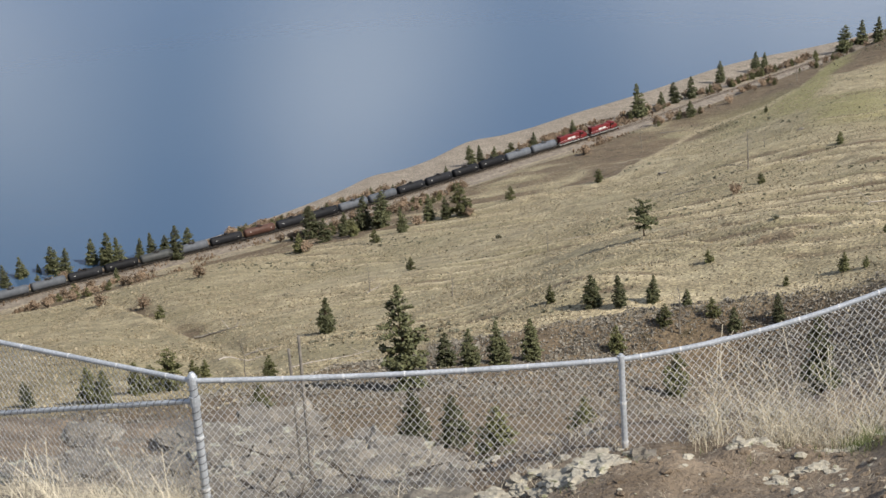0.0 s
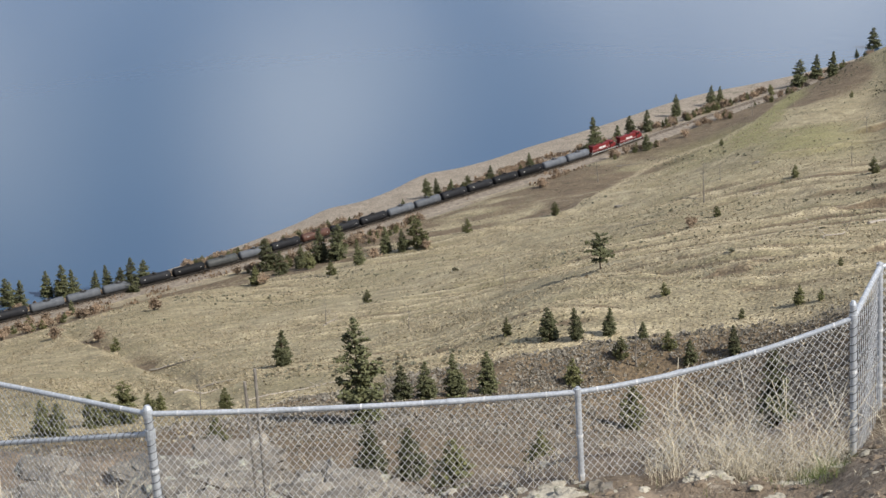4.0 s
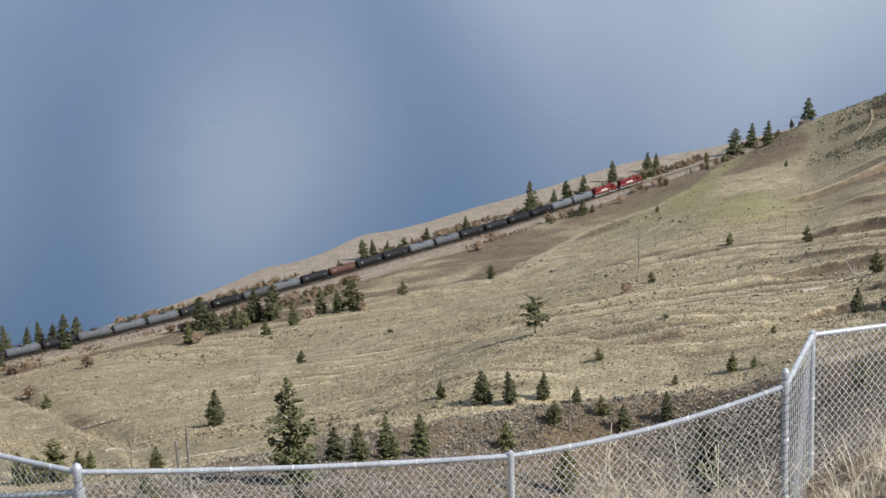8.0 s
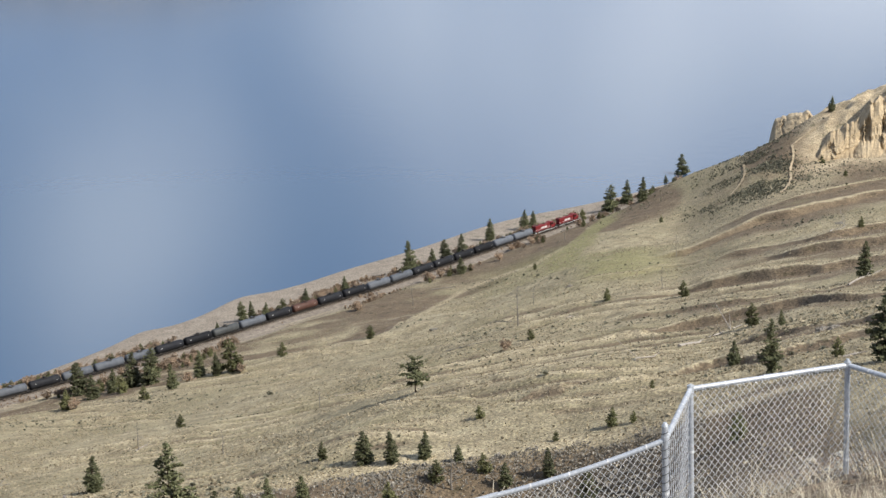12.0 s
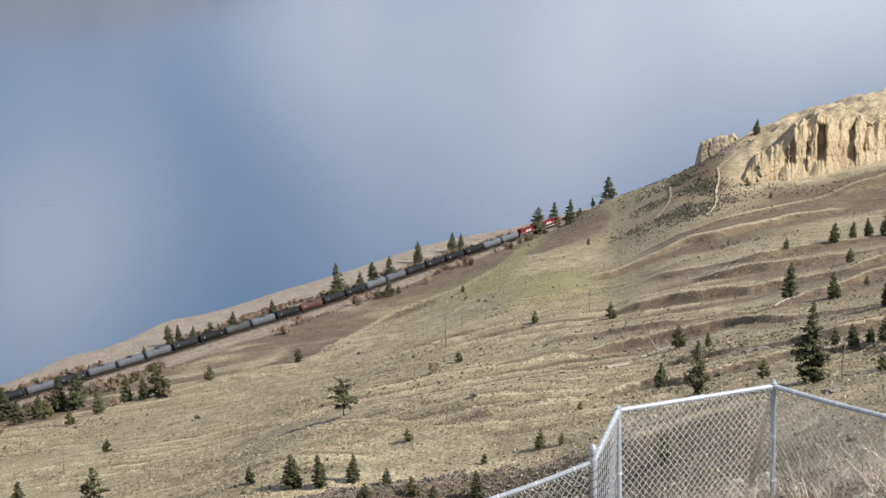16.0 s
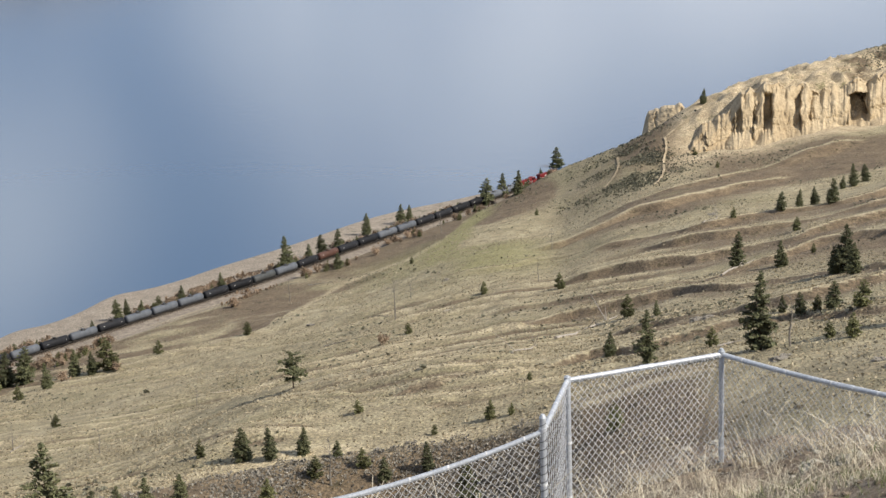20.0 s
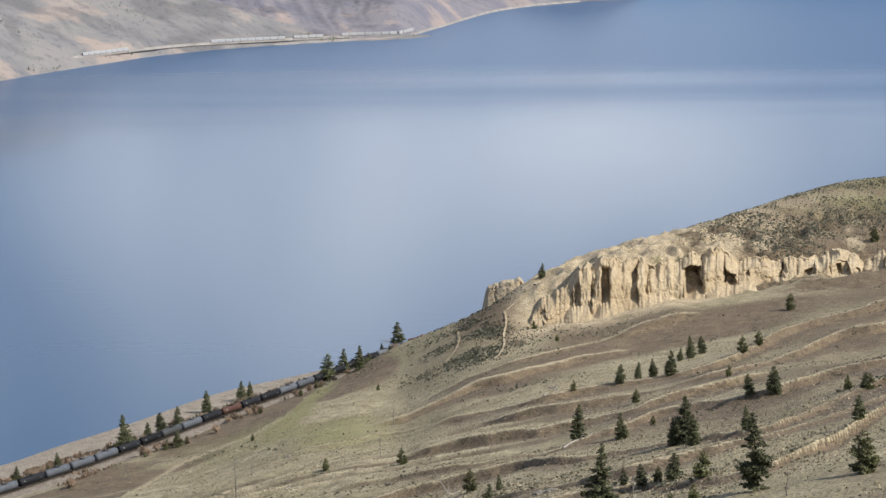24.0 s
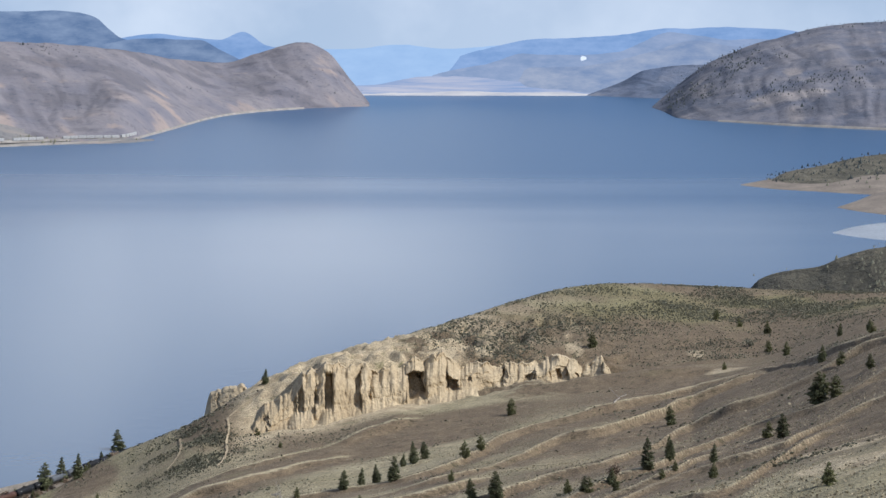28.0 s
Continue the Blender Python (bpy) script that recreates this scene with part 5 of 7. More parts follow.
def fence_span(a, b, sag=0.0, joint=None, wound=False):
    """A top rail with the wire mesh that hangs from it, between two posts."""
    ob = thing("chain_link_fence", "galvanised chain-link mesh hung from a round top rail", "fence", Matrix.Translation(a), "fence spans")
    o = a
    pts = bowed(a, b, sag)
    rail_v, rail_f = [], []
    for p in pts:
        d = Vector((b.x - a.x, b.y - a.y, 0)).normalized()
        w = Vector((0, 0, 1)).cross(d)
        for i in range(10):
            t = 2 * math.pi * i / 10
            rail_v.append((p - o + w * math.cos(t) * 0.0215 + Vector((0, 0, 1)) * math.sin(t) * 0.0215)[:])
    for i in range(len(pts) - 1):
        for j in range(10):
            rail_f.append((i * 10 + j, i * 10 + (j + 1) % 10, i * 10 + 10 + (j + 1) % 10, i * 10 + 10 + j))
    soup("top_rail", rail_v, rail_f, M_ZINC, ob).data.shade_smooth()
    if joint:
        for j in joint:
            bm = bmesh.new()
            p, d = a.lerp(b, j) + Vector((0, 0, -sag * 4 * j * (1 - j))), (b - a).normalized() * 0.07
            rod(bm, p - o - d, p - o + d, 0.0245, n=10)
            part("sleeve", bm, M_ZINC, ob)
    flat = Vector((b.x - a.x, b.y - a.y, 0))
    length = flat.length
    along, side = flat.normalized(), Vector((0, 0, 1)).cross(flat.normalized())
    pitch, wire = 0.058, 0.0023
    verts, faces = [], []
    rng = random.Random(int(length * 1000))

    def top_at(s):
        t = min(max(s / length, 0), 1)
        return a.z + (b.z - a.z) * t - sag * 4 * t * (1 - t) + 0.012

    count = int(length / pitch * 2)
    for k in range(count + 1):
        s0 = k * pitch / 2
        z0 = top_at(s0)
        base = a + along * s0
        low = near_at(base.x, base.y) - 0.02
        prev, i = None, 0
        while z0 - i * pitch * 0.62 > low:
            s = s0 + (pitch * 0.25 if (i + k) % 2 else -pitch * 0.25)
            s = min(max(s, 0), length)
            w = 0.014 * math.sin(i * 0.11 + k * 0.17) + rng.uniform(-0.002, 0.002)
            p = a - o + along * s + side * (w + (0.003 if k % 2 else -0.003))
            p.z = top_at(s) - a.z - i * pitch * 0.62
            n = len(verts)
            for q in (side * wire * 1.1, -side * wire * 0.6 + along * wire, -side * wire * 0.6 - along * wire):
                verts.append((p + q)[:])
            if prev is not None:
                for e in range(3):
                    f = (e + 1) % 3
                    faces.append((prev + e, prev + f, n + f, n + e))
            prev, i = n, i + 1
    soup("wire_mesh", verts, faces, M_WIRE, ob, "woven diamond wire mesh")
    kv, kf = [], []
    for k in range(count + 1):
        s = k * pitch / 2
        base = Vector((along.x * s, along.y * s, top_at(s) - a.z - 0.012))
        n, tip = len(kv), rng.uniform(0.012, 0.03)
        for q in (side * 0.017 + Vector((0, 0, -0.012)), Vector((0, 0, -0.024)), side * -0.017 + Vector((0, 0, -0.012)) + along * 0.008, side * -0.024 + Vector((0, 0, -tip)) + along * 0.016):
            kv += [(base + q - along * 0.0025)[:], (base + q + along * 0.0025)[:]]
        kf += [(n + 2 * j, n + 2 * j + 1, n + 2 * j + 3, n + 2 * j + 2) for j in range(3)]
    soup("wire_knuckles", kv, kf, M_TIEWIRE if wound else M_WIRE, ob, "wire ends twisted over the top rail")
    for i in range(7):
        t = (i + 0.5) / 7
        p = a.lerp(b, t) - o + Vector((0, 0, -sag * 4 * t * (1 - t)))
        bm = bmesh.new()
        rod(bm, p - along * 0.008, p + along * 0.005, 0.0235, n=10)
        part("wire_tie", bm, M_WIRE, ob)
    return ob


fence_span(POST_L, POST_A, 0.0, None, True)
fence_span(POST_A, POST_B, 0.03, (0.3, 0.72), True)
fence_span(POST_B, POST_C, 0.07, (0.35,))
fence_span(POST_C, POST_D, 0.0)
fence_span(POST_D, POST_E, 0.0, (0.5,))
fence_span(POST_E, POST_F, 0.06, (0.4,))
brace = thing("brace_rail", "galvanised brace rail running down to the next post", "fence rail", Matrix.Translation(POST_A))
bm = bmesh.new()
rod(bm, (0, 0, -0.17), POST_L - POST_A + Vector((0, 0, -0.98)), 0.022, n=10)
part("tube", bm, M_ZINC, brace)
bm = bmesh.new()
run = POST_L - POST_A + Vector((0, 0, -0.81))
for i in range(420):
    u, w = [Vector((0, 0, -0.17)) + run * k / 420 + Vector((0, 0.026 * math.cos(k * 0.7), 0.026 * math.sin(k * 0.7))) for k in (i, i + 1)]
    rod(bm, u, w, 0.0028, n=3)
part("wire_wrap", bm, M_TIEWIRE, brace, "dark wire wound round the rail")
bm = bmesh.new()
rod(bm, (0.0, 0, -0.21), (0.0, 0, -0.13), 0.043, n=12)
part("clamp", bm, M_ZINC, brace)

# thin old stakes beyond the fence
for heading, r, top, lean in ((-28.9, 15.2, 229.08, 0.02), (-29.15, 15.5, 228.85, -0.01)):
    p = polar(heading, r, 0)
    p.z = near_at(p.x, p.y) - 0.2
    stake = thing("stake", "thin weathered grey stake standing in rubble", "stake", Matrix.Translation(p))
    bm = bmesh.new()
    rod(bm, (0, 0, 0), (lean, 0, top - p.z), 0.018, 0.013, 7)
    part("shaft", bm, M_DEAD, stake)


# ---- railway ----
TRACK = [(-640, 190), (-560, 290), (-500, 376), (-448, 452), (-400, 520), (-371, 560), (-339, 603), (-311, 649), (-284, 699), (-252, 756), (-227, 813),
         (-206, 856), (-189, 893), (-174, 930), (-150, 978), (-124, 1024), (-72, 1077), (-12, 1130), (60, 1190), (140, 1250)]
RAIL_Z = 6.9


def smooth_line(points, rounds=3):
    p = np.array(points, float)
    for _ in range(rounds):
        q = p[:-1] * 0.75 + p[1:] * 0.25
        s = p[:-1] * 0.25 + p[1:] * 0.75
        p = np.concatenate([p[:1], np.stack([q, s], 1).reshape(-1, 2), p[-1:]])
    return p


LINE = smooth_line(TRACK)
CHAIN = np.concatenate([[0], np.cumsum(np.hypot(*np.diff(LINE, axis=0).T))])


def on_track(s):
    return np.array([np.interp(s, CHAIN, LINE[:, 0]), np.interp(s, CHAIN, LINE[:, 1])])


def rail_pose(s, half):
    a, b = on_track(s - half), on_track(s + half)
    m = (a + b) / 2
    return pose(m[0], m[1], RAIL_Z, 0, 0, math.degrees(math.atan2(b[1] - a[1], b[0] - a[0])))


FRONT = float(CHAIN[np.argmin(np.hypot(LINE[:, 0] + 252, LINE[:, 1] - 752))]) + 3.0


def strip(name, offsets, heights, material, label, category, s0=150, s1=None):
    s = np.arange(s0, s1 or CHAIN[-1] - 5, 3.0)
    x, y = np.interp(s, CHAIN, LINE[:, 0]), np.interp(s, CHAIN, LINE[:, 1])
    dx, dy = np.gradient(x), np.gradient(y)
    n = np.hypot(dx, dy)
    o = np.array(offsets)[None, :]
    return tagged(sheet(name, x[:, None] + (dy / n)[:, None] * o, y[:, None] - (dx / n)[:, None] * o, np.array(heights)[None, :] + 0 * x[:, None], material, False),
                  label, category, kind="structure")


strip("road_railbed", (-6.5, -2.3, 2.3, 6.0, 10.0), (4.6, 6.62, 6.62, 6.45, 4.5), M_BALLAST, "pale gravel embankment of the railway", "railbed")
for o in (-0.75, 0.75):
    strip("road_rail", (o - 0.07, o - 0.05, o + 0.05, o + 0.07), (6.64, RAIL_Z, RAIL_Z, 6.64), M_STEEL, "worn steel rail", "rail")
tv, tf = [], []
for k, s in enumerate(np.arange(FRONT - 300, FRONT + 260, 1.2)):
    m = rail_pose(s, 0.3)
    n = len(tv)
    for sx in (-0.12, 0.12):
        for sy in (-1.3, 1.3):
            for sz in (-0.32, -0.17):
                tv.append((m @ Vector((sx, sy, sz)))[:])
    tf += [(n, n + 2, n + 3, n + 1), (n + 4, n + 5, n + 7, n + 6), (n + 1, n + 3, n + 7, n + 5), (n, n + 1, n + 5, n + 4), (n + 2, n + 6, n + 7, n + 3)]
tagged(soup("railway_ties", tv, tf, M_TIE), "dark wooden ties under the rails", "railway ties", kind="stuff")

CAR, ENGINE = 13.72, 17.4


def bogie(parent, x, wheel=0.46, base=0.9, wide=1.0):
    bm = bmesh.new()
    for s in (-1, 1):
        box(bm, (x - base - 0.35, s * wide - 0.09, 0.35), (x + base + 0.35, s * wide + 0.09, 0.72), 0.05)
    box(bm, (x - 0.25, -wide, 0.45), (x + 0.25, wide, 0.75))
    frame_ob = part("bogie", bm, M_IRON, parent)
    axles = (-base, base) if base < 1.3 else (-base, 0, base)
    for dx in axles:
        bm = bmesh.new()
        for s in (-1, 1):
            rod(bm, (x + dx, s * 0.68, wheel), (x + dx, s * 0.82, wheel), wheel, n=14)
        rod(bm, (x + dx, -0.8, wheel), (x + dx, 0.8, wheel), 0.08, n=6)
        part("wheelset", bm, M_STEEL, frame_ob)


def tank_car(paint_job, label, marks):
    car = thing("tank_car", label, "tank car", group="tank cars")
    r, z, half = 1.55, 2.5, CAR / 2 - 0.45
    bm = bmesh.new()
    rows = [(-half, 0.25), (-half + 0.06, 0.7), (-half + 0.2, 1.15), (-half + 0.42, 1.42), (-half + 0.75, r)]
    lathe_x(bm, rows + [(0, r + 0.01)] + [(-x, q) for x, q in rows[::-1]], 24)
    bmesh.ops.translate(bm, verts=bm.verts, vec=(0, 0, z))
    part("tank", bm, paint_job, car, smooth=True)
    bm = bmesh.new()
    rod(bm, (0, 0, z + r - 0.1), (0, 0, z + r + 0.42), 0.55, n=16)
    rod(bm, (0, 0, z + r + 0.42), (0, 0, z + r + 0.52), 0.6, 0.42, 16)
    dome = part("dome", bm, paint_job, car)
    bm = bmesh.new()
    box(bm, (-1.25, -0.85, z + r + 0.02), (1.25, 0.85, z + r + 0.07))
    part("platform", bm, M_IRON, car)
    bm = bmesh.new()
    for sx in (-1.25, 0, 1.25):
        for s in (-0.85, 0.85):
            rod(bm, (sx, s, z + r + 0.05), (sx, s, z + r + 0.75), 0.03, n=5)
    for s in (-0.85, 0.85):
        rod(bm, (-1.25, s, z + r + 0.75), (1.25, s, z + r + 0.75), 0.03, n=5)
    part("handrail", bm, M_IRON, car)
    for s in (-1, 1):
        bm = bmesh.new()
        for dx in (-0.2, 0.2):
            rod(bm, (dx, s * 1.5, 1.0), (dx, s * 1.0, z + r + 0.1), 0.025, n=5)
        for i in range(8):
            t = (i + 0.5) / 8
            rod(bm, (-0.2, s * (1.5 - 0.5 * t), 1 + (z + r - 0.9) * t), (0.2, s * (1.5 - 0.5 * t), 1 + (z + r - 0.9) * t), 0.02, n=5)
        part("ladder", bm, M_IRON, car)
    bm = bmesh.new()
    box(bm, (-half - 0.3, -0.3, 0.72), (half + 0.3, 0.3, 1.1))
    for s in (-1, 1):
        box(bm, (-half, s * 1.3 - 0.08, 0.8), (half, s * 1.3 + 0.08, 1.12))
    for s in (-1, 1):
        box(bm, (s * half - 0.5, -1.45, 0.85), (s * half + 0.35, 1.45, 1.05))
        box(bm, (s * (half - 1.6) - 0.4, -1.05, 1.0), (s * (half - 1.6) + 0.4, 1.05, 1.7), 0.1)
        rod(bm, (s * (half + 0.2), 0, 0.9), (s * (half + 0.85), 0, 0.9), 0.12, n=8)
    part("underframe", bm, M_IRON, car)
    if marks:
        for s in (-1, 1):
            for x0, x1, zz in ((-half + 1.8, -half + 2.5, 0.5), (half - 2.2, half - 1.8, 0.3)):
                bm = bmesh.new()
                y = math.sqrt((r + 0.02) ** 2 - zz**2)
                box(bm, (x0, min(s * y, s * (y - 0.06)), z + zz - 0.07), (x1, max(s * y, s * (y - 0.06)), z + zz + 0.07))
                part("marking", bm, M_WHITE, car, "white stencilled marking")
    for s in (-1, 1):
        bogie(car, s * (half - 1.6))
    return car


def locomotive():
    car = thing("locomotive", "red diesel freight locomotive with white lettering bars", "locomotive", group="locomotives")
    h = ENGINE / 2 - 0.6
    bm = bmesh.new()
    box(bm, (-h, -1.5, 1.2), (h, 1.5, 1.6), 0.05)
    part("frame", bm, M_IRON, car)
    bm = bmesh.new()
    box(bm, (-h + 1.0, -0.95, 1.6), (h - 4.4, 0.95, 4.15), 0.12)
    hood = part("long_hood", bm, M_RED, car)
    bm = bmesh.new()
    box(bm, (-h + 0.9, -1.25, 3.3), (-h + 3.8, 1.25, 4.35), 0.1)
    part("radiator", bm, M_RED, hood)
    bm = bmesh.new()
    for x in (-h + 1.7, -h + 3.3):
        rod(bm, (x, 0, 4.3), (x, 0, 4.42), 0.62, n=14)
    part("roof_fans", bm, M_IRON, hood)
    bm = bmesh.new()
    box(bm, (-0.6, -0.35, 4.1), (0.6, 0.35, 4.4), 0.06)
    part("exhaust", bm, M_IRON, hood)
    bm = bmesh.new()
    box(bm, (h - 4.4, -1.5, 1.6), (h - 2.4, 1.5, 4.35), 0.14)
    cab = part("cab", bm, M_RED, car)
    for s in (-1, 1):
        bm = bmesh.new()
        box(bm, (h - 4.5, min(s * 1.45, s * 1.52), 3.2), (h - 2.9, max(s * 1.45, s * 1.52), 3.95))
        part("side_window", bm, M_GLASS, cab)
    bm = bmesh.new()
    box(bm, (h - 2.42, -1.2, 3.3), (h - 2.37, 1.2, 4.0))
    part("windscreen", bm, M_GLASS, cab)
    bm = bmesh.new()
    box(bm, (h - 2.4, -1.0, 1.6), (h - 0.5, 1.0, 3.1), 0.22)
    nose = part("nose", bm, M_RED, car)
    bm = bmesh.new()
    box(bm, (h - 0.56, -0.25, 2.7), (h - 0.46, 0.25, 2.95))
    part("headlight", bm, M_WHITE, nose)
    for s in (-1, 1):
        for x0, x1 in ((-h + 5.2, -h + 7.0), (-h + 7.3, -h + 9.2)):
            bm = bmesh.new()
            box(bm, (x0, min(s * 0.9, s * 0.99), 2.5), (x1, max(s * 0.9, s * 0.99), 3.25))
            part("lettering_bar", bm, M_WHITE, hood, "white lettering drawn as a bar")
        bm = bmesh.new()
        for i in range(13):
            x = -h + 0.3 + i * (2 * h - 3.4) / 12
            rod(bm, (x, s * 1.45, 1.6), (x, s * 1.45, 2.6), 0.03, n=5)
        rod(bm, (-h + 0.3, s * 1.45, 2.6), (h - 3.1, s * 1.45, 2.6), 0.03, n=5)
        part("handrail", bm, M_WHITE, car)
        bm = bmesh.new()
        box(bm, (-h, min(s * 1.46, s * 1.53), 1.22), (h, max(s * 1.46, s * 1.53), 1.36))
        part("sill_stripe", bm, M_WHITE, car)
    bm = bmesh.new()
    box(bm, (-2.9, -1.3, 0.35), (2.9, 1.3, 1.25), 0.2)
    part("fuel_tank", bm, M_IRON, car)
    bm = bmesh.new()
    box(bm, (h - 0.1, -1.4, 0.3), (h + 0.15, 1.4, 1.3), 0.05)
    part("plough", bm, M_RED, car)
    for s in (-1, 1):
        bogie(car, s * (h - 3.2), 0.52, 1.75, 1.05)
    return car


black = tank_car(M_TANKBLACK, "dull black tank car with white markings on the rails", True)
grey = tank_car(M_TANKGREY, "light grey tank car with a dark platform on the rails", False)
dark = tank_car(M_TANKDARK, "faded dark grey tank car on the rails", False)
brown = tank_car(M_TANKBROWN, "dull brown tank car on the rails", True)
engine = locomotive()
KIND = {"b": black, "g": grey, "d": dark, "n": brown, "E": engine}
# the train from its head: engines, then black, grey, dark and brown cars
ORDER = "EE" + "ggbbbbggbbnbgdbbgggbgbgbgggbbgbggb"
TRAIN, used = [], set()
back_off = 0.0
for c in ORDER:
    length = ENGINE if c == "E" else CAR
    ob = KIND[c] if c not in used else copy_thing(KIND[c], Matrix())
    used.add(c)
    TRAIN.append((ob, back_off + length / 2, length * 0.36))
    back_off += length
SPEED = 10.95


def motions():
    for ob, behind, half in TRAIN:
        walk(ob, [(t, rail_pose(FRONT + SPEED * t - behind, half)) for t in (0, 2, 4, 6, 8, 10, 12, 14, 16, 18, 20, 22, 24, 26, 28)])


# ---- trees and shrubs ----
def clumps(rng, spots, size, flat=0.6, tri=6):
    """Tufts of needles as small crossed blades round each spot."""
    verts, faces = [], []
    for p, k in spots:
        for _ in range(tri):
            d = Vector((rng.gauss(0, 1), rng.gauss(0, 1), rng.gauss(0.15, flat))).normalized()
            e = d.cross(Vector((rng.gauss(0, 1), rng.gauss(0, 1), rng.gauss(0, 1)))).normalized()
            c = p + Vector((rng.gauss(0, 1), rng.gauss(0, 1), rng.gauss(0, 0.6))) * size * k * 0.45
            L, w = size * k * rng.uniform(0.7, 1.3), size * k * rng.uniform(0.22, 0.42)
            n = len(verts)
            verts += [(c - d * L * 0.5)[:], (c + e * w)[:], (c + d * L * 0.6)[:], (c - e * w)[:]]
            faces.append((n, n + 1, n + 2, n + 3))
    return verts, faces


def limb(verts, faces, a, b, ra, rb, n=5):
    d = (b - a).normalized()
    u = d.orthogonal().normalized()
    w = d.cross(u)
    k = len(verts)
    for p, r in ((a, ra), (b, rb)):
        for i in range(n):
            t = 2 * math.pi * i / n
            verts.append((p + u * math.cos(t) * r + w * math.sin(t) * r)[:])
    for i in range(n):
        j = (i + 1) % n
        faces.append((k + i, k + j, k + n + j, k + n + i))


def pine(name, label, seed, h, wide, bare, levels, needle, ragged=0.3, lean=0.0, tuft=0.42, taper=0.9, full=0.6):
    """A pine of height h: tapered trunk, whorls of limbs, tufts towards the limb ends."""
    rng = random.Random(seed)
    tree = thing(name, label, "tree", group="pines")
    tv, tf, spots = [], [], []
    axis = lambda t: Vector((lean * h * t * t + 0.02 * h * math.sin(5 * t), 0.015 * h * math.sin(4 * t + seed), h * t))
    r0 = 0.016 * h + 0.03
    for i in range(10):
        limb(tv, tf, axis(i / 10) - Vector((0, 0, 0.5 if i == 0 else 0)), axis((i + 1) / 10), r0 * (1 - i / 10.5), r0 * (1 - (i + 1) / 10.5), 7)
    for i in range(levels):
        t = bare + (1 - bare) * (i + rng.uniform(-0.3, 0.3)) / levels
        t = min(max(t, bare * 0.9), 0.985)
        q = (t - bare) / (1 - bare)
        reach = wide * h * (max(0.0, 1 - q) ** taper * min(1.0, full + q * (1 - full) * 3.2) + 0.035)
        for _ in range(rng.randint(4, 6)):
            L = reach * rng.uniform(1 - ragged * 1.6, 1 + ragged * 0.6)
            if rng.random() < ragged * 0.35:
                continue
            a = rng.uniform(0, 2 * math.pi)
            d = Vector((math.cos(a), math.sin(a), rng.uniform(-0.16, 0.24) + 0.35 * q))
            p0 = axis(t)
            p1 = p0 + d * L
            limb(tv, tf, p0, p1, 0.006 * h * (1.1 - q), 0.002 * h, 4)
            n = max(2, int(L / (tuft * 0.55)))
            for j in range(n):
                s = 0.3 + 0.75 * (j + rng.random()) / n
                spots.append((p0 + d * L * s - Vector((0, 0, 0.10 * L * s * s)) + Vector((rng.gauss(0, 0.10), rng.gauss(0, 0.10), rng.gauss(0, 0.05))) * L * 0.6, rng.uniform(0.8, 1.2) * (1.0 - 0.62 * q)))
    spots += [(axis(0.955), 0.4), (axis(0.985), 0.3), (axis(1.0), 0.22)]
    soup("trunk", tv, tf, M_BARK, tree)
    cv, cf = clumps(rng, spots, tuft, 0.5, 10)
    soup("crown", cv, cf, needle, tree)
    return tree


def dead_tree(seed, h, twiggy):
    rng = random.Random(seed)
    tree = thing("dead_tree", "bare grey dead tree standing on the slope", "tree", group="snags")
    tv, tf = [], []
    for i in range(8):
        limb(tv, tf, Vector((0.02 * h * math.sin(i), 0, h * i / 8 - (0.4 if i == 0 else 0))), Vector((0.02 * h * math.sin(i + 1), 0, h * (i + 1) / 8)), 0.02 * h * (1.05 - i / 8), 0.02 * h * (1.05 - (i + 1) / 8), 6)
    soup("trunk", tv, tf, M_DEAD, tree)
    for _ in range(twiggy):
        tv, tf = [], []
        t = rng.uniform(0.3, 0.97)
        a = rng.uniform(0, 6.28)
        L = h * rng.uniform(0.10, 0.26) * (1.25 - t)
        p = Vector((0, 0, h * t))
        e = p + Vector((math.cos(a), math.sin(a), rng.uniform(0.0, 0.7))) * L
        limb(tv, tf, p, e, 0.006 * h, 0.002 * h, 4)
        for _ in range(3):
            limb(tv, tf, p.lerp(e, rng.uniform(0.4, 0.9)), e + Vector((rng.gauss(0, 1), rng.gauss(0, 1), rng.gauss(0.4, 0.6))) * L * 0.35, 0.003 * h, 0.0015 * h, 3)
        soup("limb", tv, tf, M_DEAD, tree)
    return tree


def shrub(name, label, seed, material, group):
    """A shrub one metre high: forking twigs and small leaf blades."""
    rng = random.Random(seed)
    ob = thing(name, label, "shrub", group=group)
    tv, tf, spots = [], [], []
    for _ in range(16):
        a, s = rng.uniform(0, 6.28), rng.uniform(0.15, 0.75)
        e = Vector((math.cos(a) * s * 0.8, math.sin(a) * s * 0.8, rng.uniform(0.5, 1.0) * (1.1 - 0.5 * s)))
        limb(tv, tf, Vector((0, 0, -0.1)), e, 0.022, 0.007, 4)
        for _ in range(7):
            spots.append((e * rng.uniform(0.45, 1.05) + Vector((rng.gauss(0, 0.09), rng.gauss(0, 0.09), rng.gauss(0, 0.07))), rng.uniform(0.7, 1.2)))
    soup("crown", tv, tf, M_DEAD, ob)
    cv, cf = clumps(rng, spots, 0.16, 0.8, 4)
    soup("foliage", cv, cf, material, ob)
    return ob


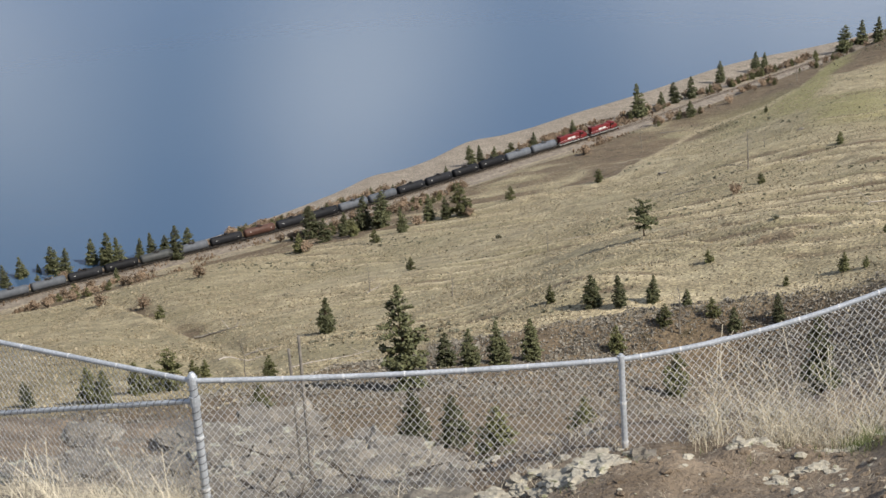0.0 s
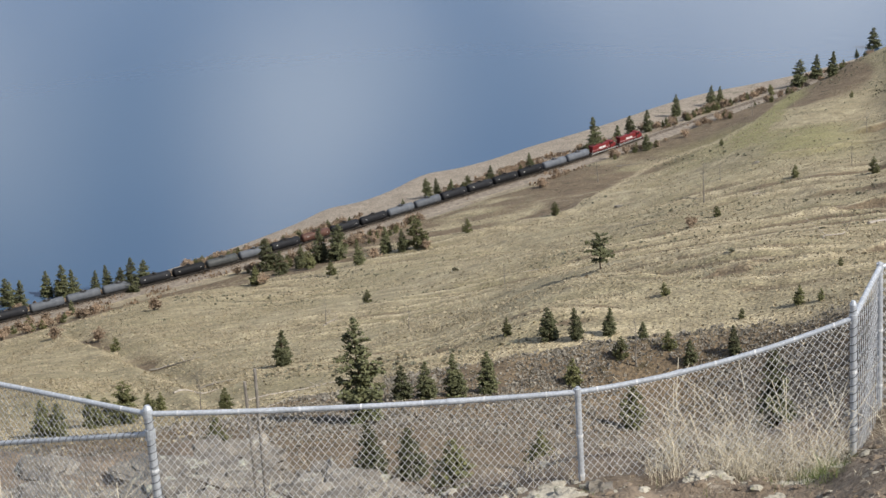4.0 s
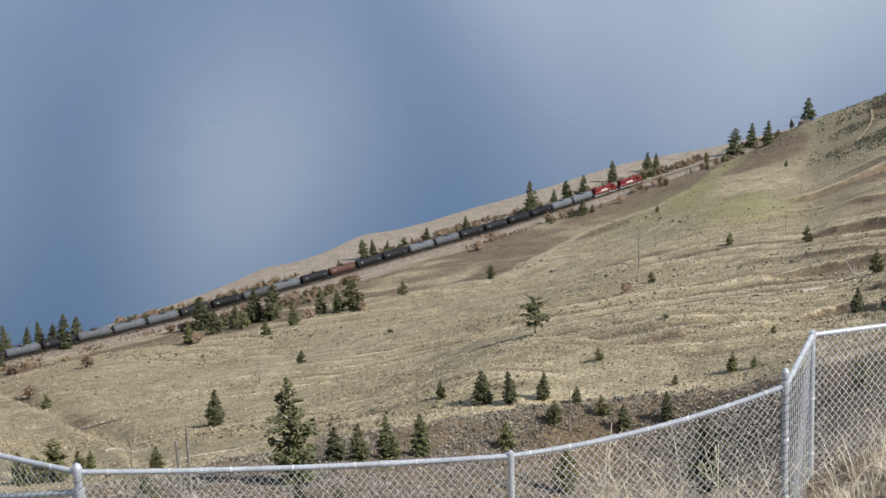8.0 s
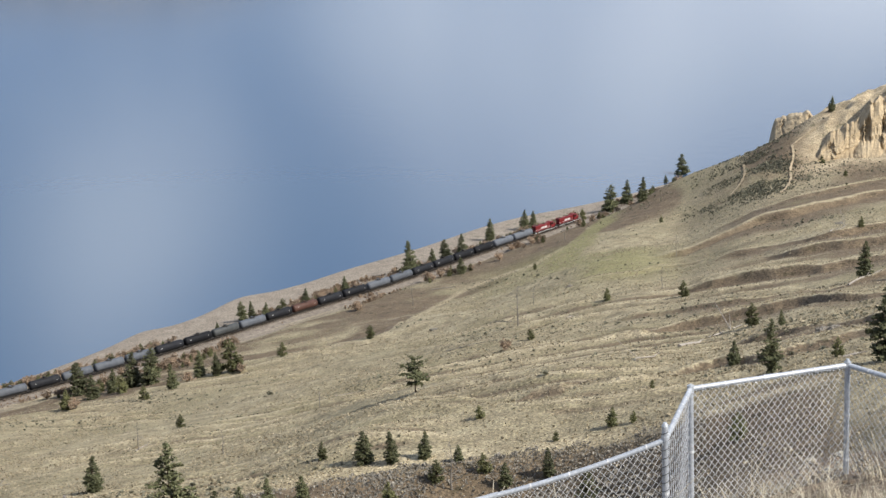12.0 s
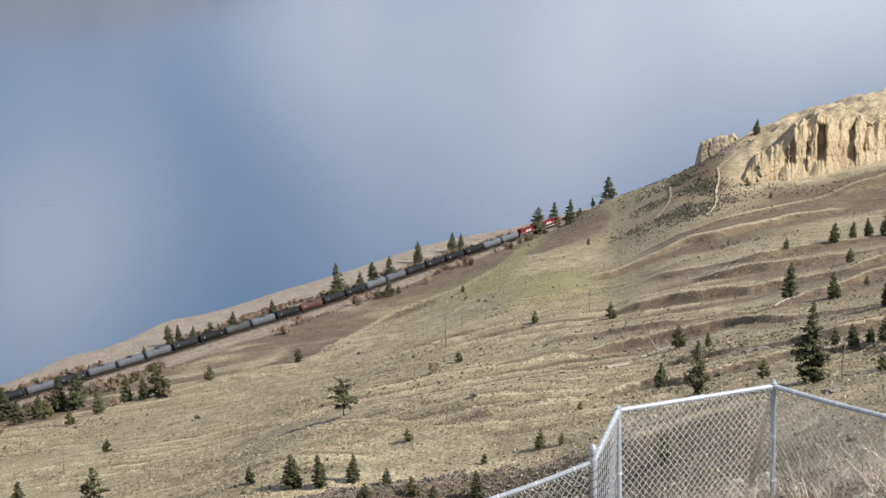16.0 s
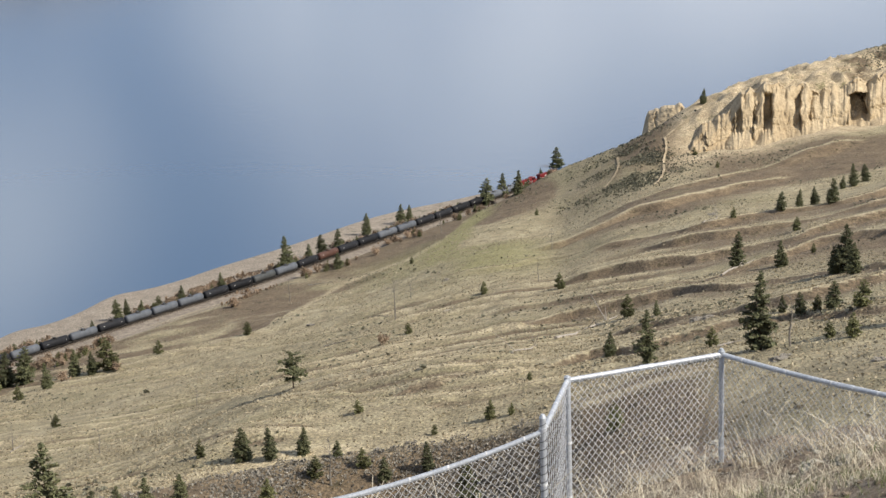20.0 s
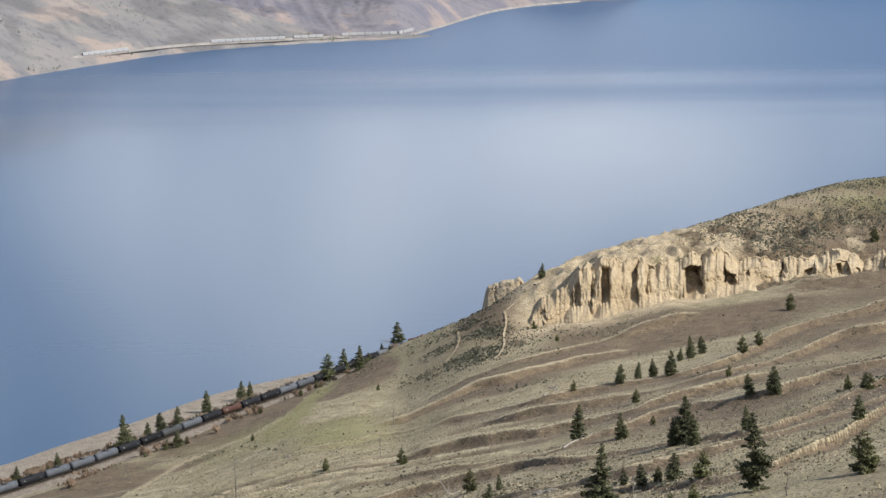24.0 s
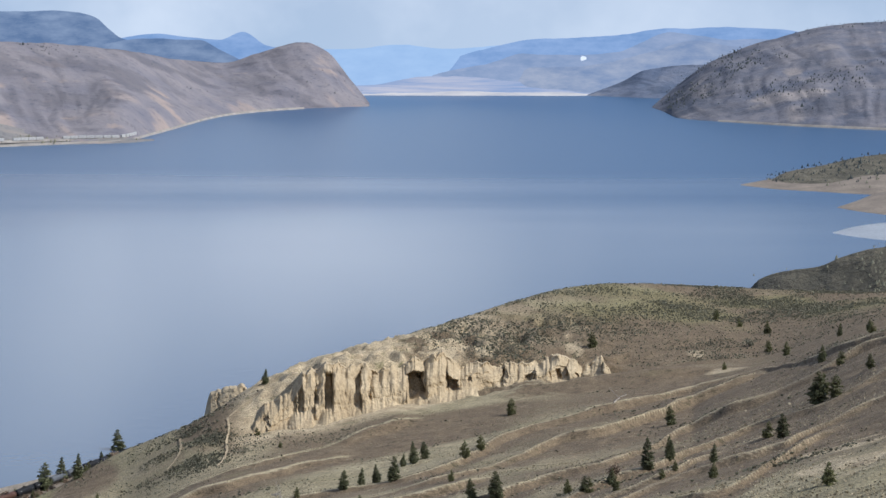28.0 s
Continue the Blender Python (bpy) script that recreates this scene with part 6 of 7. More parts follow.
KINDS = {
    "b": [lambda: pine("pine_tree", "tall dark green ragged pine with a bare lower trunk", 11, 10, 0.205, 0.07, 34, M_NEEDLE, 0.5, tuft=0.46, taper=0.72, full=0.5),
          lambda: pine("pine_tree", "tall dark green ragged pine on the open slope", 12, 10, 0.20, 0.07, 34, M_NEEDLE, 0.45, tuft=0.46, taper=0.72, full=0.5)],
    "p": [lambda: pine("pine_tree", "dark green conical pine on the dry slope", 21, 10, 0.275, 0.03, 32, M_NEEDLE, 0.16, tuft=0.5, taper=0.82),
          lambda: pine("pine_tree", "dark green narrow pine on the dry slope", 22, 10, 0.24, 0.03, 32, M_NEEDLE, 0.2, tuft=0.5, taper=0.76),
          lambda: pine("pine_tree", "dark green broad pine on the dry slope", 23, 10, 0.31, 0.04, 28, M_NEEDLE, 0.22, tuft=0.56, taper=0.7)],
    "y": [lambda: pine("young_pine_tree", "young yellow-green bushy pine on the dry slope", 31, 10, 0.36, 0.02, 22, M_NEEDLE_Y, 0.25, tuft=0.7, taper=0.8),
          lambda: pine("young_pine_tree", "young yellow-green rounded pine on the dry slope", 32, 10, 0.40, 0.03, 20, M_NEEDLE_Y, 0.3, tuft=0.74, taper=0.65)],
    "l": [lambda: pine("leaning_pine_tree", "lone pine with open wind-bent crown and bare trunk", 41, 10, 0.40, 0.30, 13, M_NEEDLE, 0.6, lean=0.05, tuft=0.8, taper=0.4)],
    "d": [lambda: dead_tree(51, 10, 9), lambda: dead_tree(52, 10, 18)],
    "r": [lambda: shrub("russet_shrub", "bare russet shrub by the shore", 61, M_RUST, "shrubs"), lambda: shrub("russet_shrub", "reddish twiggy shrub by the shore", 62, M_RUST, "shrubs")],
    "s": [lambda: shrub("sagebrush", "grey-green sagebrush on dry grass", 71, M_SAGE, "shrubs"), lambda: shrub("sagebrush", "olive sagebrush on dry grass", 72, M_SAGE, "shrubs")],
}
FULL = {"b": 10, "p": 10, "y": 10, "l": 10, "d": 10, "r": 1, "s": 1}
grown = {}


def plant(kind, x, y, tall, wide=1.0):
    k = int(abs(x) * 7 + abs(y) * 3) % len(KINDS[kind])
    s = tall / FULL[kind] * (1.06 if kind in "pyb" else 1.0)
    wide = wide * (1.12 if kind in "pb" else 1.0)
    m = Matrix.LocRotScale((x, y, land_z(x, y) - 0.01 * tall), Euler((0, 0, (x * 12.9 + y * 4.1) % 6.28)), (s * wide, s * wide, s))
    if (kind, k) not in grown:
        grown[kind, k] = KINDS[kind][k]()
        grown[kind, k].matrix_basis = m
    else:
        src = grown[kind, k]
        ob = copy_thing(src, Matrix())
        ob.matrix_basis = m


# kind, place and height of each tree
NEAR = [("b", -112.5, 234.9, 15.7), ("y", -113.7, 298.3, 3.1), ("p", -104.1, 292.8, 5.8), ("p", -98.9, 291.6, 5.5), ("p", -93.6, 293.7, 4.6), ("y", -89.1, 285.4, 3.7), ("p", -87.1, 291.5, 2.8), ("y", -81.9, 288.1, 3.3), ("p", -77.3, 284.4, 3.8), ("p", -70.3, 285.5, 4.6), ("p", -115.4, 255.7, 5.4), ("p", -112.3, 258.1, 5.8), ("p", -109, 261.7, 6.9), ("p", -105.4, 266.4, 7), ("p", -178.2, 233.2, 4.2), ("y", -164.5, 230.9, 5.7), ("y", -162.5, 231.7, 5.3), ("y", -162.1, 240.5, 5.4), ("y", -162.2, 244.6, 4.6), ("y", -160.8, 247.9, 6.9), ("y", -164.1, 260.7, 3.5), ("y", -163, 262.5, 3.1), ("y", -144.8, 252.4, 3.8), ("y", -118.2, 202.5, 6.4), ("p", -84, 176, 7.8), ("p", -84.7, 188.3, 6.2), ("y", -73.1, 173.8, 6.6), ("y", -74, 202.9, 5.4), ("y", -80.1, 260.7, 7.3), ("b", -49.1, 220.6, 12.2)]
NEAR_B = [("y", -94.5, 276.3, 4.6), ("y", -90, 315.2, 2.4), ("d", -148.9, 251.8, 6.4), ("d", -86, 283.5, 8.8), ("p", -8.1, 427.4, 10.3), ("p", -5.9, 412.7, 6.9), ("b", -18, 289.9, 12.2), ("b", -37.9, 309.7, 9), ("p", -48, 337.3, 4.6), ("y", -27.2, 310.3, 3.3), ("p", -16.9, 333.6, 3), ("p", -13.7, 329.9, 3.9), ("y", -10.7, 329.5, 2.8), ("p", -7.9, 327.4, 4.9), ("y", -2.9, 319.2, 4.4), ("y", -7.4, 285.2, 2.6), ("y", -3.9, 279.2, 3.7), ("y", -62.6, 298.8, 3.2), ("y", -58.8, 297.7, 2), ("y", -60.3, 322.4, 1.6), ("y", -71.9, 297.5, 1.7), ("y", -36.7, 262.7, 4.1), ("d", -13.2, 285.9, 9.1), ("y", 67.5, 334.8, 4.1)]
MID = [("p", -167.1, 315.4, 7), ("y", -209.3, 446.1, 3.6), ("l", -117.9, 365.5, 8), ("y", -131.1, 515.1, 3.2), ("d", -196.8, 395.2, 7.1), ("d", -165.7, 435, 6), ("y", -259.1, 399.3, 3.7), ("r", -290, 417.7, 3.9), ("r", -282, 426.7, 3.9), ("p", -37.6, 506.9, 9.5), ("p", -25.5, 493.6, 6.8), ("p", -10.4, 427.9, 6.1), ("y", -18, 514.2, 2.5), ("y", -60.1, 452.1, 5.6), ("p", -50.8, 434, 3.6), ("r", -134.1, 499.4, 3.5), ("d", -155.5, 350.8, 5.9), ("p", 7.5, 517.2, 5.6), ("p", 14.2, 514.8, 7.1), ("y", 31.3, 480.3, 3.6), ("y", 35.8, 468.4, 3.9), ("y", 40.5, 447.1, 3.4), ("p", 51.8, 484.7, 7.5), ("p", 59.2, 499, 5.1), ("p", 63.7, 450, 4.3), ("y", 59.7, 422.3, 3.5), ("p", 83.8, 473.4, 6), ("y", 83.6, 492.7, 4.1), ("p", 107.1, 548.9, 9.1), ("y", 111.6, 547.3, 6.2)]
MID_B = [("y", 54.9, 452.6, 2.4), ("y", 51.2, 447, 2.4), ("r", 42.6, 478.9, 3.6)]
FAR = [("y", -214.1, 615.6, 4.7), ("y", -122, 578, 3.9), ("y", -182.7, 728.2, 2.7), ("d", -146.5, 560.2, 14.3), ("p", -300.7, 572.3, 8.3), ("y", -293.8, 540.6, 6.5), ("p", -297.6, 581.8, 8.4), ("p", -293.9, 590.4, 12.1), ("p", -286.4, 589.7, 12.7), ("p", -265.4, 561.1, 8.7), ("p", -266.2, 585.5, 9), ("p", -259.2, 584.3, 7.8), ("y", -254.4, 585.7, 10.8), ("y", -265.8, 540.4, 4.8), ("y", -243.8, 606.8, 4.9), ("r", -295.9, 479.5, 4.3), ("y", -290.7, 574.7, 6.3), ("r", -267.1, 577.8, 4.3), ("r", -249.7, 582, 3.5), ("r", -290, 539.5, 3.8), ("p", -181.8, 911.3, 12.8), ("p", -168.5, 883.3, 11.2), ("d", -224.6, 697.5, 10.6), ("d", -190, 812.1, 9), ("y", -93.8, 553.6, 4.7), ("d", -107, 590.9, 8.3), ("d", -152.1, 602.9, 6.3), ("y", -48.9, 638.7, 3.5), ("p", -33.4, 643.8, 6.2), ("p", -27.7, 651.8, 5.8)]
FAR_B = [("p", -22.9, 655.6, 6.2), ("p", -16.6, 645.5, 8.1), ("p", -14.8, 713.6, 4.6), ("p", -11.1, 716.6, 8.1), ("p", -7.1, 725.4, 6.4), ("y", -25.1, 574, 4.1), ("y", -69.3, 815.8, 2.9), ("p", -170.7, 1005.6, 12.1), ("p", -83.5, 905.2, 6.7), ("y", -147.1, 812.8, 2.9), ("d", -120.1, 693.7, 8.5), ("y", 7.6, 678.7, 5.7), ("y", 13.8, 705.1, 5.2), ("y", 2.5, 595, 3.6), ("p", 82.4, 696.6, 7), ("y", 113.1, 570.9, 6.9), ("y", 108.5, 560.1, 5), ("y", 144.7, 1022.9, 5.4), ("y", 153.5, 1001.1, 4.4), ("y", 162.9, 969.9, 6.3), ("y", 154.7, 916.3, 5.4), ("y", 155.5, 872.5, 6.2), ("s", 149.2, 939.5, 3.9), ("y", 135.7, 656.6, 4.7), ("y", 168.1, 757.5, 4.5), ("y", 29, 819.5, 6.8), ("y", 16.7, 900, 5.3), ("y", -82.5, 850.5, 3.5), ("y", 73.6, 950.9, 7.3), ("y", 126.9, 868.8, 3.6)]
FAR_C = [("y", 130.1, 586.5, 4.6), ("b", 5, 284.5, 11.6), ("d", 9.3, 268.6, 5.6), ("y", 20.7, 279.5, 6.2), ("p", 26.1, 368, 4.4), ("y", 34.6, 367.4, 2.2), ("y", 36.9, 339.5, 2.9), ("p", 5.5, 408.5, 5.2), ("p", 34.6, 468, 3.8), ("p", 41.9, 475.4, 4.3), ("p", 64.8, 547.9, 5), ("p", 177.3, 862.7, 5.6), ("p", 186, 843, 5), ("p", 137.4, 698.4, 6.2)]
SHORE = [("p", -420.5, 559, 9.6), ("p", -416.9, 564.8, 5.3), ("p", -410.1, 564.8, 11.5), ("p", -398.5, 556.5, 10.9), ("p", -401.3, 577.2, 10.7), ("p", -394.6, 577.5, 12.4), ("p", -385.4, 571.1, 10.5), ("p", -384.5, 584.4, 7.7), ("p", -380.4, 585.9, 8.9), ("p", -373.4, 584.4, 7.2), ("p", -361.2, 572.6, 12.4), ("p", -361.7, 581.7, 8.8), ("p", -420.7, 548.8, 8.9), ("p", -316, 591.4, 11.6), ("p", -370.2, 545.8, 5.2), ("r", -372.5, 506.8, 4.2), ("r", -379.9, 508.9, 3.5), ("p", -299.6, 703.9, 7.8), ("p", -297.1, 708.2, 6.9), ("p", -289.8, 705.8, 6.4), ("p", -302.1, 684.3, 4.1), ("y", -285.6, 714, 5.8), ("p", -280.2, 726.3, 7), ("p", -269.5, 745.3, 7.1), ("p", -251, 777.7, 14.2), ("p", -245.4, 792.6, 7.4), ("p", -242.9, 804.1, 9), ("p", -237.2, 812, 9.6), ("p", -223.6, 763.2, 6.7), ("p", -234.5, 850.3, 10)]
SHORE_B = [("p", -223.3, 872.1, 9.1), ("p", -220, 875.2, 8), ("p", -186.7, 896.3, 13.6), ("y", -196.2, 878.9, 4.8), ("p", -175.6, 984.5, 4.7)]
for row in (NEAR, NEAR_B, MID, MID_B, FAR, FAR_B, FAR_C, SHORE, SHORE_B):
    for kind, x, y, tall in row:
        plant(kind, x, y, tall)
# ends (heading, distance), thickness and forks of the fallen logs
LOGS = [
    (-9.73, 430, -8.00, 475, 0.42, 4),
    (-11.21, 361, -10.17, 419, 0.22, 3),
    (-4.67, 498, -3.75, 514, 0.30, 2),
    (-4.83, 307, -4.12, 307, 0.28, 1),
    (-13.12, 558, -12.60, 566, 0.25, 4),
    (-17.27, 766, -16.49, 760, 0.18, 3),
    (-15.52, 607, -14.73, 596, 0.16, 2),
    (5.06, 790, 5.39, 836, 0.32, 2),
    (-5.28, 634, -4.80, 674, 0.25, 4),
    (-16.88, 551, -15.68, 544, 0.20, 2),
    (-32.01, 424, -30.44, 412, 0.30, 3),
    (-30.53, 354, -29.48, 350, 0.26, 2),
    (-31.40, 328, -30.02, 332, 0.22, 2),
    (-26.58, 441, -25.88, 447, 0.18, 4),
    (-20.38, 493, -19.33, 492, 0.15, 2),
    (-14.37, 862, -13.69, 847, 0.20, 1),
    (-29.08, 300, -25.83, 311, 0.15, 3),
    (-28.93, 286, -26.92, 302, 0.12, 1),
]
# paths on the hill: heading and distance
TRAILS = [
    [(-6.41, 878), (-6.34, 864), (-6.46, 846), (-6.41, 824), (-6.70, 788)],
    [(-7.82, 880), (-7.76, 858), (-7.93, 840), (-8.20, 830)],
    [(-5.17, 893), (-5.52, 893), (-5.98, 886), (-6.36, 878)],
]


# ---- rocks and grass of the lookout ----
def boulder(seed, size, flat, rough=0.55):
    bm = bmesh.new()
    bmesh.ops.create_icosphere(bm, subdivisions=4 if size > 0.28 else 3, radius=1)
    o = Vector((seed * 7.31, seed * 3.7, seed * 1.9))
    for v in bm.verts:
        p = v.co.copy()
        crag = noise.fractal(p * 1.3 + o, 1.0, 2.0, 5) * rough + abs(noise.noise(p * 2.6 + o)) * -rough * 0.8
        step = math.floor((p.z + 0.25 * noise.noise(p * 2 + o)) * 4) / 4
        v.co = p * (1 + crag)
        v.co.z = (v.co.z * 0.55 + step * 0.45) * flat
        v.co *= size
    return bm


def near_place(heading, r, sink=0.0):
    p = polar(heading, r, 0)
    p.z = near_at(p.x, p.y) - sink
    return p


# heading, distance, size, flatness, sink, pale
ROCKS = [(-19.75, 13.25, 0.20, 0.20, 0.0, 1), (-20.55, 13.30, 0.15, 0.28, 0.01, 1), (-19.0, 13.2, 0.10, 0.3, 0.01, 1), (-24.8, 14.3, 0.3, 0.5, 0.05, 0),
         (-18.3, 13.4, 0.11, 0.8, 0.02, 0), (-1.8, 14.6, 0.13, 0.5, 0.03, 1), (-0.6, 14.5, 0.17, 0.5, 0.03, 1), (0.4, 15.0, 0.13, 0.5, 0.03, 0), (-3.0, 15.8, 0.12, 0.6, 0.03, 0)]
spread = random.Random(8)
ROCKS += [(spread.uniform(-37, -24.5), spread.uniform(14.8, 19.5), 0.12 + 0.42 * spread.random() ** 2, spread.uniform(0.35, 0.6), 0.06, 0) for _ in range(70)]
# lichen-grey rubble in front of the fence and flat flakes along the dirt bank
ROCKS += [(spread.uniform(-23.6, -19.2), spread.uniform(12.95, 13.6), 0.05 + 0.10 * spread.random() ** 1.5, spread.uniform(0.3, 0.5), 0.01, 1) for _ in range(34)]
ROCKS += [(spread.uniform(-15.6, -10.6), spread.uniform(13.25, 13.6), 0.04 + 0.08 * spread.random() ** 1.5, spread.uniform(0.22, 0.4), 0.01, 1) for _ in range(30)]
ROCKS += [(spread.uniform(-14.5, -11.0), spread.uniform(12.7, 13.0), 0.04 + 0.06 * spread.random(), spread.uniform(0.25, 0.4), 0.01, 1) for _ in range(10)]
ROCKS += [(spread.uniform(-38, -24.5), spread.uniform(14.4, 18.5), 0.07 + 0.16 * spread.random() ** 2, spread.uniform(0.4, 0.7), 0.03, 0) for _ in range(60)]
for i, (heading, r, size, flat, sink, pale) in enumerate(ROCKS):
    kind = "pale lichen-spotted rock in brown dirt" if pale else "rough grey rock mottled with lichen"
    rock = part("rock", boulder(i + 1, size, flat, 0.75), M_PALE if pale else M_ROCK)
    rock.matrix_basis = Matrix.Translation(near_place(heading, r, sink)) @ pose(0, 0, 0, 0, 0, i * 67)
    tagged(rock, kind, "rock", "rocks at the lookout")

# dead branches among the rubble beyond the fence: heading, distance, length, turn
for k, (heading, r, length, turn) in enumerate(((-31.6, 15.6, 2.0, 40), (-31.0, 15.3, 1.5, 55), (-30.2, 15.9, 1.3, 20), (-35.0, 16.6, 1.6, -30), (-27.4, 15.0, 1.2, 65), (-25.8, 15.4, 1.0, -15))):
    p = near_place(heading, r)
    branch = thing("dead_branch", "dark dead branch lying on grey rubble", "branch", Matrix.Translation(p), "dead branches")
    g = random.Random(k + 400)
    d = Vector((math.cos(radians(turn)), -math.sin(radians(turn)), 0))
    bm = bmesh.new()
    last = Vector((0, 0, 0.06))
    for i in range(5):
        q = d * length * (i + 1) / 5 + Vector((g.gauss(0, 0.04), g.gauss(0, 0.04), 0))
        q.z = near_at(p.x + q.x, p.y + q.y) - p.z + 0.08
        rod(bm, last, q, 0.024 - 0.003 * i, 0.021 - 0.003 * i, 6)
        last = q
    part("stem", bm, M_TIE, branch)
    for i in range(4):
        bm = bmesh.new()
        o = d * length * g.uniform(0.3, 0.9)
        o.z = near_at(p.x + o.x, p.y + o.y) - p.z + 0.08
        rod(bm, o, o + Vector((g.gauss(0, 0.2), g.gauss(0, 0.2), g.uniform(0.05, 0.3))), 0.010, 0.004, 5)
        part("twig", bm, M_TIE, branch)

# loose stones
rng = random.Random(5)


def gravel(name, label, material, count, h0, h1, small, large):
    sv, sf = [], []
    for _ in range(count):
        p, s = near_place(rng.uniform(h0, h1), rng.uniform(9.5, 18)), small + (large - small) * rng.random() ** 4
        n = len(sv)
        spin, tall = rng.uniform(0, 6.28), rng.uniform(0.4, 0.7)
        for lift, wide in ((-0.4, 0.8), (0.35, 1.0), (0.9, 0.55)):
            for k in range(5):
                t = spin + k * 1.2566 + rng.uniform(-0.3, 0.3)
                w = s * wide * rng.uniform(0.75, 1.2)
                sv.append((p.x + math.cos(t) * w, p.y + math.sin(t) * w, p.z + lift * s * tall * rng.uniform(0.8, 1.1)))
        for k in range(5):
            j = (k + 1) % 5
            sf += [(n + k, n + j, n + 5 + j, n + 5 + k), (n + 5 + k, n + 5 + j, n + 10 + j, n + 10 + k)]
        sf.append(tuple(n + 10 + k for k in range(5)))
    tagged(soup(name, sv, sf, material), label, "stones", kind="stuff")


gravel("loose_stones", "small pale stones strewn on dirt", M_PALE, 1400, -40, 8, 0.008, 0.07)
gravel("brown_clods", "brown clods and gravel on the lookout's edge", M_DIRT, 5200, -25, 8, 0.008, 0.06)
gravel("grey_rubble", "grey rubble beyond the fence", M_ROCK, 9000, -40, -24, 0.02, 0.17)


def blades(rng, verts, faces, p, tall, lean, wide, seedhead=False):
    a = rng.uniform(0, 6.28)
    d = Vector((math.cos(a), math.sin(a), 0))
    side = Vector((-d.y, d.x, 0)) * wide
    base = len(verts)
    bend = lean * rng.uniform(0.3, 1.4)
    for i in range(5):
        t = i / 4
        c = p + d * bend * tall * t * t + Vector((0, 0, tall * t * (1 - 0.25 * bend * t)))
        w = (1 - 0.85 * t) if not seedhead or i < 3 else 1.6 - 0.9 * (t - 0.5)
        verts += [(c - side * w)[:], (c + side * w)[:]]
    for i in range(4):
        k = base + 2 * i
        faces.append((k, k + 1, k + 3, k + 2))


def tussocks(name, label, material, seed, zones):
    """Blades in tussocks: heading range, distance range, count, height, blades a tussock, tall stalks."""
    rng = random.Random(seed)
    verts, faces = [], []
    for h0, h1, r0, r1, count, tall, each, stalks in zones:
        for _ in range(count):
            p = near_place(rng.uniform(h0, h1), rng.uniform(r0, r1), 0.02)
            k = rng.uniform(0.6, 1.25)
            for _ in range(each):
                q = p + Vector((rng.gauss(0, 0.07), rng.gauss(0, 0.07), 0))
                blades(rng, verts, faces, q, tall * k * rng.uniform(0.4, 1.0), 1.0, 0.0026)
            for _ in range(stalks):
                if rng.random() < 0.5:
                    q = p + Vector((rng.gauss(0, 0.06), rng.gauss(0, 0.06), 0))
                    blades(rng, verts, faces, q, tall * k * rng.uniform(1.1, 2.1), 0.9, 0.0019, True)
    tagged(soup(name, verts, faces, material), label, "grass", kind="stuff")


tussocks("dry_grass", "pale dry straw grass growing along the fence", M_STRAW, 3, (
    (-39.5, -33.2, 10.8, 14.8, 260, 0.30, 40, 2), (-37, -25, 12, 18, 240, 0.17, 20, 1), (-27, -18, 13.2, 14.8, 30, 0.16, 14, 1),
    (-16.4, -10.6, 13.6, 14.9, 62, 0.40, 26, 6), (-9.2, -4.0, 13.0, 16.4, 72, 0.25, 24, 3), (-4.0, 1.5, 13.0, 16.2, 76, 0.25, 24, 3), (1.5, 7, 13, 16, 60, 0.26, 26, 4),
    (-39, 4, 10, 18, 420, 0.07, 12, 0)))
tussocks("green_grass", "short fresh green grass among dry straw", M_GREEN, 4, (
    (-39, -35.0, 10.6, 12.4, 70, 0.14, 34, 0), (-11.6, -10.2, 13.0, 14.2, 30, 0.14, 26, 0), (-5.5, 2.5, 12.6, 14.6, 90, 0.11, 26, 0), (-21, -12, 12.6, 13.6, 16, 0.07, 16, 0)))
tussocks("dead_weeds", "thin grey dead weed stalks among the rocks", M_DEAD, 9, (
    (-38, -24, 13.5, 19.5, 240, 0.24, 10, 3), (-24, -10, 14.2, 15.5, 60, 0.2, 10, 3), (-9, 2, 16, 17.5, 60, 0.2, 10, 3)))

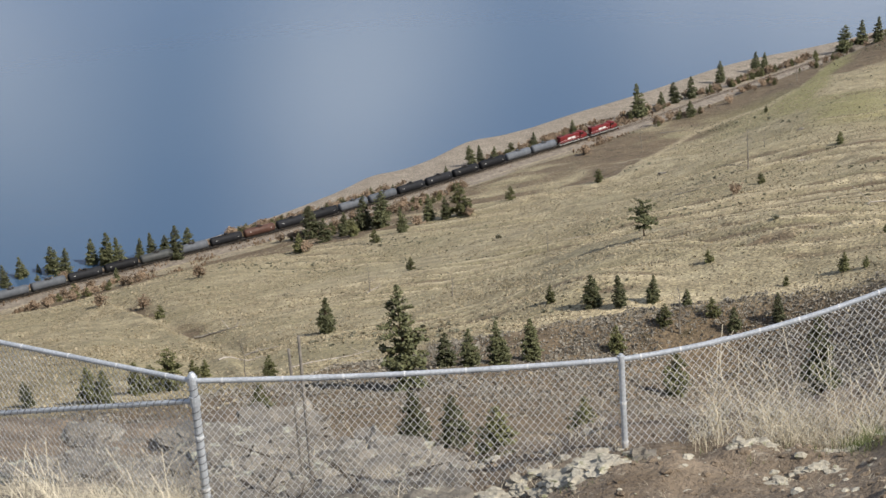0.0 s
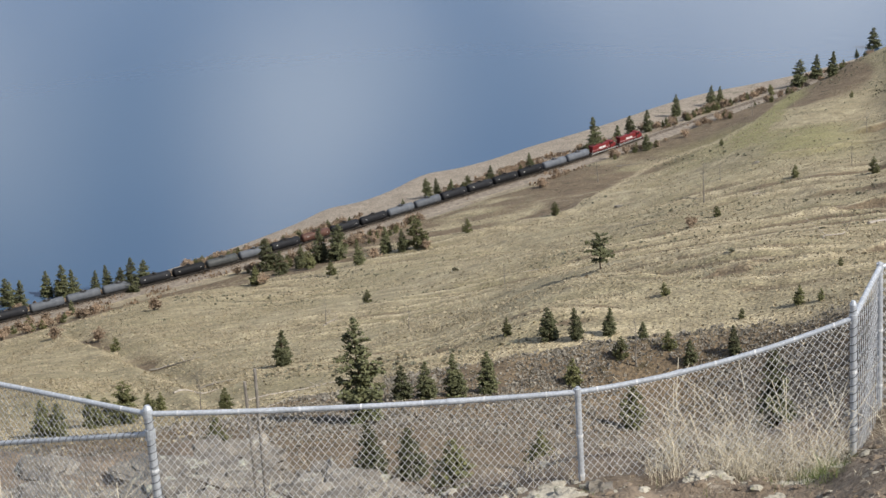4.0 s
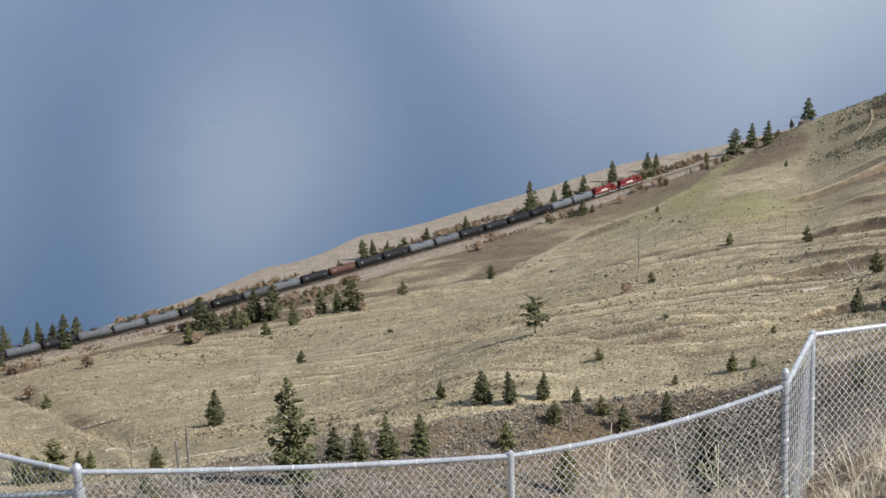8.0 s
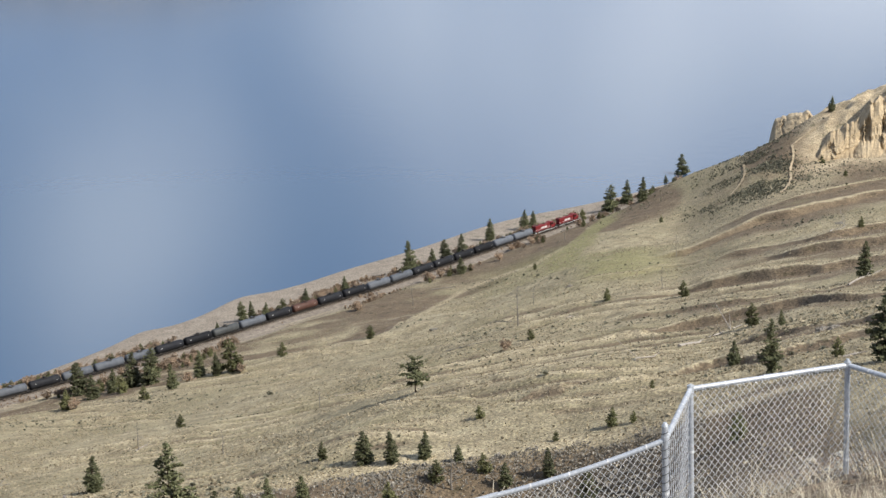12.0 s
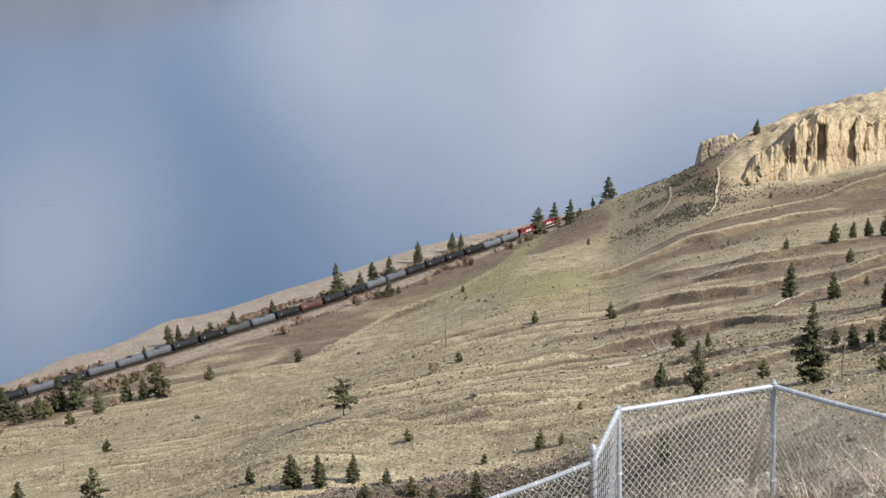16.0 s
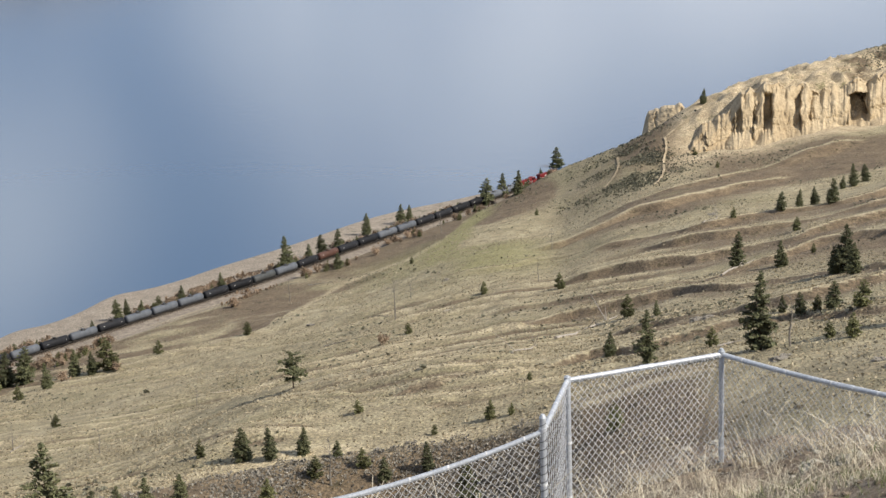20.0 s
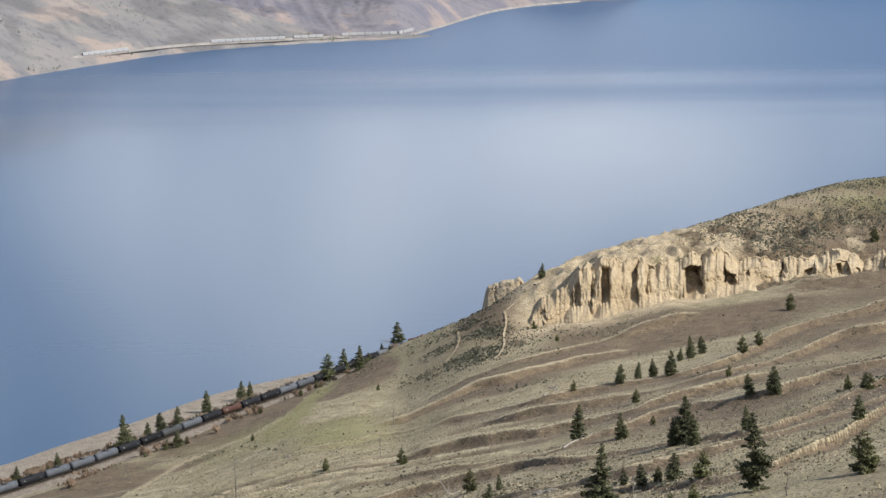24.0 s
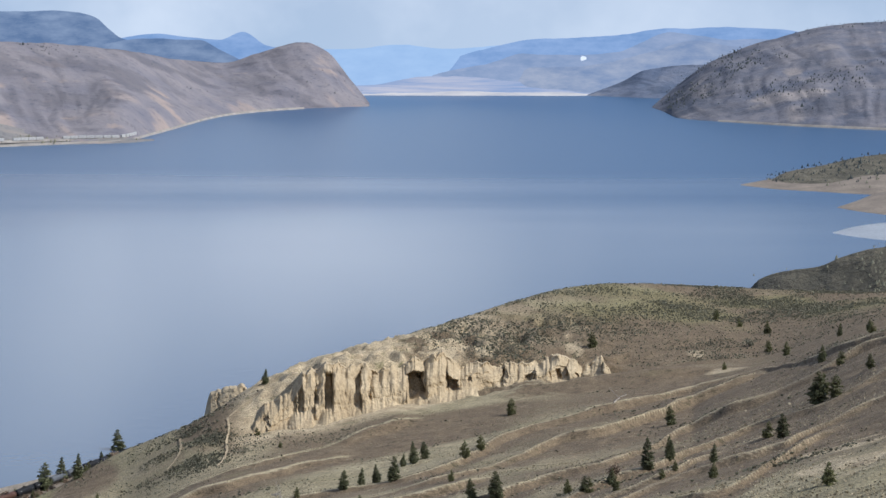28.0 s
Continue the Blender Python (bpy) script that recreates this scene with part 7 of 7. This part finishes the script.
# ---- bunchgrass, sagebrush and fallen logs of the slopes ----
def scatter(name, label, category, material, seed, count, zone, size, petals, tall=1.0):
    """Many small tufts of crossed blades lying on the slope sheet, as one mesh."""
    g = np.random.default_rng(seed)
    me = bpy.data.objects["ground"].data
    nv = len(me.vertices)
    co = np.empty(nv * 3, np.float32)
    me.vertices.foreach_get("co", co)
    co = co.reshape(-1, 3)
    soil = np.empty(nv * 4, np.float32)
    me.color_attributes["soil"].data.foreach_get("color", soil)
    soil = soil.reshape(-1, 4)
    idx = np.empty(len(me.polygons) * 4, np.int32)
    me.polygons.foreach_get("vertices", idx)
    quad = idx.reshape(-1, 4)
    c = co[quad].mean(1)
    area = np.linalg.norm(np.cross(co[quad[:, 2]] - co[quad[:, 0]], co[quad[:, 3]] - co[quad[:, 1]]), axis=1)
    w = area * zone(c[:, 0], c[:, 1], c[:, 2], soil[quad[:, 0]])
    pick = g.choice(len(quad), count, p=w / w.sum())
    u, v = g.random((count, 1)), g.random((count, 1))
    p = (co[quad[pick, 0]] * (1 - u) + co[quad[pick, 1]] * u) * (1 - v) + (co[quad[pick, 3]] * (1 - u) + co[quad[pick, 2]] * u) * v
    s = size * np.exp(g.normal(0, 0.35, (count, 1)))
    verts, faces = [], []
    for k in range(petals):
        a = g.uniform(0, 2 * np.pi, (count, 1))
        d = np.concatenate([np.cos(a), np.sin(a), 0 * a], 1) * s
        up = np.concatenate([0 * a, 0 * a, s * tall * g.uniform(0.6, 1.1, (count, 1))], 1)
        out = np.concatenate([-np.sin(a), np.cos(a), 0 * a], 1) * s * g.uniform(-0.5, 0.5, (count, 1))
        verts.append(np.stack([p - d * 0.28 - up * 0.1, p + d * 0.28 - up * 0.1, p + d * 0.6 + up * 0.8 + out, p + up * 1.05 + out, p - d * 0.6 + up * 0.75 + out], 1))
    v = np.concatenate(verts).reshape(-1, 3)
    f = np.arange(len(v)).reshape(-1, 5)
    return tagged(soup(name, v.tolist(), f.tolist(), material), label, category, kind="stuff")


def dist_fade(x, y, a, b):
    r = np.hypot(x, y)
    return 1 / np.maximum(r, 120) ** 1.0 * (r > a) * (r < b)


def in_view(x, y):
    az = np.degrees(np.arctan2(x, y))
    return (az > -39) & (az < 15)


scatter("bunchgrass", "knee-high straw bunchgrass dotting the slopes", "grass", M_TUFT, 1, 150000,
        lambda x, y, z, s: dist_fade(x, y, 170, 860) * (0.35 + 0.65 * ramp(np.hypot(x, y), 230, 320)) * in_view(x, y) * (z > 9) * (1.03 - 0.85 * np.clip(s[:, 0], 0, 1)) * np.clip(0.6 + 1.6 * fbm(x / 25, y / 25, 3, 5), 0.05, 2) * (1 + 1.5 * s[:, 3]), 0.23, 2, 0.75)
scatter("sagebrush_scrub", "low grey-green sagebrush scattered over the slopes", "shrub", M_SAGE, 2, 5200,
        lambda x, y, z, s: dist_fade(x, y, 310, 1200) * in_view(x, y) * (z > 8) * (np.clip(fbm(x / 40, y / 25, 3, 15) - 0.16, 0, 1) ** 1.5 * 14 + 0.012) * (0.5 + s[:, 0]), 0.42, 5, 0.7)
scatter("bluff_scrub", "grey-green scrub on the hill above the silt cliff", "shrub", M_SAGE, 6, 30000,
        lambda x, y, z, s: (np.hypot(x, y) > 915) * (np.hypot(x, y) < 1180) * in_view(x, y) * ramp(x, -30, 25) * (z > 40) * (np.clip(fbm(x / 32, y / 32, 3, 25) + 0.12, 0, 1) ** 1.2 + 0.03) * (0.35 + 1.5 * s[:, 0]), 0.40, 4)
scatter("shore_brush", "bare russet brush between the railway and the beach", "shrub", M_RUST, 3, 15000,
        lambda x, y, z, s: in_view(x, y) * (z > 3.2) * (z < 10) * (np.hypot(x, y) > 600) * np.clip(fbm(x / 7, y / 7, 2, 35) + 0.6 * fbm(x / 40, y / 40, 2, 36) - 0.08, 0, 1) ** 1.6 * np.where(z < 6.0, 1.0, 0.16), 0.34, 4, 2.2)
scatter("slope_stones", "pale stones lying on the slopes", "stones", M_RUBBLE, 4, 4000,
        lambda x, y, z, s: dist_fade(x, y, 150, 700) * in_view(x, y) * (z > 9) * (0.2 + s[:, 0]) * (0.4 + 0.6 * ramp(np.hypot(x, y), 230, 320)), 0.12, 3)


# russet and olive bushes along the railway
brush = random.Random(23)
for _ in range(2300):
    h = brush.uniform(-40, -9.5)
    rs, zs = land_profile(np.array([h]))
    r = rs[0, 9] + brush.choice((brush.uniform(-34, -7), brush.uniform(13, 20), brush.uniform(13, 26)))
    x, y = r * math.sin(radians(h)), r * math.cos(radians(h))
    if float(fbm(np.array([x / 38]), np.array([y / 38]), 2, 61)[0]) > (0.10 if r < rs[0, 9] else -0.12 if -26 < h < -11 else 0.1) and brush.random() < 0.5:
        plant(brush.choice("rrryyyr"), x, y, brush.uniform(1.5, 4.0))


def fallen_log(h0, r0, h1, r1, thick, forks):
    rng = random.Random(int(r0 * 10))
    ob = thing("fallen_log", "bleached grey fallen log lying on dry grass", "log", group="fallen logs")
    a, b = polar(h0, r0, 0), polar(h1, r1, 0)
    length = (b - a).length
    tv, tf = [], []
    pts = []
    for i in range(7):
        q = a.lerp(b, i / 6) + Vector((rng.gauss(0, 0.015), rng.gauss(0, 0.015), 0)) * length
        pts.append(Vector((q.x, q.y, land_z(q.x, q.y) + thick * 0.7)))
    along = (b - a).normalized()
    across = along.cross(Vector((0, 0, 1)))
    for i, q in enumerate(pts):
        for j in range(7):
            t = 2 * math.pi * j / 7
            tv.append((q + (across * math.cos(t) + Vector((0, 0, math.sin(t)))) * thick * (1 - i / 8) * rng.uniform(0.85, 1.1))[:])
    tf = [(i * 7 + j, i * 7 + (j + 1) % 7, i * 7 + 7 + (j + 1) % 7, i * 7 + 7 + j) for i in range(6) for j in range(7)] + [tuple(range(7))[::-1], tuple(range(42, 49))]
    soup("trunk", tv, tf, M_LOG, ob)
    for _ in range(forks):
        tv, tf = [], []
        i = rng.randint(2, 5)
        e = pts[i] + Vector((rng.gauss(0, 0.3), rng.gauss(0, 0.3), rng.uniform(0.2, 0.6))) * length * 0.25
        limb(tv, tf, pts[i], e, thick * 0.4, thick * 0.12, 5)
        soup("limb", tv, tf, M_LOG, ob)


for row in LOGS:
    fallen_log(*row)


# ---- trails and sage on the hill by the cliff ----
def trail(name, label, rows, wide):
    """A worn path: rows of (heading, distance)."""
    p = smooth_line([(r * math.sin(radians(h)), r * math.cos(radians(h))) for h, r in rows], 3)
    d = np.gradient(p, axis=0)
    n = np.hypot(d[:, 0], d[:, 1])
    side = np.stack([d[:, 1] / n, -d[:, 0] / n], 1)
    verts, faces = [], []
    for i, (q, w) in enumerate(zip(p, side)):
        for k in (-1, 0, 1):
            e = q + w * wide * k * (1 + 0.3 * math.sin(i * 1.7))
            verts.append((e[0], e[1], land_z(e[0], e[1]) + 0.6))
    for i in range(len(p) - 1):
        for k in range(2):
            a = i * 3 + k
            faces.append((a, a + 1, a + 4, a + 3))
    tagged(soup(name, verts, faces, M_SILT), label, "path", kind="structure")


for rows in TRAILS:
    trail("pavement_trail", "pale worn footpath on the hillside", rows, 0.5)
scatter("hillside_sage", "dark grey-green sagebrush patch beside the trails", "shrub", M_SAGE, 8, 3600,
        lambda x, y, z, s: np.exp(-((np.degrees(np.arctan2(x, y)) + 7.6) / 1.1) ** 2 - ((np.hypot(x, y) - 850) / 42) ** 2) * np.clip(fbm(x / 16, y / 16, 3, 5) + 0.2, 0, 1) ** 1.2, 0.42, 4)
scatter("gully_rubble", "grey rubble on the dark gully wall", "stones", M_RUBBLE, 12, 24000,
        lambda x, y, z, s: ramp(np.hypot(x, y), 225, 285) * (np.hypot(x, y) < 312) * (np.degrees(np.arctan2(x, y)) < -9) * (s[:, 0] > 0.6) * in_view(x, y) * np.clip(fbm(x / 14, y / 14, 2, 45) + 0.4, 0, 1), 0.22, 3)

# grey outcrops and brush heaps on the slope: place, size
for i, (x, y, size) in enumerate(((-36.6, 384.5, 1.77), (-34, 382.3, 1.4), (-14.1, 270.1, 1.35), (-13.2, 273.7, 0.94), (0.3, 246.5, 1.02), (1.6, 239.7, 1.24), (-59.1, 674.2, 1.63), (-188.5, 609.5, 1.44), (-146.8, 633.9, 1.33))):
    outcrop = part("outcrop", boulder(i + 101, size, 0.5, 0.8), M_ROCK)
    outcrop.matrix_basis = Matrix.Translation((x, y, land_z(x, y) - 0.1 * size)) @ pose(0, 0, 0, 0, 0, i * 41)
    tagged(outcrop, "low rough grey rock outcrop in dry grass", "rock", "outcrops on the slope")


motions()
